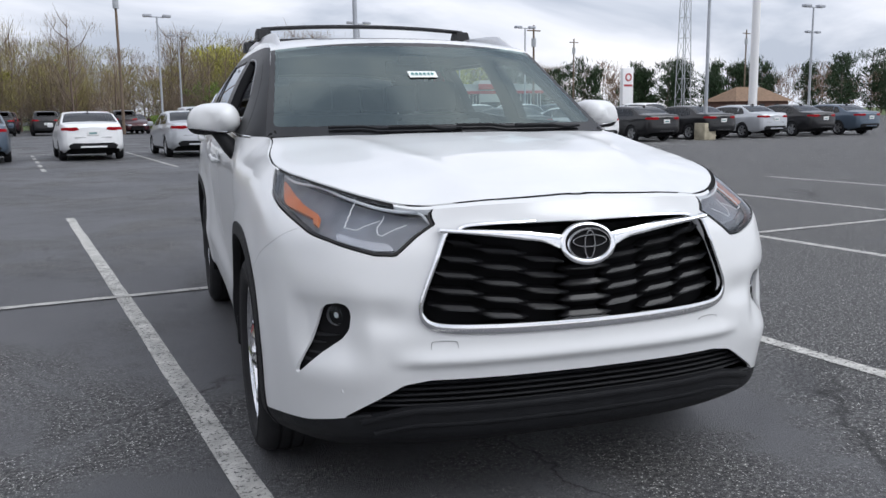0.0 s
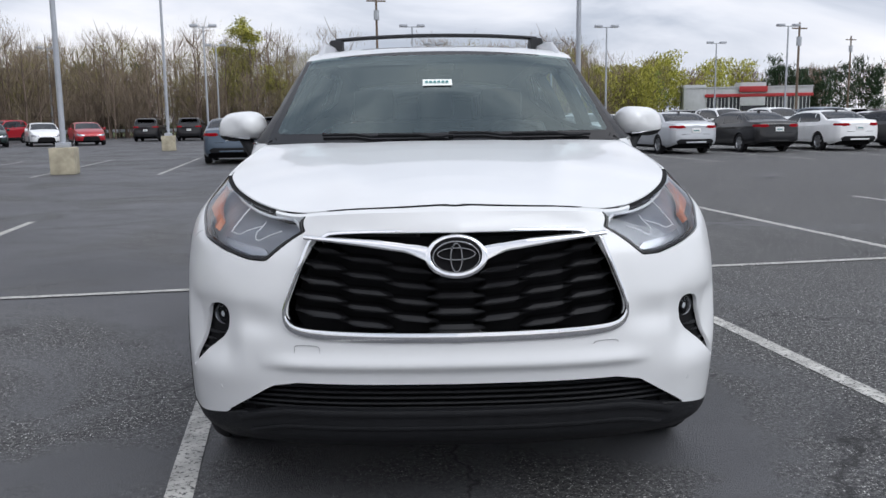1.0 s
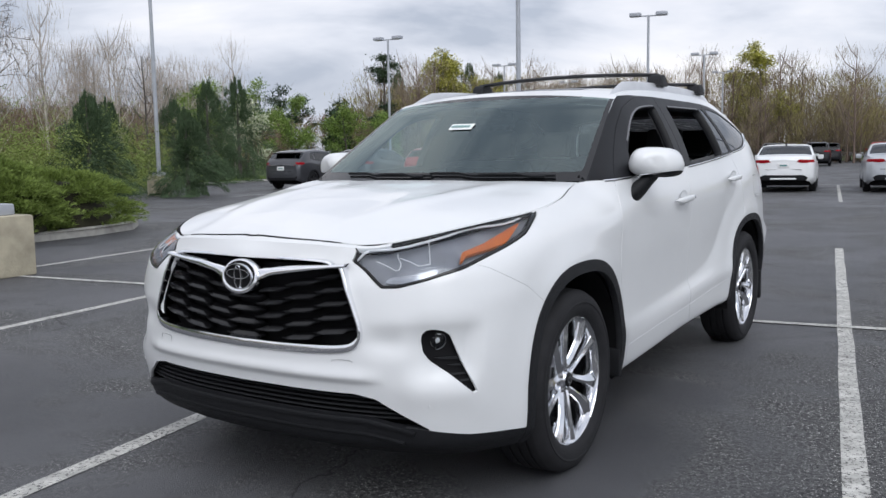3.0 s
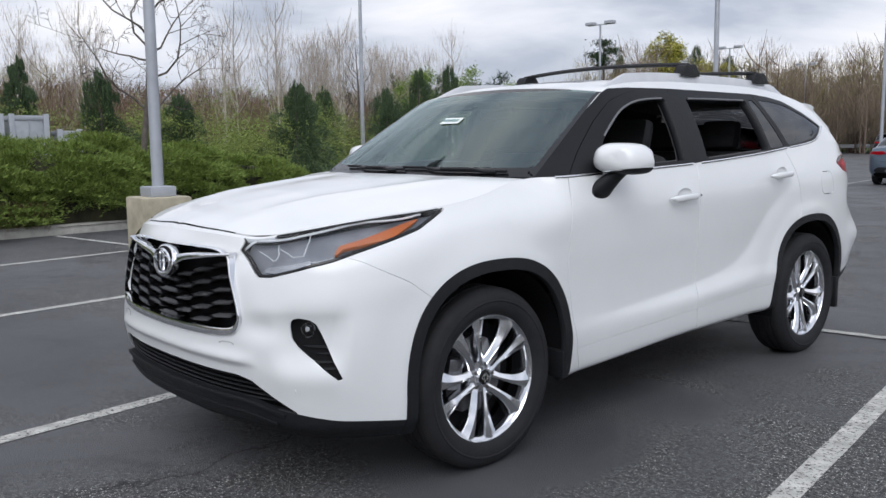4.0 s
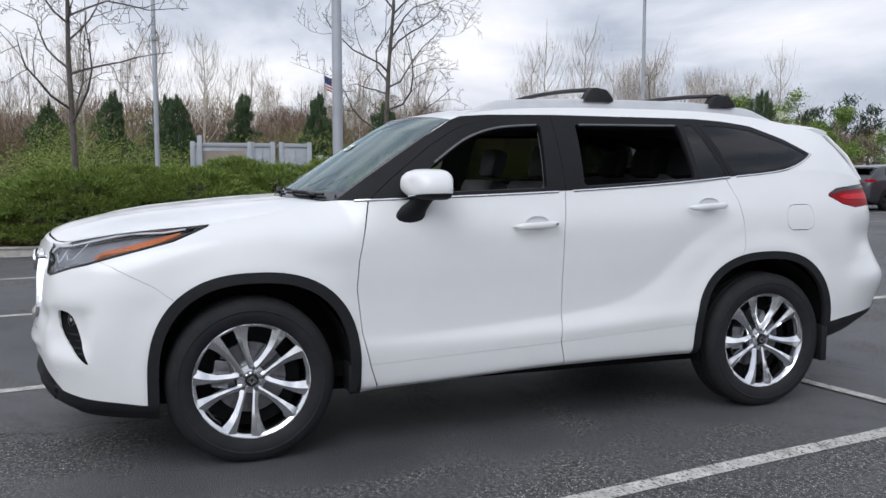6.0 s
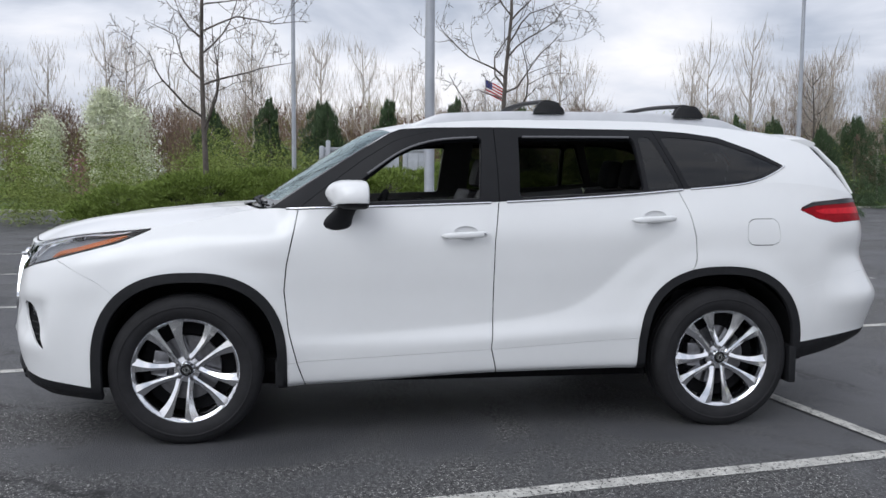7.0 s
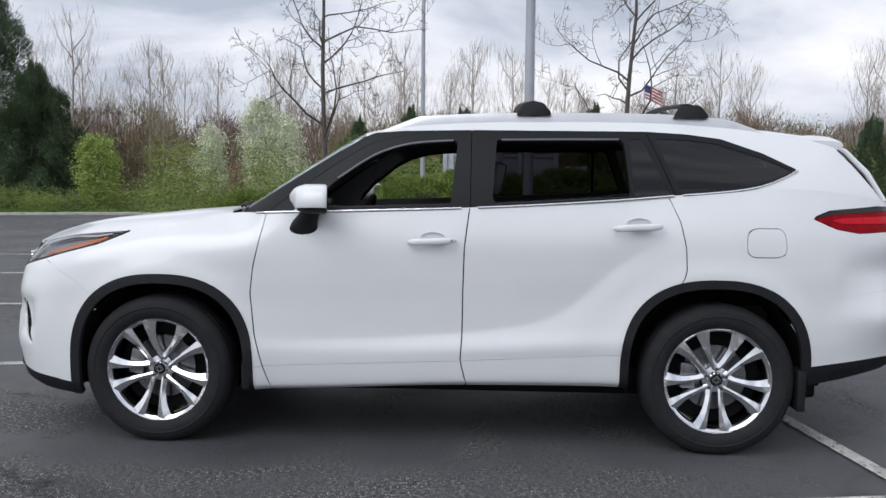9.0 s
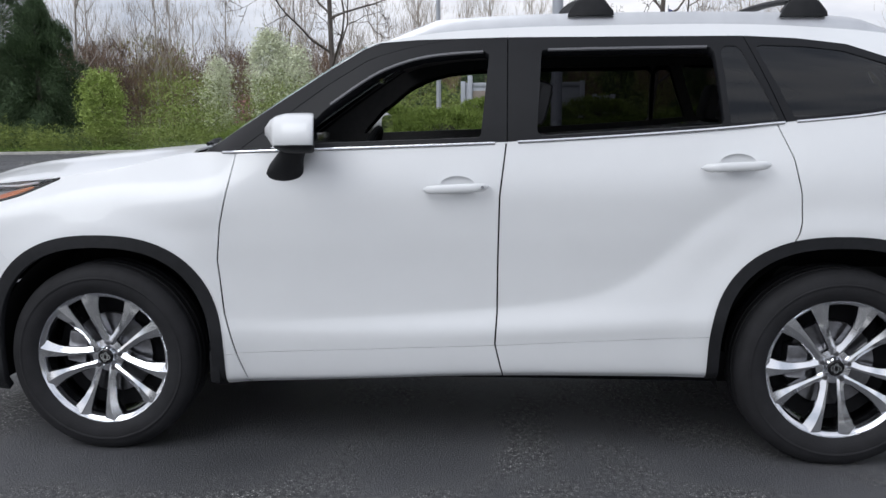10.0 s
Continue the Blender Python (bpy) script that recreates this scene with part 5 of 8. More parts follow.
for y0, yb in ((1.93, 1.90), (2.745, 2.70)):
    xe = float(np.interp(y0, top[:, 1], top[:, 0])) - .045
    ze = float(np.interp(y0, top[:, 1], top[:, 2])) + .052
    bm = bmesh.new()
    rows = []
    for q in np.linspace(-1, 1, 25):
        x = xe * q
        z = ze + .050 + .020 * (1 - q * q)
        y = yb + .03 * (abs(q) ** 3) - .02 * (1 - q * q)
        rows.append([bm.verts.new((x, y + dy, z + dz)) for dy, dz in ((-.038, 0), (-.026, .010), (.0, .014), (.026, .008), (.036, -.002), (.0, -.010), (-.026, -.008))])
    for a, b in zip(rows, rows[1:]):
        for i in range(7):
            bm.faces.new((a[i], a[(i + 1) % 7], b[(i + 1) % 7], b[i]))
    bm.faces.new(rows[0])
    bm.faces.new(rows[-1][::-1])
    part("cross_bar", bm, M_clad, rack, "black cross bar", 60)
    for m in (1, -1):
        bm = bmesh.new()
        pf = [(-.092, -.012), (-.085, .004), (-.062, .040), (-.045, .052), (.030, .056), (.052, .046), (.085, .006), (.088, -.012)]
        a = [bm.verts.new((m * (xe + .026), y0 + y, ze + z)) for y, z in pf]
        b = [bm.verts.new((m * (xe - .045), y0 + y * .9, ze + z)) for y, z in pf]
        c = [bm.verts.new((m * (xe + .034), y0 + y * .86, ze + z * .8 - .002)) for y, z in pf]
        for p, r in ((a, b), (c, a)):
            for i in range(len(pf)):
                j = (i + 1) % len(pf)
                bm.faces.new((p[i], p[j], r[j], r[i]))
        bm.faces.new(b)
        bm.faces.new(c[::-1])
        part("bar_foot", bm, M_clad, rack, "black clamp foot", 40)

# ---- cowl, wipers, sticker, mirror pod
part("cowl", box(-.72, .16, 1.10, .72, .46, 1.165, .02), M_clad, suv, "black cowl panel")
def on_screen(x, f):
    """A point on the windscreen: x across, f from foot to top."""
    i = f * (wl_n - 1)
    row = WG[int(i)]
    ax = abs(x)
    return (x, float(np.interp(ax, row[::-1, 0], row[::-1, 1])), float(np.interp(ax, row[::-1, 0], row[::-1, 2])))
for x0, x1, nm in ((.62, -.02, "wiper"), (.0, -.58, "wiper")):
    wv2 = empty("wiper")
    wv2.parent = suv
    arm = [on_screen(x0 - (x0 - x1) * f * .5, .03 + .035 * math.sin(f * 2)) for f in np.linspace(0, 1, 6)]
    part("wiper_arm", tube([(p[0], p[1] - .012, p[2] + .014) for p in arm], .008, 6), M_clad, wv2)
    bl = [on_screen(x0 + .04 - (x0 - x1) * f, .055 + .02 * f) for f in np.linspace(0, 1, 9)]
    part("wiper_blade", tube([(p[0], p[1] - .008, p[2] + .008) for p in bl], .007, 6), M_clad, wv2)
bm = bmesh.new()
c = [on_screen(x, f) for x, f in ((-.070, .566), (.070, .566), (.070, .630), (-.070, .630))]
vs = [bm.verts.new((p[0] - .02, p[1] - .004, p[2] + .004)) for p in c]
bm.faces.new(vs)
stk = part("stock_sticker", bm, M_sticker, suv, "pale sticker with plain teal bars", None)
for k in range(6):
    xx = -.058 + .0195 * k
    c = [on_screen(x, f) for x, f in ((xx, .584), (xx + .013, .584), (xx + .013, .612), (xx, .612))]
    bm = bmesh.new()
    bm.faces.new([bm.verts.new((p[0] - .02, p[1] - .007, p[2] + .007)) for p in c])
    part("printed_bar", bm, M_ink, stk, "", None)
p = on_screen(0, .86)
part("sensor_pod", box(p[0] - .07, p[1] + .015, p[2] - .05, p[0] + .07, p[1] + .09, p[2] - .005, .02), M_dark, suv, "black camera pod behind the glass")

# ---- cabin
part("dashboard", box(-.76, .42, .86, .76, .86, 1.165, .06), M_dark, suv, "black dashboard")
cab = part("cabin_floor", box(-.78, .3, .33, .78, 3.4, .40, .0), M_dark, suv)
whl = part("steering_wheel", lathe([(.185 + .016 * math.cos(a), .016 * math.sin(a)) for a in np.linspace(0, 2 * math.pi, 10, endpoint=False)], 40, "y", True), M_dark, suv, "black steering wheel")
whl.matrix_basis = pose(.38, .97, 1.10, -24, 0, 0)
part("steering_boss", tube([(.38, .78, 1.02), (.38, .96, 1.10)], [.05, .07], 14), M_dark, suv)
part("instrument_hood", box(.20, .70, 1.13, .56, .86, 1.215, .03), M_dark, suv)
part("centre_screen", box(-.14, .70, 1.10, .16, .725, 1.25, .012), M_black, suv)
rv = part("rear_view_mirror", box(-.12, .985, 1.475, .12, 1.015, 1.545, .014), M_black, suv, "black rear-view mirror")


def seat(name, x, y, w, material, lean=14, head=True):
    s = empty(name, pose(x, y, .40))
    s.parent = suv
    part("seat_cushion", box(-w / 2, -.26, .12, w / 2, .26, .32, .06), material, s)
    part("seat_back", box(-w / 2, -.075, .0, w / 2, .075, .62, .06, pose(0, .25, .27, -lean)), material, s)
    for sx2 in ((0,) if w < .8 else (-.42, .0, .42)):
        if head:
            part("head_restraint", box(-.125, -.05, .0, .125, .05, .19, .045, pose(sx2, .43, .885, -lean)), material, s)
    return s
seat("front_seat", .38, 1.28, .52, M_seatg)
seat("front_seat", -.38, 1.28, .52, M_seatg)
seat("bench_seat", 0, 2.20, 1.30, M_seat)
seat("bench_seat", 0, 2.95, 1.15, M_seat, 10)
# mud flaps
for m in (1, -1):
    for y, z0, z1 in ((.455, .290, .42), (3.245, .235, .44)):
        part("mud_flap", box(m * .955 - .14 if m > 0 else -.955, y - .012, z0, m * .955 if m > 0 else -.955 + .14, y + .03, z1, .01), M_clad, suv, "black mud flap")

# ---------------------------------------------------------------- builders for the surroundings
RNG = np.random.default_rng(7)


def leafy(name, color, rough=.7, vary=.45, trans=.25):
    """Leaf material: tone shifts from leaf to leaf, a little light passes through."""
    m = mat(name, color, rough, spec=.25)
    nt = m.node_tree
    b = nt.nodes["Principled BSDF"]
    geo = nt.nodes.new("ShaderNodeNewGeometry")
    rp = nt.nodes.new("ShaderNodeValToRGB")
    rp.color_ramp.elements[0].color = (*[c * (1 - vary) for c in color], 1)
    rp.color_ramp.elements[1].color = (*[min(1, c * (1 + vary)) for c in color], 1)
    nt.links.new(geo.outputs["Random Per Island"], rp.inputs["Fac"])
    nt.links.new(rp.outputs["Color"], b.inputs["Base Color"])
    return m


M_bark = mat("grey_bark", (.105, .09, .08), .9, vary=.35, scale=9, bump=.6, bscale=40)
M_twig = mat("brown_twigs", (.17, .125, .10), .9, vary=.4, scale=.6)
M_birch = mat("pale_bark", (.42, .37, .33), .85, vary=.3, scale=3)
M_hedge = leafy("juniper_green", (.165, .225, .052), vary=.42)
M_tw_dead = leafy("dry_twigs", (.17, .115, .07), .9, vary=.4)
# near-black tone for the hedge cores: the bush's inner shade as colour
M_hedgecore = mat("hedge_inner_shade", (.030, .028, .014), .95, vary=.5, scale=4)
M_spring = leafy("spring_green_leaves", (.17, .25, .055))
M_yellow = leafy("yellow_green_leaves", (.36, .35, .07), vary=.35)
M_fresh = leafy("fresh_yellow_green", (.21, .265, .07), vary=.22)
M_light = leafy("light_new_leaves", (.30, .385, .105), vary=.2)
M_blossom = leafy("white_blossom", (.66, .69, .52), vary=.2)
M_pink = leafy("pink_blossom", (.42, .16, .22), vary=.3)
M_spruce = leafy("spruce_needles", (.060, .096, .046), vary=.4)
M_pine = leafy("pine_needles", (.03, .055, .025), vary=.5)
M_brush = leafy("olive_brush", (.13, .12, .05), vary=.5)
M_galv = mat("galvanised_steel", (.42, .44, .47), .42, metal=.5, vary=.15, scale=4)
M_pole = mat("pole_paint_grey", (.40, .42, .46), .45, metal=.3, vary=.12, scale=3)
M_conc = mat("tan_concrete", (.40, .36, .27), .9, vary=.3, scale=3, bump=.5, bscale=40)
M_wood = mat("weathered_wood", (.16, .12, .09), .9, vary=.3, scale=8, bump=.3, bscale=50)


def add_mesh(name, V, F, material, parent=None, label="", smooth=False):
    me = bpy.data.meshes.new(name)
    V = np.asarray(V, dtype=np.float32)
    F = np.asarray(F, dtype=np.int32)
    n, k = F.shape
    me.vertices.add(len(V))
    me.vertices.foreach_set("co", V.ravel())
    me.loops.add(n * k)
    me.loops.foreach_set("vertex_index", F.ravel())
    me.polygons.add(n)
    me.polygons.foreach_set("loop_start", np.arange(n, dtype=np.int32) * k)
    me.polygons.foreach_set("loop_total", np.full(n, k, dtype=np.int32))
    me.update(calc_edges=True)
    if smooth:
        me.shade_smooth()
    me.materials.append(material)
    ob = new(name, me)
    if parent:
        ob.parent = parent
    if label:
        ob["label"] = label
    return ob


def leaf_quads(C, size, flat=0.0, rng=RNG):
    """Small leaf blades round the centres C; flat > 0 keeps them nearer to level."""
    n = len(C)
    a = rng.normal(size=(n, 3))
    b = rng.normal(size=(n, 3))
    if flat:
        a[:, 2] *= 1 - flat
        b[:, 2] *= 1 - flat
    a /= np.linalg.norm(a, axis=1, keepdims=True)
    b -= a * np.sum(a * b, 1, keepdims=True)
    b /= np.linalg.norm(b, axis=1, keepdims=True)
    s = (size * rng.uniform(.6, 1.4, n))[:, None]
    V = np.stack([C - a * s, C + b * s * .8, C + a * s], 1).reshape(-1, 3)
    F = np.arange(3 * n).reshape(n, 3)
    return V, F


def sprays(C, length, width, mix3, rng, centre=None):
    """Thin blades at C; mix3 weighs outward from centre, upward and random directions."""
    n = len(C)
    o = C - (np.zeros(3) if centre is None else centre)
    o = o / np.maximum(np.linalg.norm(o, axis=1, keepdims=True), 1e-6)
    r = rng.normal(size=(n, 3))
    r /= np.linalg.norm(r, axis=1, keepdims=True)
    d = o * mix3[0] + np.array([0, 0, mix3[1]]) + r * mix3[2]
    d /= np.maximum(np.linalg.norm(d, axis=1, keepdims=True), 1e-6)
    b = np.cross(d, rng.normal(size=(n, 3)))
    b /= np.maximum(np.linalg.norm(b, axis=1, keepdims=True), 1e-6)
    ln = (length * rng.uniform(.5, 1.4, n))[:, None]
    wd = (width * rng.uniform(.6, 1.4, n))[:, None]
    V = np.stack([C - d * ln * .5 + b * wd, C - d * ln * .5 - b * wd, C + d * ln * .5], 1).reshape(-1, 3)
    return V, np.arange(3 * n).reshape(n, 3)


def tubes(lines):
    """Many thin limbs as one mesh: each line is (points, radii, sides)."""
    VV, FF, base = [], [], 0
    for P, r, n in lines:
        P = np.asarray(P, float)
        d = np.gradient(P, axis=0)
        d /= np.maximum(np.linalg.norm(d, axis=1, keepdims=True), 1e-9)
        ref = np.where(np.abs(d[:, 2:3]) < .9, np.array([[0, 0, 1.0]]), np.array([[1.0, 0, 0]]))
        u = np.cross(d, ref)
        u /= np.maximum(np.linalg.norm(u, axis=1, keepdims=True), 1e-9)
        v = np.cross(d, u)
        a = 2 * np.pi * np.arange(n) / n
        ring = P[:, None] + (u[:, None] * np.cos(a)[None, :, None] + v[:, None] * np.sin(a)[None, :, None]) * np.asarray(r, float)[:, None, None]
        VV.append(ring.reshape(-1, 3))
        m = len(P)
        i, j = np.meshgrid(np.arange(m - 1), np.arange(n), indexing="ij")
        q = np.stack([i * n + j, i * n + (j + 1) % n, (i + 1) * n + (j + 1) % n, (i + 1) * n + j], -1).reshape(-1, 4)
        FF.append(q + base)
        base += m * n
    return np.vstack(VV), np.vstack(FF)


def bare_tree(rng, height, trunk_r, spread, limbs=9, twigs=4, low=.22, levels=3, upright=.35, fine=.0028):
    """Limb lines of a leafless tree standing at the origin; also its twig ends."""
    lines, tips = [], []

    def grow(p, d, length, r, level):
        n = 6 if level < 2 else 4
        pts, rad = [p], [r]
        for k in range(n):
            d = d + rng.normal(size=3) * (.05 if level == 0 else .22 if level < 3 else .11)
            d[2] += (.05 if level == 0 else upright * (.28 if level < 3 else .08))
            d = d / np.linalg.norm(d)
            p = p + d * length / n
            pts.append(p)
            rad.append(max(fine * .7, r * (1 - .80 * (k + 1) / n)))
        lines.append((pts, rad, 7 if level == 0 else 5 if level == 1 else 3))
        if level >= levels:
            tips.append(p)
            return
        cnt = limbs if level == 0 else twigs + (1 if level == 1 else 0)
        for k in range(cnt):
            f = (low + (1 - low) * (k + .5) / cnt) if level == 0 else .3 + .65 * (k + .5) / cnt
            f = min(.97, max(.1, f + rng.normal() * .03))
            i = min(n - 1, int(f * n))
            q = pts[i] + (pts[i + 1] - pts[i]) * (f * n - i)
            ang = rng.uniform(0, 2 * np.pi) if level else 2.4 * k + rng.normal() * .3
            dd = pts[i + 1] - pts[i]
            dd = dd / np.linalg.norm(dd)
            o = np.cross(dd, [np.cos(ang), np.sin(ang), .3])
            o = o / max(1e-6, np.linalg.norm(o))
            lean = .70 if level == 0 else .62
            nd = dd * (1 - lean) + o * lean
            nd = nd / np.linalg.norm(nd)
            ln = (spread * (1.02 - .50 * f) if level == 0 else length * (rng.uniform(.30, .52) if level == 1 else rng.uniform(.25, .45)))
            rr = (trunk_r * (.46 - .26 * f) if level == 0 else max(fine, rad[i] * .62))
            grow(q, nd, ln * rng.uniform(.8, 1.15), rr, level + 1)
    grow(np.zeros(3), np.array([0, 0, 1.0]), height, trunk_r, 0)
    return lines, np.array(tips)


def place_tree(x, y, seed, label, height=7.5, r=.085, spread=3.6, **kw):
    rng = np.random.default_rng(seed)
    lines, tips = bare_tree(rng, height, r, spread, **kw)
    t = empty("bare_tree", pose(x, y, 0, 0, 0, rng.uniform(0, 360)))
    named(t, label, "tree")
    V, F = tubes(lines[:1])
    add_mesh("trunk", V, F, M_bark, t, "", True)
    V, F = tubes(lines[1:])
    add_mesh("branchwork", V, F, M_bark, t, "", True)
    return t


# ---------------------------------------------------------------- hedge island
def kerb(points, closed=False, h=.15, w=.17):
    bm = bmesh.new()
    pts = [Vector((*p, 0)) for p in points]
    rows = []
    n = len(pts)
    for i, p in enumerate(pts):
        a = pts[i - 1] if (i or closed) else p
        b = pts[(i + 1) % n] if (i < n - 1 or closed) else p
        d = (b - a).normalized()
        s = Vector((-d.y, d.x, 0))
        rows.append([bm.verts.new(p + s * o + Vector((0, 0, z))) for o, z in ((0, -.05), (.02, h - .02), (.045, h), (w, h), (w, -.05))])
    for i in range(n if closed else n - 1):
        a, b = rows[i], rows[(i + 1) % n]
        for k in range(4):
            bm.faces.new((a[k], a[k + 1], b[k + 1], b[k]))
    return named(part("kerb", bm, M_kerb, None, "", 40), "raised concrete kerb edging the planting bed", "kerb", kind="structure")


ISL = [(-10.2, -3.7), (-10.0, -2.2), (-10.3, 2), (-10.8, 6), (-11.15, 7.1), (-11.9, 7.8), (-12.9, 7.7), (-13.7, 6.8), (-13.8, 2), (-13.4, -2.6), (-13.1, -3.9), (-12.2, -4.5), (-11.0, -4.4)]
kerb(ISL, True)
bm = bmesh.new()
bm.faces.new([bm.verts.new((x, y, .12)) for x, y in ISL])
bm.faces.ensure_lookup_table()
named(part("planting_bed", bm, M_mulch, None, smooth=None), "brown mulched planting bed under the hedge", "ground", kind="structure")


def bush_points(rng, pads, per, cx, cy, rx2, ry2, h, z0=.1):
    """Points on overlapping drooping fans that lie in layers over a low mound, and the way each point grows."""
    C, D = [], []
    for k in range(pads):
        u, v = rng.uniform(0, 2 * np.pi), rng.uniform(.02, 1)
        ph = math.acos(1 - v * .97)
        d = np.array([math.sin(ph) * math.cos(u), math.sin(ph) * math.sin(u), math.cos(ph)])
        c = np.array([cx + rx2 * .90 * d[0], cy + ry2 * .90 * d[1], z0 + h * .93 * max(d[2], .03) ** .75])
        R = rng.uniform(.20, .40)
        ro, th = np.sqrt(rng.uniform(0, 1, per)), rng.uniform(0, 2 * np.pi, per)
        ro = ro * (1 + .25 * np.sin(5 * th + k))
        o = np.stack([ro * R * np.cos(th), ro * R * np.sin(th), np.zeros(per)], 1)
        out = o @ d
        o[:, 2] += .30 * out * (1 - d[2]) - .28 * R * ro ** 2 + rng.normal(size=per) * .022
        o += d * R * .25
        C.append(c + o)
        g = o / np.maximum(np.linalg.norm(o, axis=1, keepdims=True), 1e-6) * .7 + d * .5 + np.array([0, 0, .25])
        D.append(g + rng.normal(size=(per, 3)) * .35)
    C, D = np.vstack(C), np.vstack(D)
    keep = C[:, 2] > .14
    return C[keep], D[keep]


def needles(C, D, length, width, rng):
    """Thin pointed blades at C along D."""
    n = len(C)
    d = D / np.maximum(np.linalg.norm(D, axis=1, keepdims=True), 1e-6)
    b = np.cross(d, rng.normal(size=(n, 3)))
    b /= np.maximum(np.linalg.norm(b, axis=1, keepdims=True), 1e-6)
    ln = (length * rng.uniform(.5, 1.4, n))[:, None]
    wd = (width * rng.uniform(.6, 1.4, n))[:, None]
    return np.stack([C + b * wd, C - b * wd, C + d * ln], 1).reshape(-1, 3), np.arange(3 * n).reshape(n, 3)


k = 0
for j, (hx, hy, ra, rb, hh) in enumerate(((-11.5, -2.9, 1.2, 1.0, .92), (-11.4, -1.4, 1.45, 1.5, 1.20), (-11.5, .4, 1.5, 1.6, 1.2), (-11.7, 2.3, 1.5, 1.7, 1.26), (-11.9, 4.2, 1.45, 1.7, 1.12), (-12.0, 6.0, 1.3, 1.35, .98), (-10.95, -1.9, .75, .8, .88), (-10.85, -.4, .7, .75, .92), (-10.95, 1.2, .75, .8, .86), (-11.05, 2.9, .75, .8, 1.0), (-11.2, 4.7, .7, .8, .84), (-11.9, 3.2, .8, .7, 1.42), (-11.6, -.6, .75, .65, 1.26), (-11.9, 1.3, .8, .7, 1.40), (-12.2, 5.0, .7, .7, 1.22), (-13.0, 1.2, 1.1, 2.2, 1.18), (-12.7, -1.6, 1.0, 1.8, 1.12))):
    hh *= 1.09
    rng = np.random.default_rng(100 + j)
    hb = empty("juniper_hedge_bush")
    named(hb, "dense dark green juniper bush in the kerbed bed", "bush", "juniper hedge")
    C, D = bush_points(rng, int(46 * ra * rb) + 26, 420, hx, hy, ra, rb, hh)
    V1, F1 = needles(C, D, .070, .0085, rng)
    add_mesh("foliage", V1, F1, M_hedge, hb)
    if hy < 2.0 and hx > -11.3:
        # dead brown twigs low on the lot side
        n = 2600
        q = np.stack([rng.uniform(hx + ra * .25, hx + ra * .98, n), rng.uniform(hy - rb * .8, hy + rb * .8, n), rng.uniform(.14, hh * .55, n)], 1)
        V2, F2 = sprays(q, .15, .004, (.5, .3, .5), rng, np.array([hx, hy, 0]))
        add_mesh("dead_twigs", V2, F2, M_tw_dead, hb, "dry brown twigs")
    # added solid dome; its dark colour stands for shade between the fans
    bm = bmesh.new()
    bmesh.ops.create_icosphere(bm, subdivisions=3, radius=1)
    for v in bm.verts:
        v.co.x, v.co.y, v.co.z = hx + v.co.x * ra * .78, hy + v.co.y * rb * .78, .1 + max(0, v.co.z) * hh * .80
    part("shade_core", bm, M_hedgecore, hb, "solid core coloured as the shade inside the bush", 60)

place_tree(-12.5, 4.2, 21, "leafless young tree with wide spreading limbs above the hedge", 7.0, .068, 2.7, limbs=19, twigs=4, levels=4, low=.27, upright=.20, fine=.0052)
place_tree(-11.15, -1.4, 34, "leafless young tree with wide spreading limbs above the hedge", 6.8, .066, 2.6, limbs=18, twigs=4, levels=4, low=.27, upright=.19, fine=.0052)
place_tree(-27.5, 20.5, 77, "small leafless tree on the grass verge", 5.5, .07, 2.0, limbs=16, twigs=5, levels=3, low=.3, upright=.8)


# ---------------------------------------------------------------- light poles
def light_pole():
    p = empty("light_pole")
    named(p, "grey lamp post with two floodlights on a tan concrete block", "lamp post", "lamp posts of the car park")
    bm = bmesh.new()
    bm_box(bm, -.31, -.31, 0, .31, .31, .70, .03)
    part("concrete_base", bm, M_conc, p, "tan concrete block", 40)
    part("base_plate", box(-.17, -.17, .70, .17, .17, .83, .015), M_pole, p)
    part("pole", tube([(0, 0, .8), (0, 0, 4.2), (0, 0, 7.75)], [.075, .068, .055], 12), M_pole, p, "grey steel pole")
    part("arm", box(-.45, -.03, 7.70, .45, .03, 7.76, .008), M_pole, p)
    for s in (1, -1):
        bm = box(-.27, -.19, 7.72, .27, .19, 7.90, .04)
        bmesh.ops.translate(bm, vec=(s * .62, 0, 0), verts=bm.verts)
        hd = part("lamp_head", bm, M_pole, p, "grey box floodlight")
        part("lamp_glass", box(s * .62 - .2, -.14, 7.712, s * .62 + .2, .14, 7.726), M_lampw, hd, "pale lamp glass")
    return p


LP = light_pole()
spots = [(-7.3, 2.25, 0), (-9.5, 19.4, 10), (4.5, 22.1, 8), (20.5, 27.6, 8), (-22.3, 16.8, -10), (-26.9, 36.8, 5), (-12.1, 37.8, 12), (-.7, 58.5, 8), (1, 73, 8), (27, 61, 8), (13.4, 60.3, 8), (54, 60, 12), (-14.9, 57, 10), (-17.6, 72, 8), (-32, 72.4, 8), (26.6, 75.5, 8), (-29.0, 54.3, 5), (-47.5, 70, 8), (11.4, 74, 8), (40, 44, 8)]
LP.matrix_basis = pose(spots[0][0], spots[0][1], 0, 0, 0, spots[0][2])
for x, y, r in spots[1:]:
    copy_thing(LP, pose(x, y, 0, 0, 0, r))
thin = empty("flag_pole", pose(-16.5, 0, 0))
named(thin, "thin pale grey pole behind the hedge", "pole")
part("pole_shaft", tube([(0, 0, 0), (0, 0, 4), (0, 0, 8.2)], [.06, .052, .04], 10), M_pole, thin)
part("pole_foot", lathe([(.0, .06), (.11, .06), (.12, .0)], 16, "z"), M_pole, thin)
# ---------------------------------------------------------------- steel enclosures behind the hedge
M_rust = mat("rust_stained_steel", (.33, .28, .24), .7, vary=.25, scale=1.6)


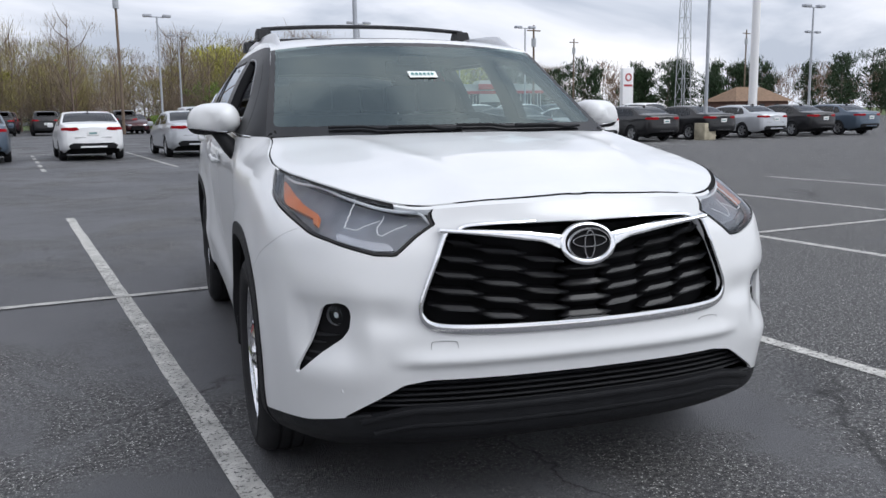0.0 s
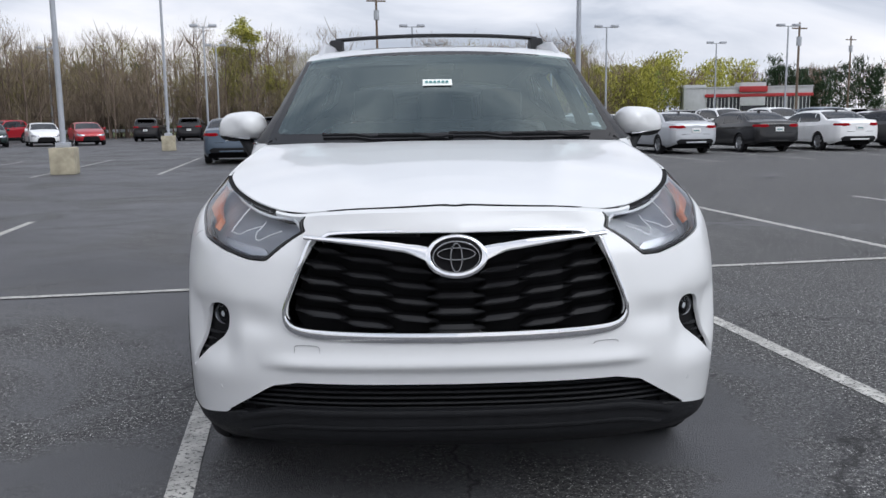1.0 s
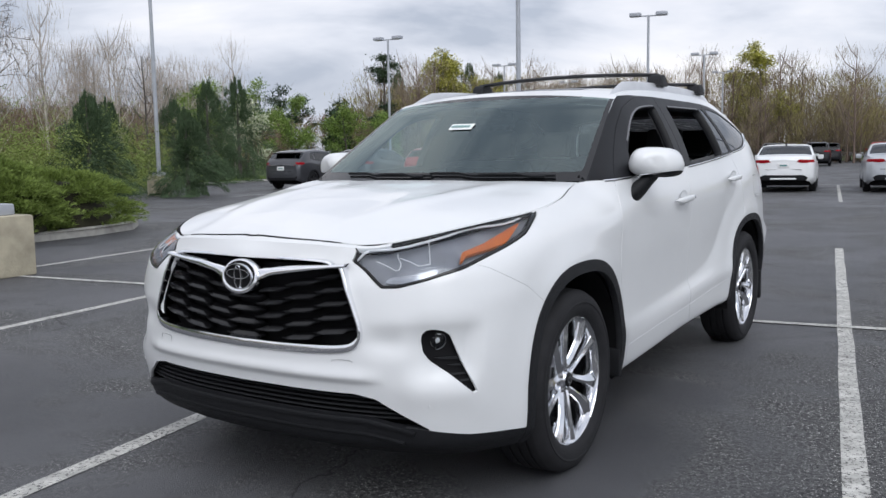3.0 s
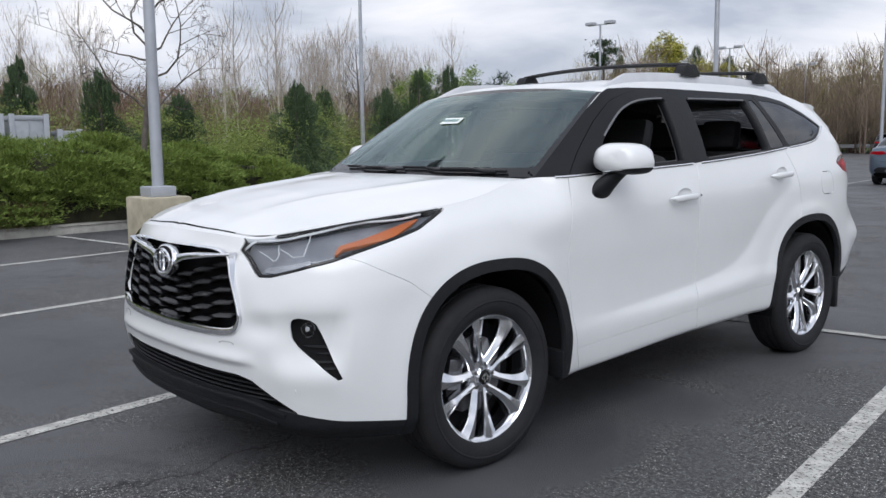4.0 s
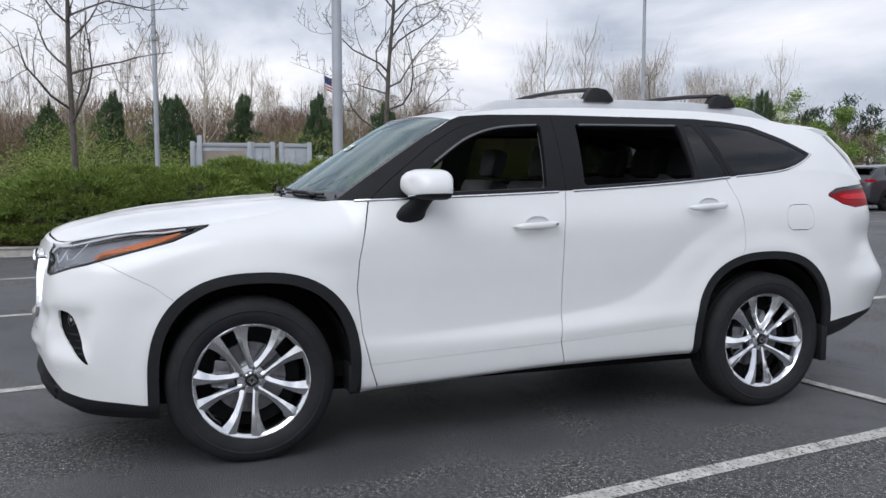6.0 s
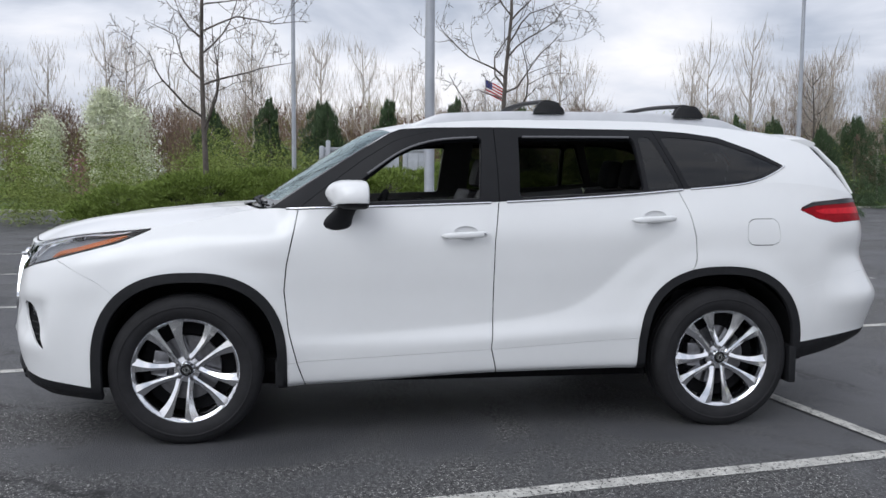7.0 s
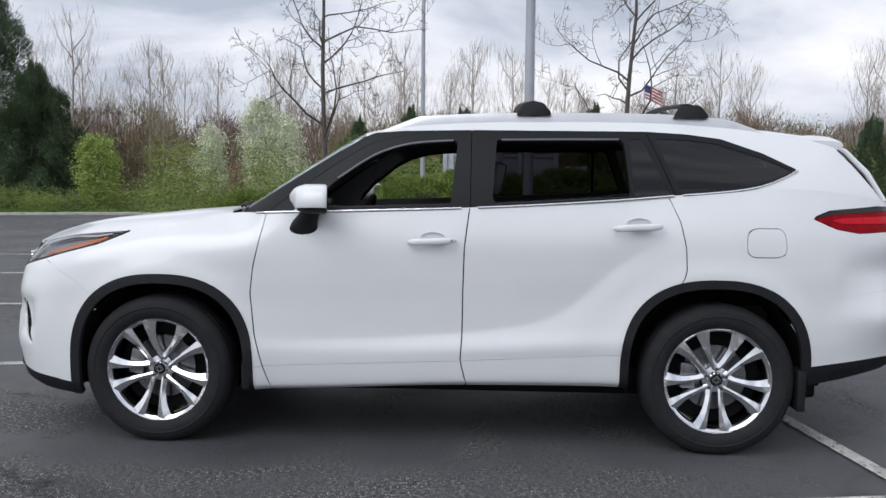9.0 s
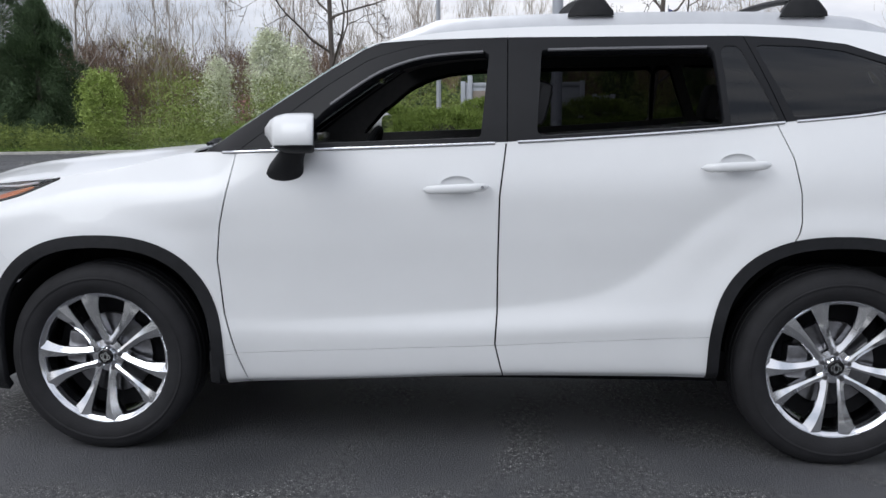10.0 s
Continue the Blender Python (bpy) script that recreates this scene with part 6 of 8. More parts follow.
def enclosure(x, y, w, h, d, rot, label):
    e2 = empty("steel_enclosure", pose(x, y, 0, 0, 0, rot))
    named(e2, label, "enclosure", "steel enclosures behind the hedge")
    for i, (a, b) in enumerate(((-w / 2, w / 2),)):
        bm = box(a, -d / 2, .05, b, d / 2, h - .06, .02)
        part("panel_box", bm, M_galv, e2, "weathered galvanised panels")
    part("top_rail", box(-w / 2 - .03, -d / 2 - .03, h - .09, w / 2 + .03, d / 2 + .03, h, .015), M_pole, e2)
    for sx2 in (-w / 2, w / 2):
        part("corner_post", box(sx2 - .05, d / 2 - .03, 0, sx2 + .05, d / 2 + .05, h + .03, .01), M_pole, e2)
    n = max(2, int(w / .35))
    for i in range(1, n):
        xx = -w / 2 + w * i / n
        part("panel_rib", box(xx - .012, d / 2, .1, xx + .012, d / 2 + .018, h - .12), M_galv, e2)
    return e2


for args in ((-14.9, 1.30, 1.20, 1.95, .8, -93, "grey galvanised steel enclosure with a rusty panel"), (-14.85, 2.18, .45, 1.95, .7, -93, "narrow grey galvanised steel cabinet"), (-14.8, 2.90, .62, 1.95, .7, -93, "narrow grey galvanised steel cabinet"), (-14.75, 3.66, .38, 1.66, .5, -93, "small grey steel cabinet with posts")):
    enc = enclosure(*args)
    if args[2] > 1:
        part("rusty_panel", box(-.50, .424, .25, .50, .428, 1.78), M_rust, enc, "tan rust-stained panel")
        part("tall_post", box(.40, .40, 0, .50, .50, 2.10, .01), M_pole, enc)

# flag far off
fl = empty("flag", pose(-59.7, 13.0, 0, 0, 0, 70))
fl.scale = (.75, .75, .75)
named(fl, "red and white striped flag on a distant pole", "flag")
part("staff", tube([(0, 0, 0), (0, 0, 11.6)], [.1, .05], 8), M_pole, fl)
M_fred, M_fwhite, M_fblue = mat("flag_red", (.45, .03, .04), .8, vary=.1), mat("flag_white", (.75, .75, .75), .8, vary=.05), mat("flag_blue", (.03, .04, .16), .8, vary=.1)
for i in range(9):
    V, F = [], []
    for c in range(9):
        x = .06 + 2.2 * c / 8
        wv3 = .18 * math.sin(c * .9) * c / 8
        drop = .9 * (c / 8) ** 1.1
        V += [(x * .8, wv3, 11.3 - i * .15 - drop), (x * .8, wv3, 11.3 - (i + 1) * .15 - drop)]
    F = [(2 * c, 2 * c + 1, 2 * c + 3, 2 * c + 2) for c in range(8)]
    if i < 5:
        from_lists("canton", V[:8], F[:3], M_fblue, fl)
        V2 = V[6:]
        from_lists("stripe", V2, [(2 * c, 2 * c + 1, 2 * c + 3, 2 * c + 2) for c in range(5)], M_fred if i % 2 == 0 else M_fwhite, fl)
    else:
        from_lists("stripe", V, F, M_fred if i % 2 == 0 else M_fwhite, fl)


# ---------------------------------------------------------------- conifers, leafing and blossoming trees
def conifer_lists(rng, h, r, n=2600, droop=.25):
    """Needle sprays along many drooping branches of uneven length."""
    VV = []
    nb = int(20 * h ** .7 + 16)
    per = max(24, int(n * 7.5 / nb))
    for k in range(nb):
        t = (k + rng.uniform(0, 1)) / nb
        t = t ** 1.15
        z0 = h * (.04 + .95 * t)
        ln = r * ((1 - t) ** .60 * rng.uniform(.32, 1.2) + .04)
        a = k * 2.39996 + rng.normal() * .35
        u = rng.uniform(.08, 1, per) ** .7
        side = rng.normal(size=per) * .15 * ln * (1 - .55 * u)
        rad = ln * u
        ca, sa = math.cos(a), math.sin(a)
        C = np.stack([rad * ca - side * sa, rad * sa + side * ca, z0 + .10 * rad - droop * rad * u * 1.6 + rng.normal(size=per) * .05 * r], 1)
        VV.append(C)
    C = np.vstack(VV)
    C[:, 2] = np.maximum(C[:, 2], .06)
    return sprays(C, .05 * h ** .5 + .04, .0035 * h ** .5 + .002, (.7, -.05, .35), rng, np.array([0, 0, h * .45]))


def spruce(x, y, h, r, seed, n=2600):
    rng = np.random.default_rng(seed)
    t = empty("spruce_tree", pose(x, y, 0))
    named(t, "dark green pointed spruce standing on the grass", "tree", "spruces along the verge")
    V, F = tubes([([(0, 0, 0), (0, 0, h * .5), (0, 0, h * .97)], [.035 * h ** .8, .02 * h ** .8, .008], 7)])
    add_mesh("trunk", V, F, M_bark, t)
    V, F = conifer_lists(rng, h, r, n)
    add_mesh("crown", V, F, M_spruce, t)


for k, (x, y, h, r) in enumerate(((-31.0, -20.3, 10.5, 4.6), (-29.3, -16.9, 5.8, 2.7), (-25.5, -1.1, 4.5, 1.25), (-25.4, .9, 4.4, 1.3), (-25.2, 3.0, 4.6, 1.1), (-21.8, 4.9, 4.3, .95), (-21.6, 7.0, 4.0, 1.3), (-21.7, 9.4, 3.3, 1.3), (-20.2, 12.6, 3.7, 1.5), (-20.6, 16.6, 3.4, 1.2), (-27.0, -3.2, 4.2, 1.5), (-27.5, .6, 4.6, 1.5), (-24.4, 15.6, 4.0, 1.5), (-28, 19, 4.2, 1.8), (-30, 24, 4.5, 2.0), (-31, 27, 5, 2.2), (-33, 31, 5.5, 2.4), (-46, 73, 11.5, 3.4), (-44.5, 75, 10.5, 3.4), (-42, 77, 9.5, 3.4), (-50, 70, 9.8, 3.2))):
    small = h < 5
    spruce(x, y, h * (.86 if small else 1), r * (1.25 if small else 1.15), 300 + k, (15000 if y < 0 else 3600) if h > 5 else 3000)


def leaf_tree(x, y, h, r, seed, leafmat, label, n=2600, size=.11, base=.12, name="leafing_tree", full=False):
    """A tapered trunk with limbs and an uneven crown of small leaves in clumps."""
    rng = np.random.default_rng(seed)
    lines, tips = bare_tree(rng, h * .86, .018 * h, r * 1.05, limbs=9, twigs=3, levels=2, low=base + .05, upright=.5)
    t = empty(name, pose(x, y, 0))
    named(t, label, "tree")
    V, F = tubes(lines[:1])
    add_mesh("trunk", V, F, M_bark, t, "", True)
    V, F = tubes(lines[1:])
    add_mesh("branchwork", V, F, M_bark, t, "", True)
    mid = np.array([p for pts, rr, s in lines[1:] for p in pts[2:]])
    pool = np.vstack([tips, tips, mid])
    n = int(n * 3.0)
    C = pool[rng.integers(0, len(pool), n)] + rng.normal(size=(n, 3)) * np.array([.13, .13, .11]) * h ** .6 * .62
    C = C[C[:, 2] > h * base]
    if full:
        # an upright oval of close clumps
        m = 150
        zz = rng.uniform(base + .06, 1.0, m)
        rad = r * .80 * np.sin(np.pi * np.clip((zz - base) / (1.04 - base), 0, 1)) ** .7 * np.sqrt(rng.uniform(.25, 1, m))
        th = rng.uniform(0, 2 * np.pi, m)
        K = np.stack([rad * np.cos(th), rad * np.sin(th), zz * h], 1)
        k2 = n
        C = np.vstack([C[: len(C) // 3], K[rng.integers(0, m, k2)] + rng.normal(size=(k2, 3)) * .13])
    V, F = leaf_quads(C, size * (.62 if full else .52), .45, rng)
    add_mesh("crown", V, F, leafmat, t)
    return t


for k, (x, y, h, r, mt, lb, n, sz) in enumerate((
        (-26.6, -6.8, 4.15, 1.05, M_blossom, "pear tree in full white blossom", 4600, .07),
        (-28.4, -9.4, 3.3, .75, M_blossom, "small pear tree in white blossom", 2600, .07),
        (-26.0, -5.6, 3.5, .7, M_blossom, "small pear tree in white blossom", 1800, .07),
        (-27.4, -7.9, 1.9, .5, M_pink, "low shrub with pink blossom", 320, .06),
        (-27.2, -13.4, 2.8, 1.1, M_light, "young tree with fresh light green leaves", 3400, .07),
        (-16.2, 80.1, 10.0, 4.0, M_yellow, "tall tree in yellow-green spring leaf", 4200, .24),
        (-41.5, 65.0, 9.8, 4.2, M_yellow, "tall tree in yellow-green spring leaf", 4600, .24),
        (-39, 67.5, 8.0, 3.4, M_yellow, "tall tree in yellow-green spring leaf", 3400, .24),
        (-36.5, 60.5, 4.2, 1.6, M_blossom, "small tree in white blossom", 1400, .14),
        (-38.8, 41.5, 5.0, 2.2, M_spring, "broad tree in light green spring leaf", 2600, .13),
        (-37.5, 36.5, 5.6, 2.4, M_spring, "broad tree in light green spring leaf", 2800, .13),
        (-36.6, 31.8, 5.6, 2.3, M_spring, "broad tree in light green spring leaf", 2800, .13),
        (-38, 46.5, 4.6, 2.2, M_spring, "broad tree in light green spring leaf", 2400, .13),
        (-38.5, 51.5, 4.6, 2.4, M_spring, "broad tree in light green spring leaf", 2400, .13),
        (-35, 33.5, 4.8, 1.8, M_blossom, "small tree in white blossom", 1600, .12),
        (28.8, 102.6, 6.8, 3.0, M_spring, "rounded tree in pale green leaf", 2800, .22),
        (3.5, 82, 4.0, 2.4, M_spring, "rounded bush in green leaf", 1800, .17))):
    leaf_tree(x, y, h, r, 500 + k, mt, lb, n, sz, full=k < 5)

# tall pine with a bare stem
rng = np.random.default_rng(9)
pn = empty("tall_pine_tree", pose(-44.6, 60.2, 0))
named(pn, "tall sparse pine with a bare stem", "tree")
V, F = tubes([([(0, 0, 0), (.1, 0, 5), (0, .1, 10.0)], [.17, .12, .05], 8)])
add_mesh("trunk", V, F, M_bark, pn)
C = np.vstack([np.array([dx, dy, z]) + rng.normal(size=(640, 3)) * np.array([.40, .40, .17]) for dx, dy, z in ((0, 0, 9.9), (.7, .3, 9.2), (-.8, 0, 8.9), (.3, -.6, 8.4), (-.5, .5, 8.0), (.2, .2, 5.6), (.9, 0, 4.8), (-.9, .2, 4.5), (0, -.7, 4.0))])
V, F = leaf_quads(C, .095, .3, rng)
add_mesh("crown", V, F, M_pine, pn)

# ---------------------------------------------------------------- woods: uncounted bare trees and undergrowth
def along(line, n, depth, seed):
    """Random spots in a strip behind a line of corners."""
    rng = np.random.default_rng(seed)
    P = np.array(line, float)
    L = np.concatenate([[0], np.cumsum(np.hypot(*np.diff(P, axis=0).T))])
    s = rng.uniform(0, L[-1], n)
    x, y = np.interp(s, L, P[:, 0]), np.interp(s, L, P[:, 1])
    k = np.clip(np.searchsorted(L, s) - 1, 0, len(P) - 2)
    d = P[k + 1] - P[k]
    d /= np.hypot(d[:, 0], d[:, 1])[:, None]
    o = rng.uniform(0, depth, n)
    return np.stack([x - d[:, 1] * o, y + d[:, 0] * o], 1)


WEST = [(-52, 62), (-46, 30), (-40, 12), (-38, -8), (-34, -24), (-22, -48)]
WEST = WEST[::-1]
NORTH = [(62, 100), (20, 108), (-5, 92), (-38, 88), (-55, 68)]


def feathery(name, label, spots2, bark, twig, hts, seed, width, count, tl, tw, low=.18, up=.55, forks=9, stem=.010, variants=6):
    """Leafless trees: a stem and steep forks, and a haze of hair-thin twigs round them."""
    rng = np.random.default_rng(seed)
    kinds = []
    for k in range(variants):
        lines = [([(0, 0, 0), (.01, .0, .35), (0, .01, .7), (.01, 0, .98)], [stem, stem * .8, stem * .5, stem * .15], 4)]
        C = []
        for j in range(forks):
            f = low + (.9 - low) * (j + rng.uniform(0, 1)) / forks
            a = 2.4 * j + rng.normal() * .4
            ln = width * (1.15 - .75 * f) * rng.uniform(.7, 1.2)
            p0 = np.array([0, 0, f])
            p1 = p0 + np.array([math.cos(a) * ln * .55, math.sin(a) * ln * .55, ln * up * .8])
            p2 = p0 + np.array([math.cos(a) * ln, math.sin(a) * ln, ln * up * 2.2])
            lines.append(([p0, p1, p2], [stem * .45, stem * .3, stem * .1], 3))
            m = count // forks
            u = rng.uniform(.25, 1.1, m)[:, None]
            q = p0 * (1 - u) ** 2 + 2 * p1 * u * (1 - u) + p2 * u * u
            C.append(q + rng.normal(size=(m, 3)) * np.array([.19, .19, .15]) * width)
        C = np.vstack(C)
        C[:, 2] = np.minimum(C[:, 2], 1.02 - .1 * rng.uniform(0, 1, len(C)))
        kinds.append((tubes(lines), sprays(C, 1, 1, (.35, up, .42), rng, np.array([0, 0, .3])), C))
    VV, FF, base, V2, F2, base2 = [], [], 0, [], [], 0
    for x, y in spots2:
        (V, F), (W, E2), C = kinds[rng.integers(variants)]
        a, h = rng.uniform(0, 6.28), rng.uniform(*hts)
        c, s = math.cos(a), math.sin(a)
        D = W.reshape(-1, 3, 3) - C[:, None]
        tip, wide = D[:, 2] * tl, (D[:, 0] - D[:, 1]) / 2 * tw
        W2 = (C[:, None] * h + np.stack([wide - tip, -wide - tip, tip], 1)).reshape(-1, 3)
        for src, f, vs, fs in ((V * h, F, VV, FF), (W2, E2, V2, F2)):
            vs.append(np.stack([x + src[:, 0] * c - src[:, 1] * s, y + src[:, 0] * s + src[:, 1] * c, np.maximum(src[:, 2], 0)], 1))
            fs.append(f)
        FF[-1] = FF[-1] + base
        base += len(V)
        F2[-1] = F2[-1] + base2
        base2 += len(W2)
    ob = add_mesh(name, np.vstack(VV), np.vstack(FF), bark)
    named(ob, label, "woods", kind="stuff")
    ob = add_mesh(name + "_twigs", np.vstack(V2), np.vstack(F2), twig)
    named(ob, "fine twigs of the leafless trees", "woods", kind="stuff")


M_tw_pale = leafy("pale_twigs", (.35, .30, .255), .85, vary=.35)
M_tw_brown = leafy("brown_fine_twigs", (.190, .128, .098), .9, vary=.4)
M_tw_mid = leafy("dun_twigs", (.25, .20, .15), .9, vary=.35)
M_tw_olive = leafy("budding_twigs", (.27, .24, .10), .9, vary=.4)
feathery("poplar_stand", "tall leafless pale poplars behind the verge", along(WEST, 135, 22, 1), M_birch, M_tw_pale, (5.5, 9.8), 11, .17, 520, .7, .007, .2, .9, 11, .008)
feathery("poplar_stand", "tall leafless pale poplars behind the verge", along([(-38, 20), (-41, 31), (-45, 44)], 18, 9, 61), M_birch, M_tw_pale, (7.6, 10.2), 62, .19, 620, .7, .007, .16, .9, 13, .008)
feathery("leafless_woods", "dense brown leafless woods behind the car park", along(NORTH[1:], 170, 18, 2), M_twig, M_tw_mid, (5.2, 10.2), 12, .27, 900, .7, .010, .12, .6, 10, .012)
feathery("brushwood", "tangled brown undergrowth along the woods", along(WEST, 640, 16, 3), M_twig, M_tw_brown, (2.4, 5.2), 13, .40, 560, .45, .011, .05, .5, 9, .010)
feathery("brushwood", "tangled brown undergrowth along the woods", along(NORTH[1:], 330, 14, 4), M_twig, M_tw_mid, (2.4, 5.0), 14, .42, 520, .55, .010, .05, .5, 9, .010)
feathery("budding_scrub", "olive scrub just coming into bud by the woods", along(NORTH[1:], 210, 14, 5), M_twig, M_tw_olive, (4, 9.0), 15, .34, 700, .40, .017, .08, .6, 9, .010)
feathery("budding_scrub", "olive scrub just coming into bud by the woods", along(WEST, 110, 18, 6), M_twig, M_tw_olive, (3.0, 6.0), 16, .38, 620, .25, .014, .06, .6, 9, .010)


def thicket(name, label, spots2, material, size, per, rr, hts, seed):
    rng = np.random.default_rng(seed)
    C = []
    for x, y in spots2:
        h = rng.uniform(*hts)
        v = rng.normal(size=(per, 3))
        v *= (rng.uniform(0, 1, per) ** .38 / np.linalg.norm(v, axis=1))[:, None]
        v *= 1 + .25 * np.sin(7 * v[:, :1] + x) * np.sin(9 * v[:, 1:2] + y) + .15 * np.sin(11 * v[:, 2:] + x)
        c = v * np.array([rr * 1.5, rr * 1.5, h * .52]) + np.array([x, y, h * .42])
        C.append(c)
    C = np.vstack(C)
    C = C[C[:, 2] > .03]
    V, F = leaf_quads(C, size, .55, rng)
    return named(add_mesh(name, V, F, material), label, "undergrowth", kind="stuff")


thicket("green_thicket", "fresh green thicket in spring leaf behind the hedge", along([(-17, -7), (-19, 2), (-19, 10), (-23, 20)][::1], 58, 6.5, 21), M_fresh, .030, 4200, .80, (2.0, 3.4), 31)
thicket("green_thicket", "fresh green bushes along the grass verge", along([(-24.5, -17), (-26.5, -11), (-25.2, -4), (-26, 3)], 34, 3.0, 23), M_fresh, .028, 3600, .70, (.6, 1.35), 33)
thicket("green_thicket", "low green growth along the edge of the woods", along(WEST, 120, 7, 22), M_spring, .036, 1100, 1.1, (.6, 1.5), 32)
thicket("olive_brush", "olive brown scrub at the foot of the woods", along(NORTH[1:], 120, 10, 24), M_brush, .085, 420, 1.6, (1.2, 3.2), 34)
feathery("dark_pinewood", "dark evergreen woods in the distance", along([(-34, 96), (-58, 78), (-70, 50)], 40, 10, 25), M_bark, M_pine, (6, 9.5), 35, .24, 1500, .6, .05, .1, .15, 12, .012)
feathery("dark_pinewood", "dark evergreen woods in the distance", along([(110, 80), (70, 112), (48, 122)], 44, 12, 26), M_bark, M_pine, (6, 9.5), 36, .26, 1500, .7, .055, .1, .15, 12, .012)
feathery("yellow_woods", "yellow-green woods in spring leaf in the distance", along([(40, 122), (22, 116), (2, 110)], 26, 10, 27), M_bark, M_yellow, (7, 10), 37, .34, 1100, .35, .10, .15, .4, 12, .012)
feathery("yellow_woods", "yellow-green woods in spring leaf in the distance", along([(26, 99), (4, 92)], 14, 5, 64), M_bark, M_yellow, (6.0, 8.6), 65, .34, 1500, .30, .07, .15, .4, 12, .012)
feathery("far_woods", "grey-brown distant woods closing the view", along([(170, 40), (150, 150), (0, 165), (-110, 150), (-130, 20), (-100, -90)], 260, 25, 28), M_twig, M_tw_brown, (7, 10.5), 38, .34, 420, 1.3, .045, .05, .5, 8, .012)
thicket("grass_tufts", "rough grass along the verge", along([(-18.5, -30), (-23.0, -18), (-25.5, -11), (-24.1, -4), (-25.6, 11), (-30.6, 27), (-36.6, 60)], 480, 3.5, 29), M_spring, .034, 170, .5, (.10, .24), 39)
for x, y in ((-.5, 77), (1.5, 77), (3.5, 77.3), (5.5, 77.3)):
    rng = np.random.default_rng(int(x * 10) + 700)
    C = np.stack([rng.uniform(-.95, .95, 3000), rng.uniform(-.6, .6, 3000), rng.uniform(.05, 1.25, 3000)], 1)
    C[:, :2] *= (1 + .06 * rng.normal(size=(3000, 1)))
    V, F = leaf_quads(C, .07, 0, rng)
    ob = empty("clipped_hedge", pose(x, y, 0))
    named(ob, "clipped bright green box hedge", "hedge", "clipped hedges at the far edge")
    add_mesh("foliage", V, F, M_spring, ob)
kerb([(-18, -30), (-22.5, -18), (-25, -11), (-23.6, -4), (-25, 11), (-30, 27), (-36, 60)], False, .09, .12)
for i, (ax, ay, bx2, by2) in enumerate(((-36, 74, -6, 84),)):
    g = empty("guard_rail", pose(ax, ay, 0, 0, 0, math.degrees(math.atan2(by2 - ay, bx2 - ax))))
    named(g, "pale steel guard rail along the far edge", "guard rail")
    ln = math.hypot(bx2 - ax, by2 - ay)
    part("rail", box(0, -.04, .5, ln, .04, .8, .02), M_galv, g)
    for q in range(9):
        part("rail_post", box(ln * q / 8 - .06, -.05, 0, ln * q / 8 + .06, .05, .75), M_wood, g)

# utility poles
for x, y, h in ((-3.3, 61, 10.3), (48.5, 95, 10.0), (70, 90, 11), (30, 66, 8.5)):
    u = empty("utility_pole", pose(x, y, 0, 0, 0, 15))
    named(u, "weathered wooden utility pole with a cross arm", "utility pole", "utility poles")
    part("pole", tube([(0, 0, 0), (0, 0, h)], [.11, .08], 10), M_wood, u)
    part("cross_arm", box(-.7, -.05, h - .5, .7, .05, h - .4), M_wood, u)
    part("transformer", lathe([(.0, h - 1.1), (.2, h - 1.1), (.2, h - 1.8), (.0, h - 1.8)], 14, "z"), M_galv, u)

# ---------------------------------------------------------------- parked cars of the dealer's lot
M_carglass = glass_mat("tinted_car_glass", (.10, .115, .115), 1.55)
M_alloy = mat("alloy_silver", (.50, .51, .53), .3, metal=.8, vary=.15, scale=20)
M_alloyd = mat("alloy_dark", (.06, .06, .065), .35, metal=.5, vary=.15, scale=20)
PAINTS = {}
for nm, c, met in (("white", (.78, .79, .80), 0), ("silver", (.50, .52, .55), .35), ("black", (.010, .010, .012), 0), ("graphite", (.060, .062, .070), .3), ("slate_blue", (.085, .115, .155), .3), ("red", (.36, .012, .022), .1), ("maroon", (.045, .008, .012), .2), ("dark_green", (.015, .030, .028), .2), ("blue", (.03, .06, .20), .2), ("beige", (.40, .37, .31), .3)):
    PAINTS[nm] = mat(nm + "_car_paint", c, .3, metal=met, coat=.5, spec=.35, vary=.06, scale=2.5, rvary=.05)


def joined(*sheets):
    P, N, A, F, n = [], [], [], [], 0
    for s in sheets:
        if not s.F:
            continue
        P.append(s.P)
        N.append(s.N)
        A.append(s.A)
        F += [tuple(i + n for i in f) for f in s.F]
        n += len(s.P)
    return Sheet(np.vstack(P), np.vstack(N), np.concatenate(A), F)


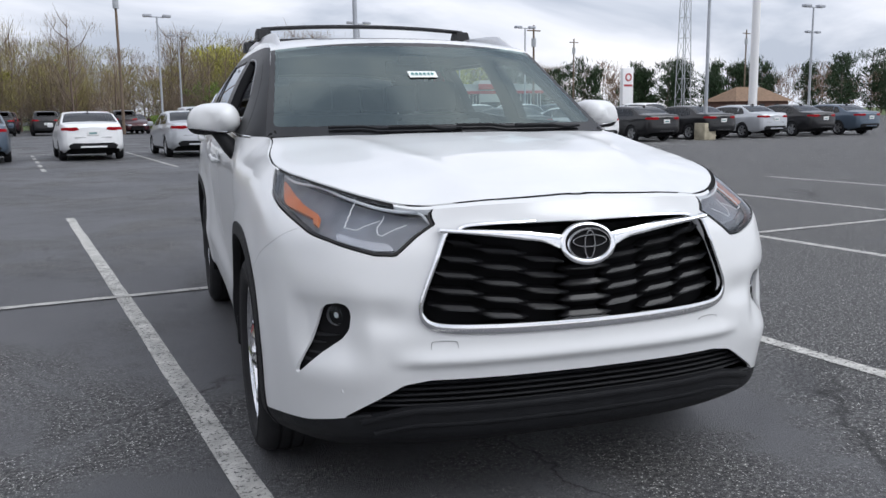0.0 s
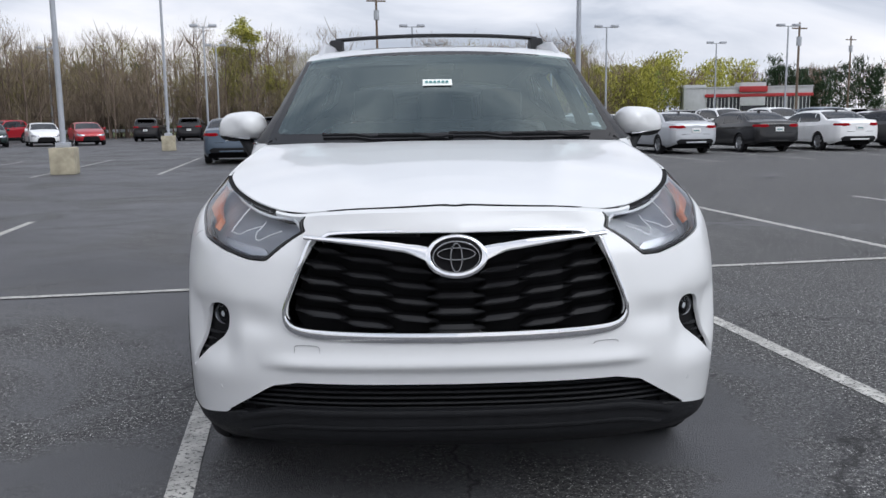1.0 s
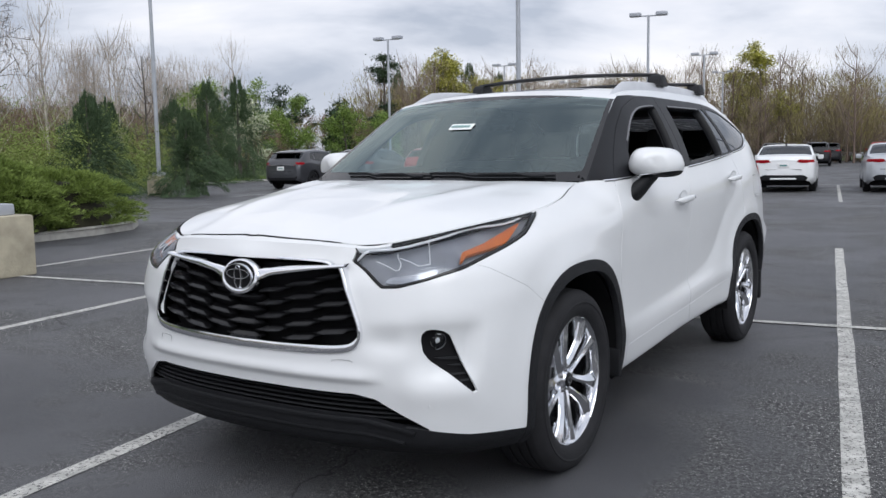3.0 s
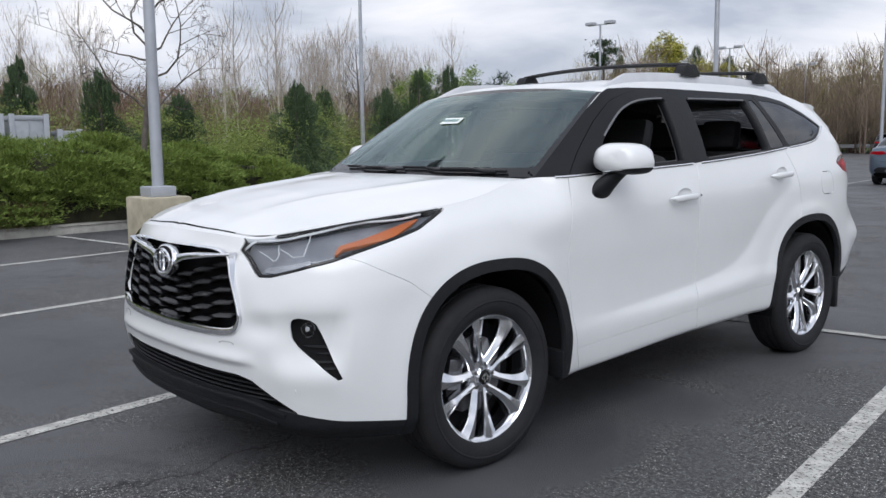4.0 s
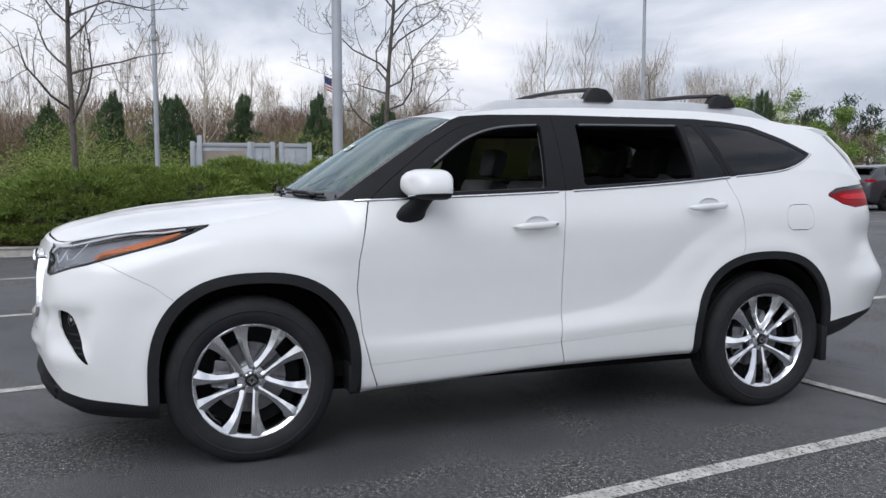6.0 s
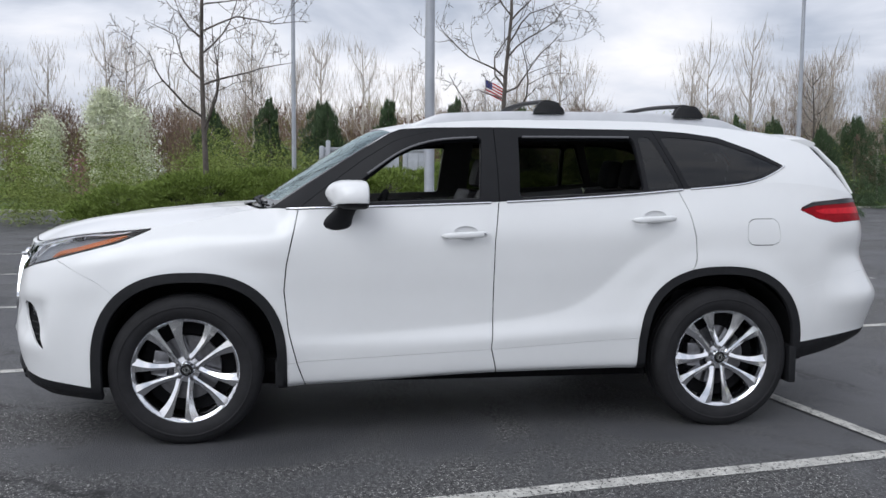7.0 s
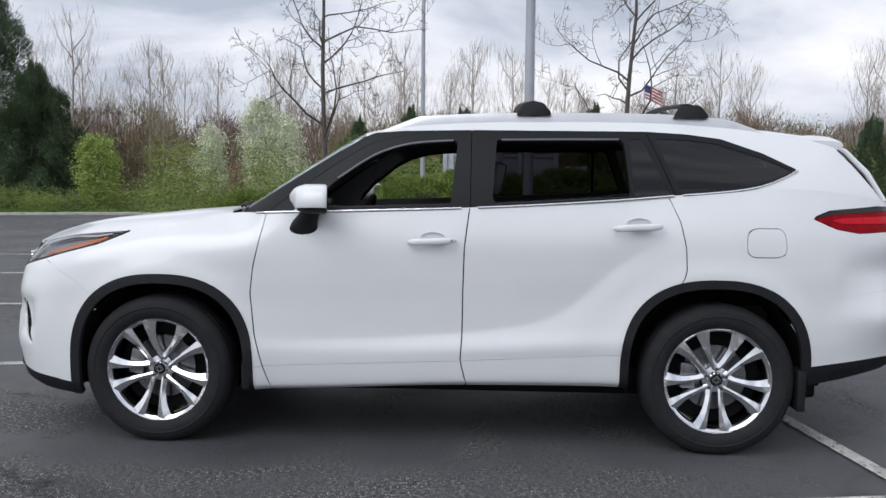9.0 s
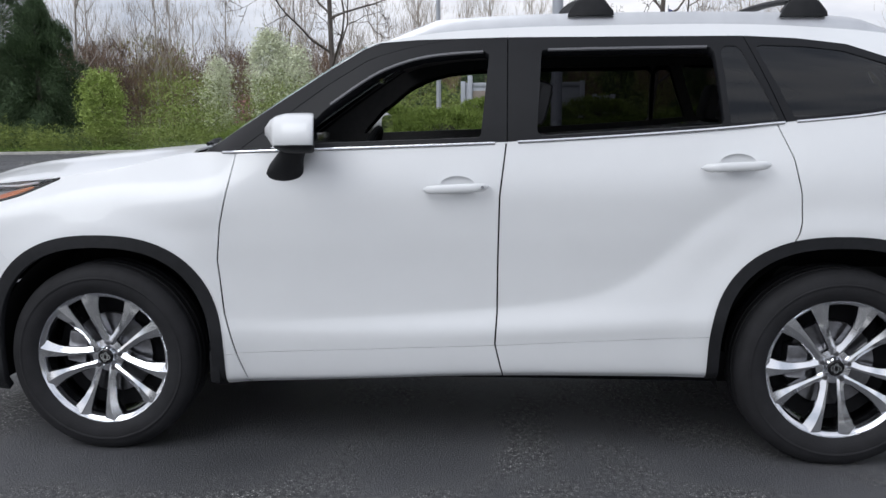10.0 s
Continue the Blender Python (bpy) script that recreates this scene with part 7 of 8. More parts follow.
KINDS = {
    "sedan": dict(L=4.63, W=.89, axles=(1.03, 3.73), wr=.325,
                  top=((0, .98), (.05, 1.055), (.13, 1.085), (.40, 1.10), (.62, 1.115), (.95, 1.265), (1.35, 1.405), (2.1, 1.437), (2.7, 1.39), (3.15, 1.21), (3.62, 1.01), (4.1, .935), (4.42, .83), (4.58, .72), (4.63, .62)),
                  belt=((0, .90), (.2, .99), (.7, 1.0), (1.4, .965), (2.6, .93), (3.55, .90), (4.2, .80), (4.5, .68), (4.63, .56)),
                  wid=((0, .70), (.05, .775), (.16, .83), (.5, .87), (1.1, .89), (3.5, .89), (4.1, .86), (4.4, .79), (4.56, .68), (4.63, .58)),
                  screen=(2.74, 3.58), rear=(.68, 1.30), side=(.95, 3.28), pillars=(1.42, 2.32),
                  tail=((.36, .895), (.40, .965), (.72, .975), (.9, .97), (.9, .90), (.70, .875), (.52, .87)), tail_y=(.30, .965, .885),
                  black=((-1, .30), (-1, .50), (.55, .52), (.66, .46), (.74, .30)), plate=.80),
    "crossover": dict(L=4.39, W=.90, axles=(.90, 3.54), wr=.345,
                      top=((0, .98), (.04, 1.07), (.14, 1.17), (.40, 1.36), (.62, 1.49), (.95, 1.545), (1.6, 1.567), (2.2, 1.53), (2.7, 1.38), (3.28, 1.13), (3.9, 1.04), (4.2, .93), (4.35, .80), (4.39, .68)),
                      belt=((0, .88), (.25, 1.07), (.7, 1.12), (1.2, 1.06), (2.4, .98), (3.2, .96), (4.0, .88), (4.25, .76), (4.39, .62)),
                      wid=((0, .70), (.05, .78), (.2, .84), (.6, .89), (1.1, .90), (3.3, .90), (3.9, .87), (4.2, .79), (4.34, .68), (4.39, .58)),
                      screen=(2.28, 3.22), rear=(.20, .60), side=(.72, 2.95), pillars=(1.10, 1.98),
                      tail=((.50, .965), (.56, 1.04), (.72, 1.05), (.95, 1.06), (.95, .99), (.80, .96), (.66, .93)), tail_y=(.34, 1.06, .97),
                      black=((-1, .20), (-1, .47), (.62, .47), (.80, .62), (.98, .62), (.98, .2)), plate=.83),
    "suv": dict(L=4.60, W=.925, axles=(.94, 3.63), wr=.36,
                top=((0, 1.05), (.04, 1.13), (.12, 1.22), (.30, 1.42), (.48, 1.60), (.8, 1.668), (1.7, 1.69), (2.5, 1.645), (2.9, 1.47), (3.42, 1.17), (4.1, 1.07), (4.42, .97), (4.55, .84), (4.60, .70)),
                belt=((0, .95), (.3, 1.11), (.9, 1.10), (2.4, 1.04), (3.4, 1.02), (4.2, .92), (4.5, .80), (4.6, .64)),
                wid=((0, .76), (.05, .83), (.2, .88), (.6, .915), (1.1, .925), (3.5, .925), (4.1, .90), (4.4, .83), (4.55, .72), (4.60, .62)),
                screen=(2.58, 3.36), rear=(.16, .44), side=(.50, 3.10), pillars=(1.05, 2.05),
                tail=((.44, 1.0), (.46, 1.07), (.74, 1.09), (.98, 1.10), (.98, .99), (.80, .97), (.62, .985)), tail_y=(.34, 1.09, .99),
                black=((-1, .25), (-1, .50), (.62, .50), (.78, .58), (.99, .58), (.99, .25)), plate=.80),
}


def car_wheel(r, dark):
    w = empty("wheel")
    part("tyre", lathe([(r * .66, .085), (r * .74, .105), (r * .90, .105), (r * .985, .085), (r, .05), (r, -.05), (r * .985, -.085), (r * .8, -.105), (r * .66, -.085)], 20), M_rubber, w, "black tyre")
    bm = lathe([(r * .60, -.06), (r * .60, .05), (r * .66, .088), (r * .69, .088), (r * .69, -.06)], 20)
    for k in range(5):
        a = 1.2566 * k + .3
        for da in (-.16, .16):
            vs = []
            for rr, ww, xx in ((.05 * r, .028, .072), (.64 * r, .022, .078)):
                c, s = math.cos(a + da), math.sin(a + da)
                for q, dx in ((-ww, 0), (ww, 0), (ww, -.03), (-ww, -.03)):
                    vs.append(bm.verts.new((xx + dx, rr * c - q * s, rr * s + q * c)))
            bm.faces.new(vs[:4])
            bm.faces.new(vs[4:][::-1])
            for i in range(4):
                bm.faces.new((vs[i], vs[(i + 1) % 4], vs[4 + (i + 1) % 4], vs[4 + i]))
    part("rim", bm, M_alloyd if dark else M_alloy, w, "spoked alloy rim")
    part("wheel_back", lathe([(0, .0), (r * .6, .0), (r * .6, -.03), (0, -.03)], 20), M_dark, w)
    return w


def parked_car(kind, dark_rims=False, headlights=True):
    """One car, rear end at the origin, nose towards +y, on its wheels."""
    K = KINDS[kind]
    L, W, wr = K["L"], K["W"], K["wr"]
    car = empty(kind + "_car" if kind != "crossover" else "crossover_car")
    paint = PAINTS["white"]
    ys = np.unique(np.concatenate([np.linspace(0, .2, 5), np.linspace(.2, L - .25, 36), np.linspace(L - .25, L, 6)]))
    kt, kb, kw = (np.array(K[q]) for q in ("top", "belt", "wid"))
    zt, zs, w = pchip(kt[:, 0], kt[:, 1], ys), pchip(kb[:, 0], kb[:, 1], ys), pchip(kw[:, 0], kw[:, 1], ys)
    zt = np.maximum(zt, zs + .02)
    zb = np.interp(ys, [0, .25, .6, L - .5, L - .1, L], [.36, .27, .22, .20, .24, .30])
    cab = zt - zs
    wt = np.maximum(w * .55, w * .93 - .34 * np.maximum(0, cab - .08))
    row = [np.stack([w * .88, zb], 1), np.stack([w * .985, zb + .10], 1), np.stack([w, zb * .45 + zs * .55], 1), np.stack([w * .99, zs - .10], 1), np.stack([w * .945, zs], 1),
           np.stack([wt, zt - np.minimum(.055, cab * .4)], 1), np.stack([wt * .72, zt - .012], 1), np.stack([wt * 0, zt], 1)]
    row = np.stack(row, 1)
    vv = np.concatenate([np.linspace(0, 3, 7), np.linspace(3.33, 7, 12)])
    G = np.zeros((len(ys), len(vv), 3))
    for i in range(len(ys)):
        G[i, :, 0] = np.where(vv < 4, catmull(range(8), row[i, :, 0], vv), pchip(range(8), row[i, :, 0], vv))
        G[i, :, 2] = pchip(range(8), row[i, :, 1], vv)
    G[..., 1] = ys[:, None]
    # waist crease over the doors, arch flares
    zc = G[..., 2]
    G[..., 0] -= .016 * np.exp(-((zc - .56) / .10) ** 2) * np.clip((G[..., 0] - .6) / .2, 0, 1) * np.clip((ys - .9) / .3, 0, 1)[:, None] * np.clip((L - 1.0 - ys) / .3, 0, 1)[:, None]
    for yc in K["axles"]:
        rr = np.hypot(G[..., 1] - yc, np.maximum(zc - wr, 0))
        G[..., 0] += .020 * np.exp(-np.maximum(rr - wr - .05, 0) ** 2 / .006) * np.clip((G[..., 0] - .6) / .2, 0, 1) * (zc < zs[:, None] + .1)
    A = np.broadcast_to(vv[None], G.shape[:2]).copy()
    S = Sheet.grid(G, A)
    if S.N[len(vv) * 20 + 4][0] < 0:
        S = Sheet.grid(G, A, flip=True)
    # end faces, a little bowed
    caps = []
    for e2, sg in ((0, -1), (-1, 1)):
        E = G[e2]
        q = np.linspace(0, 1, 10)
        C = np.zeros((len(vv), 10, 3))
        C[..., 0] = E[:, 0:1] * (1 - q[None])
        C[..., 1] = E[:, 1:2] + sg * (.07 * (1 - (1 - q[None]) ** 2) * np.ones((len(vv), 1)) + .03 * np.exp(-((E[:, 2:3] - .55) / .16) ** 2) * np.minimum(1, q[None] * 5))
        C[..., 2] = E[:, 2:3]
        c = Sheet.grid(C, np.broadcast_to(vv[:, None], C.shape[:2]).copy())
        if c.N[100][1] * sg < 0:
            c = Sheet.grid(C, np.broadcast_to(vv[:, None], C.shape[:2]).copy(), flip=True)
        caps.append(c)
    # wheel openings
    for yc in K["axles"]:
        _, S = S.cut(lambda s: np.where(s.P[:, 0] > .45, np.hypot(s.P[:, 1] - yc, np.maximum(s.P[:, 2] - wr, 0)) - wr - .045, 1.0))
    # glass
    a, b = K["screen"]
    scr, S = S.cut(lambda s: np.maximum(np.maximum(a - s.P[:, 1] + .10 * (1 - np.clip((s.A - 5) / 2, 0, 1)), s.P[:, 1] - b), 5.30 - s.A))
    a2, b2 = K["rear"]
    rear, S = S.cut(lambda s: np.maximum(np.maximum(a2 - s.P[:, 1], s.P[:, 1] - b2), (5.30 - s.A) * .4))
    c2, d2 = K["side"]
    win, S = S.cut(lambda s: np.maximum(np.maximum(c2 - s.P[:, 1] + .25 * (s.A - 4.1), s.P[:, 1] - d2 + 0 * s.A), np.maximum(4.14 - s.A, s.A - 4.88) * .4))
    for yp in K["pillars"]:
        strip, win = win.cut(lambda s: np.abs(s.P[:, 1] - yp + .12 * (s.A - 4.5)) - .03)
        S = joined(S, strip)
    panes = []
    rest = win
    for yp in sorted(K["pillars"]):
        one, rest = rest.cut(lambda s: s.P[:, 1] - yp + .12 * (s.A - 4.5))
        panes.append(one)
    panes.append(rest)
    for p in panes:
        if p.F:
            p.moved(-.008).object("side_window", M_carglass, car, .004, "dark tinted glass")
            p.mirrored().moved(-.008).object("side_window", M_carglass, car, .004, "dark tinted glass")
    scr.both().moved(-.005).object("windscreen", M_carglass, car, .004, "dark glass")
    rear.both().moved(-.005).object("rear_window", M_carglass, car, .004, "dark glass")
    # lamps and dark lower bumper at the rear
    f = inside(K["tail"])
    ye, z1, z0 = K["tail_y"]
    lampc, back = caps[0].cut(lambda s: f(s.P[:, 0], s.P[:, 2]))
    lamps, S = S.cut(lambda s: np.where(s.P[:, 0] > .4, np.maximum(s.P[:, 1] - ye + .8 * np.abs(s.P[:, 2] - (z0 + z1) / 2), np.maximum(z0 - s.P[:, 2], s.P[:, 2] - z1)), 1.0))
    lamp = joined(lampc, lamps).moved(.008)
    lamp.object("tail_light", M_red, car, .03, "red lens")
    lamp.mirrored().object("tail_light", M_red, car, .03, "red lens")
    g = inside(K["black"])
    low, back = back.cut(lambda s: g(s.P[:, 0], s.P[:, 2]))
    low.both().object("lower_bumper", M_clad, car, .02, "black plastic lower bumper")
    if kind == "sedan":
        part("bumper_bar", box(-.36, -.118, .385, .36, -.09, .435, .012), paint, car)
    # sills
    hs = .36 if kind == "sedan" else .42
    sill, S = S.cut(lambda s: np.where((s.P[:, 1] > .5), s.P[:, 2] - hs + .0, 1.0) if kind != "sedan" else np.where(s.P[:, 1] > .5, s.P[:, 2] - .30, 1.0))
    mid_sill, end_sill = sill.cut(lambda s: s.P[:, 1] - K["axles"][1])
    for q in (mid_sill, mid_sill.mirrored()):
        q.object("sill", M_clad, car, .02, "black plastic sill")
    if end_sill.F:
        end_sill.both().object("chin", M_clad, car, .02, "black plastic chin")
    # nose
    head = inside(((.30, .66), (.62, .76), (.62, .60), (.34, .60))) if kind == "sedan" else inside(((.30, .74), (.62, .84), (.62, .68), (.34, .66)))
    grl = inside(((-1, .25), (-1, .56), (.42, .56), (.52, .25))) if kind == "sedan" else inside(((-1, .28), (-1, .62), (.40, .62), (.50, .28)))
    hc, nose = caps[1].cut(lambda s: head(s.P[:, 0], s.P[:, 2]))
    zl = .62 if kind == "sedan" else .70
    hsd, S = S.cut(lambda s: np.where((s.P[:, 1] > L - .36) & (s.P[:, 0] > .3), np.maximum(np.abs(s.P[:, 2] - zl - .25 * (L - s.P[:, 1])) - .055, L - .34 - s.P[:, 1]), 1.0))
    hl = joined(hc, hsd).moved(.006)
    if hl.F:
        hl.object("headlight", M_lampgrey, car, .02, "silver headlight")
        hl.mirrored().object("headlight", M_lampgrey, car, .02, "silver headlight")
    gr, nose = nose.cut(lambda s: grl(s.P[:, 0], s.P[:, 2]))
    gr.both().object("grille", M_black, car, .02, "black grille")
    joined(S, back, nose).both().object("body", paint, car, .03)
    # plate, badges, lines of the boot
    pz = K["plate"]
    part("number_plate", box(-.155, -.094, pz - .075, .155, -.075, pz + .075, .006), M_plate, car, "white plate without readable letters")
    part("plate_bar", box(-.10, -.096, pz - .02, .10, -.0945, pz + .02), M_ink, car)
    part("tailgate_seam", box(-.50, -.080, pz - .125, .50, -.06, pz - .117), M_dark, car)
    # underside, cabin floor and seats
    part("underbody", box(-W * .8, .35, .19, W * .8, L - .35, .42, .05), M_dark, car, "black underside")
    for s2 in (-1, 1):
        for yy in (1.55, 2.35) if kind == "sedan" else (1.2, 2.1):
            bm = bmesh.new()
            bm_box(bm, s2 * .38 - .24, yy - .06, .45, s2 * .38 + .24, yy + .08, 1.02, .05)
            bm_box(bm, s2 * .38 - .13, yy - .05, 1.0, s2 * .38 + .13, yy + .05, 1.19, .04)
            bm_box(bm, s2 * .38 - .25, yy + .0, .40, s2 * .38 + .25, yy + .5, .58, .05)
            part("seat", bm, M_seat, car)
        part("door_mirror", box(s2 * (W + .08) - .085, K["screen"][1] - .42, 1.0 - .05 * (kind == "sedan"), s2 * (W + .08) + .085, K["screen"][1] - .30, 1.14 - .05 * (kind == "sedan"), .035), paint, car)
        for yy in K["pillars"]:
            part("door_handle", box(s2 * (W - .01) - .02, yy + .06, .86, s2 * (W - .01) + .02, yy + .25, .885, .008), paint, car)
    part("aerial", box(-.02, K["pillars"][0] - .16, pchip(kt[:, 0], kt[:, 1], K["pillars"][0]) - .02, .02, K["pillars"][0] + .02, pchip(kt[:, 0], kt[:, 1], K["pillars"][0]) + .045, .015), M_black, car)
    if kind != "sedan":
        zz = float(pchip(kt[:, 0], kt[:, 1], .55))
        part("spoiler", box(-.56, .22, zz - .06, .56, .60, zz - .015, .018), M_black, car, "black roof spoiler")
        for yc in K["axles"]:
            for s2 in (1, -1):
                bm = bmesh.new()
                prev = None
                for k in range(15):
                    a3 = math.pi * (k / 14 * 1.2 - .1)
                    c, s = math.cos(a3), math.sin(a3)
                    r0, r1 = wr + .03, wr + .085
                    z5 = lambda r: wr + r * s if s > 0 else wr + r * s
                    cur = [bm.verts.new((s2 * (W + .018), yc + r0 * c, z5(r0))), bm.verts.new((s2 * (W + .018), yc + r1 * c, z5(r1))), bm.verts.new((s2 * (W - .05), yc + r1 * c, z5(r1))), bm.verts.new((s2 * (W - .08), yc + r0 * c, z5(r0)))]
                    if prev:
                        for i in range(4):
                            bm.faces.new((prev[i], prev[(i + 1) % 4], cur[(i + 1) % 4], cur[i]))
                    prev = cur
                part("wheel_arch_trim", bm, M_clad, car, "black plastic arch trim")
    w0 = car_wheel(wr, dark_rims)
    w0.parent = car
    ya, yb = K["axles"]
    w0.matrix_basis = pose(W - .10, ya, wr)
    for x, y, r in ((W - .10, yb, 0), (-W + .10, ya, 180), (-W + .10, yb, 180)):
        copy_thing(w0, pose(x, y, wr, 17 * r / 60 + 9, 0, r))
    return car


def painted(car, colour, label, group, dark_plate=False):
    for o in car.children:
        if o.material_slots and o.material_slots[0].material and o.material_slots[0].material.name.endswith("_car_paint"):
            o.material_slots[0].link = "OBJECT"
            o.material_slots[0].material = PAINTS[colour]
    named(car, label, "car", group)
    return car


LDIR = math.degrees(math.atan2(.150, 1))
ROW = Vector((.989, .148, 0))
BASE = {k: parked_car(k, k == "crossover") for k in KINDS}
USED = set()
WORDS = {"white": "white", "silver": "silver", "black": "black", "graphite": "dark grey", "slate_blue": "slate blue", "red": "bright red", "maroon": "dark maroon", "dark_green": "dark green", "blue": "deep blue", "beige": "beige"}


def park(kind, colour, x, y, rot=0.0, group="cars of the dealer lot", where="parked on the asphalt"):
    """rot 0: rear end at (x, y), nose along the stall lines."""
    m = pose(x, y, 0, 0, 0, LDIR + rot)
    if kind in USED:
        c = copy_thing(BASE[kind], m)
    else:
        USED.add(kind)
        c = BASE[kind]
        c.matrix_basis = m
    return painted(c, colour, "%s %s %s" % (WORDS[colour], {"sedan": "four-door sedan", "crossover": "small crossover", "suv": "tall family suv"}[kind], where), group)


A0 = Vector((.05, 24.2, 0))
for k, c in ((-2, "slate_blue"), (-1, "white"), (0, "silver"), (1, "silver"), (2, "silver"), (3, "silver"), (4, "black"), (5, "white"), (6, "black"), (7, "black"), (8, "silver"), (9, "black"), (10, "slate_blue")):
    p = A0 + ROW * 3.05 * k
    park("sedan", c, p.x, p.y, 0, "row of sedans", "in the front row of the lot")
park("crossover", "white", 27.5, 21.5, -75, "crossovers", "standing across the lane")
for c, x, y in (("graphite", -21.3, 21.9), ("graphite", -18.3, 22.4), ("red", -15.25, 22.8)):
    park("crossover", c, x, y, 0, "crossovers", "beside the lamp post")
for c, x, y in (("black", -20, 59.4), ("black", -17, 59.8), ("maroon", -14, 60.2), ("black", -11, 60.6), ("black", -8.2, 61), ("maroon", -12, 70), ("red", -5.5, 74), ("black", -9, 71.5), ("black", -3.2, 62)):
    park("suv", c, x, y, 0, "far row of suvs", "in the far row of the lot")
for c, x, y in (("red", -22.5, 54), ("white", -24.8, 53), ("dark_green", -27.3, 51.5)):
    park("sedan", c, x, y, 200, "far sedans", "facing the lane")
park("suv", "red", -30, 62, 160, "far row of suvs", "at the far edge of the lot")
# rows of assorted cars behind the nearest one
rngc = random.Random(12)
for r, (d, k0, k1) in enumerate(((17.5, 1, 13), (25, 2, 15), (41, 1, 17))):
    for k in range(k0, k1):
        p = A0 + ROW * 3.05 * k + Vector((-.15, 1, 0)) * d
        if rngc.random() < .12 or (abs(p.x - 13.4) < 2 and abs(p.y - 60) < 4):
            continue
        park(rngc.choice(("sedan", "suv", "suv", "sedan")), rngc.choice(("white", "white", "silver", "silver", "black", "graphite", "slate_blue", "graphite", "maroon", "beige")), p.x, p.y, 180 if r % 2 == 0 else 0, "far rows of cars", "in the rows behind")


# ---------------------------------------------------------------- buildings, sign and masts beyond the cars
M_panel = mat("pale_grey_panels", (.50, .51, .53), .45, vary=.08, scale=1.5)
M_redband = mat("red_band", (.42, .03, .035), .45, vary=.1)
M_shop = glass_mat("showroom_glass", (.16, .18, .19), 1.6)
M_roof = mat("brown_shingles", (.20, .13, .085), .9, vary=.3, scale=3)
M_brickw = mat("brown_brick", (.16, .09, .07), .9, vary=.3, scale=6)
M_signw = mat("white_sign", (.78, .78, .79), .4, vary=.04)
deal = empty("showroom_building", pose(33, 106, 0, 0, 0, -12))
deal.scale = (.64, .66, .95)
named(deal, "low grey showroom with a red band and tall windows", "building")
for x0, x1, z1 in ((0, 4.2, 5.4), (4.2, 10.6, 5.0), (10.6, 15.4, 5.6), (15.4, 24, 5.0)):
    part("wall", box(x0, .35, 3.9 if x0 != 0 else 0, x1, 9, z1, .05), M_panel, deal, "pale grey metal panels")
part("back_wall", box(0, 4, 0, 24, 9, 4.6), M_panel, deal)
part("red_band", box(4.0, .12, 3.75, 24.1, .5, 4.15, .03), M_redband, deal, "red band over the windows")
part("entrance_arch", box(10.4, -.25, 4.35, 15.6, .3, 5.1, .08), M_redband, deal, "red entrance arch")
part("roof", box(-.1, .2, 4.95, 24.1, 9.1, 5.1), M_panel, deal)
for i in range(9):
    if 3 <= i <= 4:
        continue
    x0 = 4.3 + i * 2.15
    wd2 = empty("window", None)
    wd2.parent = deal
    part("pane", box(x0 + .08, .42, .35, x0 + 2.0, .46, 3.7), M_shop, wd2, "dark showroom glass")
    for q in (0, .66, 1.32, 1.98):
        part("mullion", box(x0 + q, .36, .2, x0 + q + .08, .48, 3.8), M_signw, wd2)
dr = empty("entrance", None)
dr.parent = deal
part("pane", box(10.9, .30, .05, 15.1, .34, 2.6), M_shop, dr, "glass entrance doors")
part("fascia", box(10.7, .2, 2.6, 15.3, .5, 4.3, .03), M_panel, dr)
pyl = empty("sign_pylon", pose(36.5, 61.5, 0, 0, 0, 8))
named(pyl, "white sign pylon with a plain red emblem", "sign")
part("slab", box(-.55, -.2, 0, .55, .2, 4.7, .06), M_signw, pyl, "white slab")
bm = lathe([(.22, -.01), (.33, -.01), (.33, .02), (.22, .02), (.22, -.01)], 28)
bmesh.ops.rotate(bm, matrix=Matrix.Rotation(radians(-90), 3, "Z"), verts=bm.verts)
bmesh.ops.translate(bm, vec=(0, -.22, 3.95), verts=bm.verts)
part("emblem", bm, M_redband, pyl, "plain red ring")
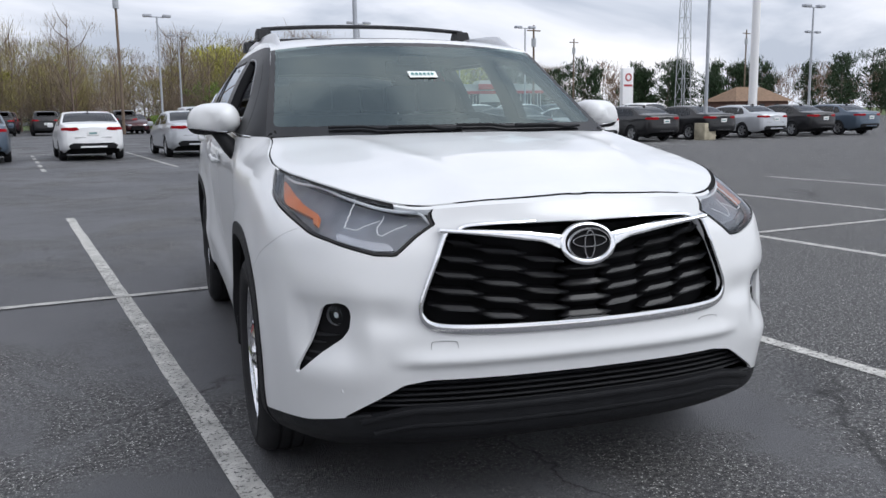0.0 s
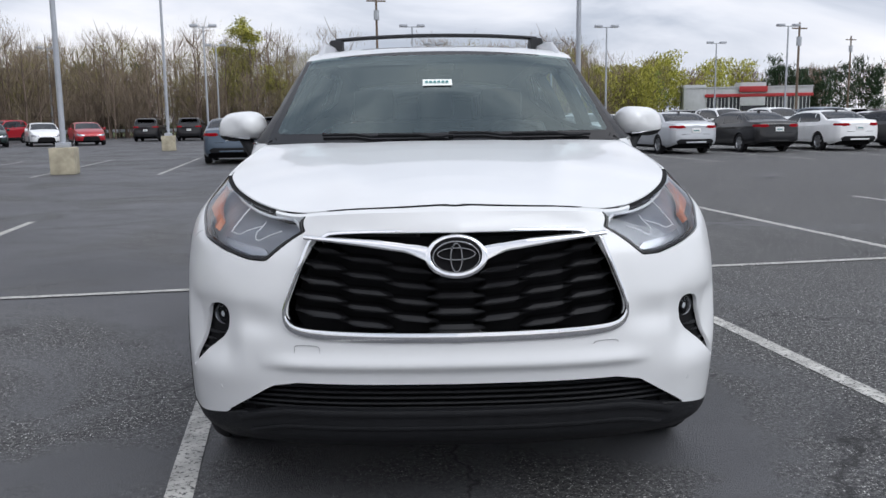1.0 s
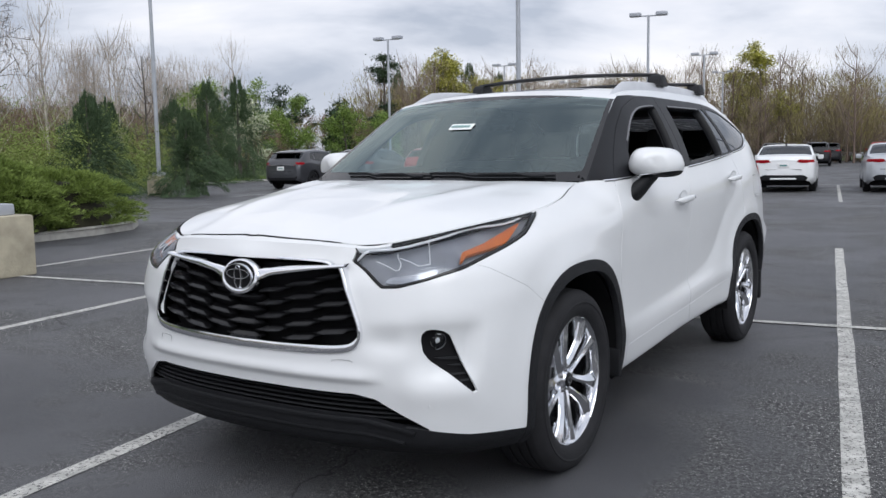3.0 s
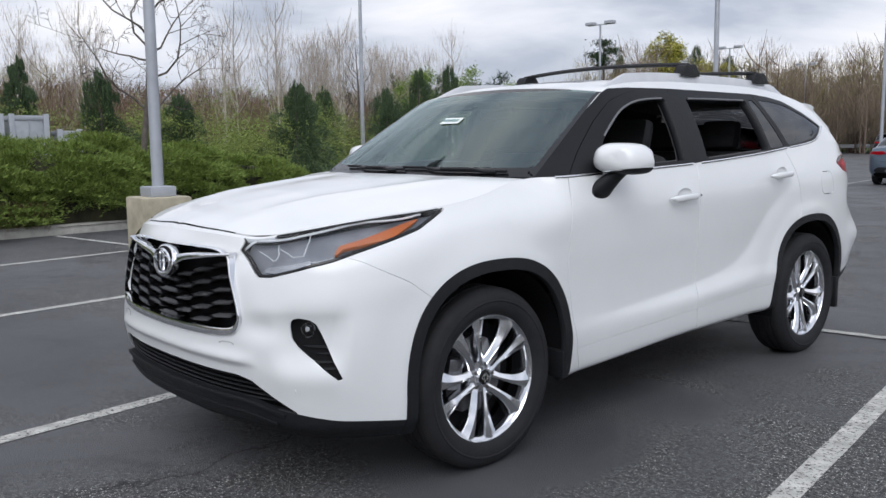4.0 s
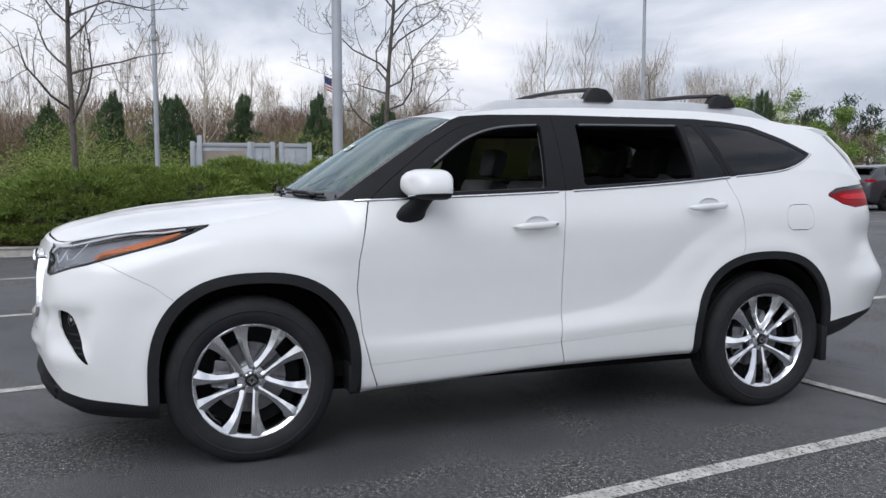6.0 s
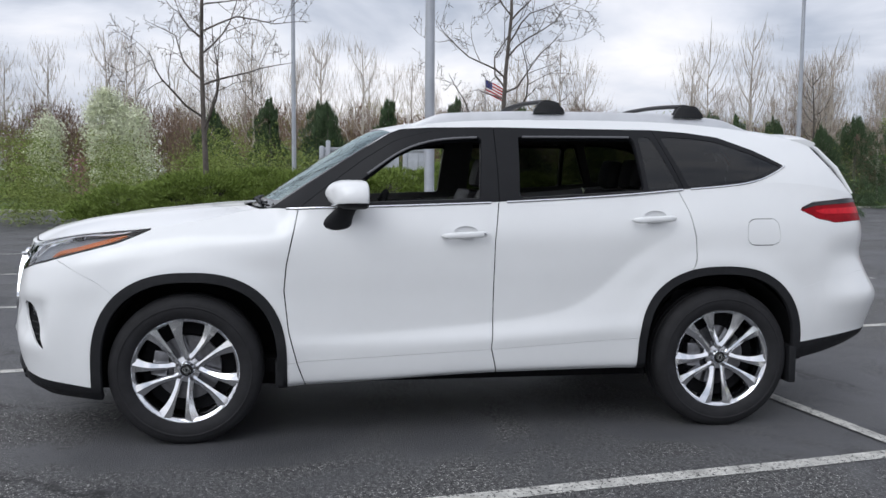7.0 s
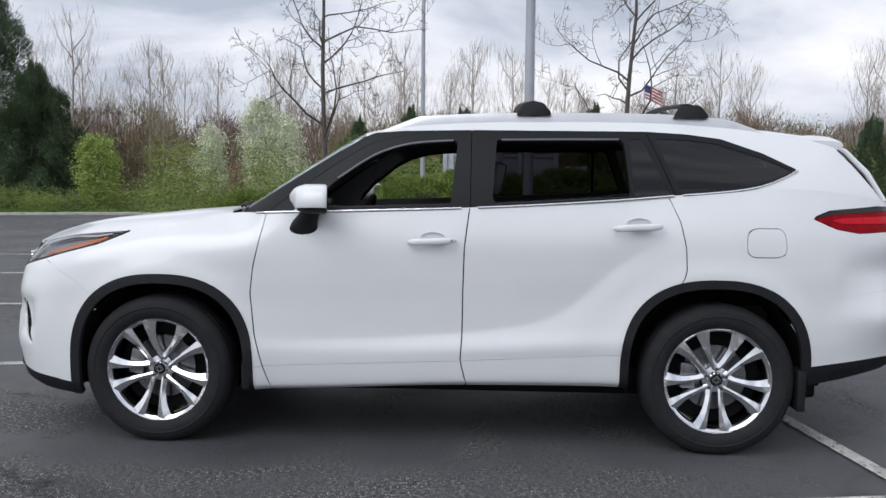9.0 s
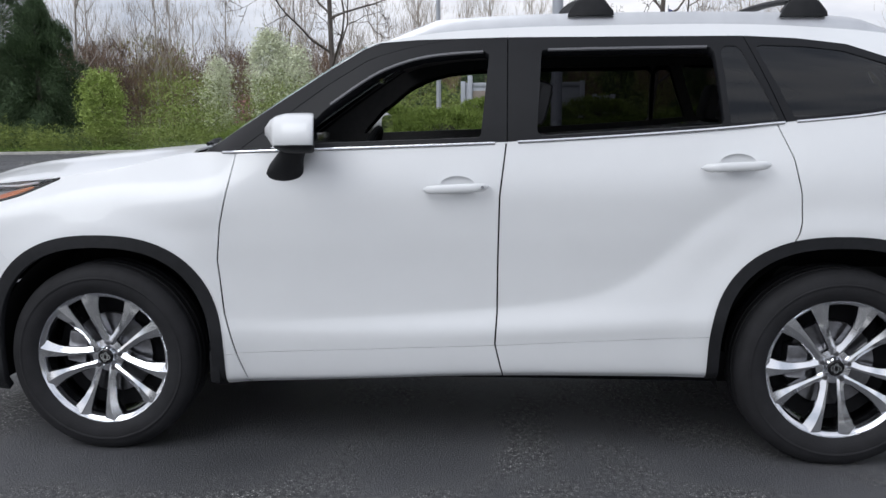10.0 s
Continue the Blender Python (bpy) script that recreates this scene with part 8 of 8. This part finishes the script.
part("name_bar", box(-.42, -.225, 3.2, .42, -.2, 3.36), M_redband, pyl, "plain red bar")
mono = empty("white_mast", pose(54, 67.7, 0))
named(mono, "tall thick white mast", "mast")
part("shaft", tube([(0, 0, 0), (0, 0, 12), (0, 0, 24)], [.42, .38, .34], 20), M_signw, mono)
part("foot", lathe([(.0, .3), (.9, .3), (.95, 0)], 20, "z"), M_conc, mono)
lat = empty("lattice_tower", pose(65, 96, 0, 0, 0, 20))
named(lat, "pale steel lattice tower", "tower")
tw = lambda z: .75 - .018 * z
for a, b in ((1, 1), (1, -1), (-1, -1), (-1, 1)):
    part("leg", tube([(a * tw(0), b * tw(0), 0), (a * tw(26), b * tw(26), 26)], .06, 6), M_galv, lat)
for k in range(10):
    z0, z1 = k * 2.6, k * 2.6 + 2.6
    for i, (a, b) in enumerate(((1, 1), (1, -1), (-1, -1), (-1, 1))):
        c, d = ((1, 1), (1, -1), (-1, -1), (-1, 1))[(i + 1) % 4]
        part("brace", tube([(a * tw(z0), b * tw(z0), z0), (c * tw(z1), d * tw(z1), z1)], .03, 5), M_galv, lat)
        part("crossbar", tube([(a * tw(z1), b * tw(z1), z1), (c * tw(z1), d * tw(z1), z1)], .028, 5), M_galv, lat)
hut = empty("brown_house", pose(66, 84, 0, 0, 0, 8))
hut.scale = (.75, .75, .8)
named(hut, "low brick house with a brown hipped roof", "house")
part("wall", box(-5.5, -3, 0, 5.5, 3, 2.7), M_brickw, hut, "brown brick wall")
bm = bmesh.new()
q = [bm.verts.new(v) for v in ((-6.2, -3.7, 2.6), (6.2, -3.7, 2.6), (6.2, 3.7, 2.6), (-6.2, 3.7, 2.6), (-2.6, 0, 4.7), (2.6, 0, 4.7))]
for f in ((0, 1, 5, 4), (2, 3, 4, 5), (1, 2, 5), (3, 0, 4), (3, 2, 1, 0)):
    bm.faces.new([q[i] for i in f])
part("roof", bm, M_roof, hut, "brown shingled roof", 5)
for x in (-3.6, -.6, 2.6):
    part("window", box(x, -3.03, 1.0, x + 1.1, -2.97, 2.2), M_shop, hut, "dark window")
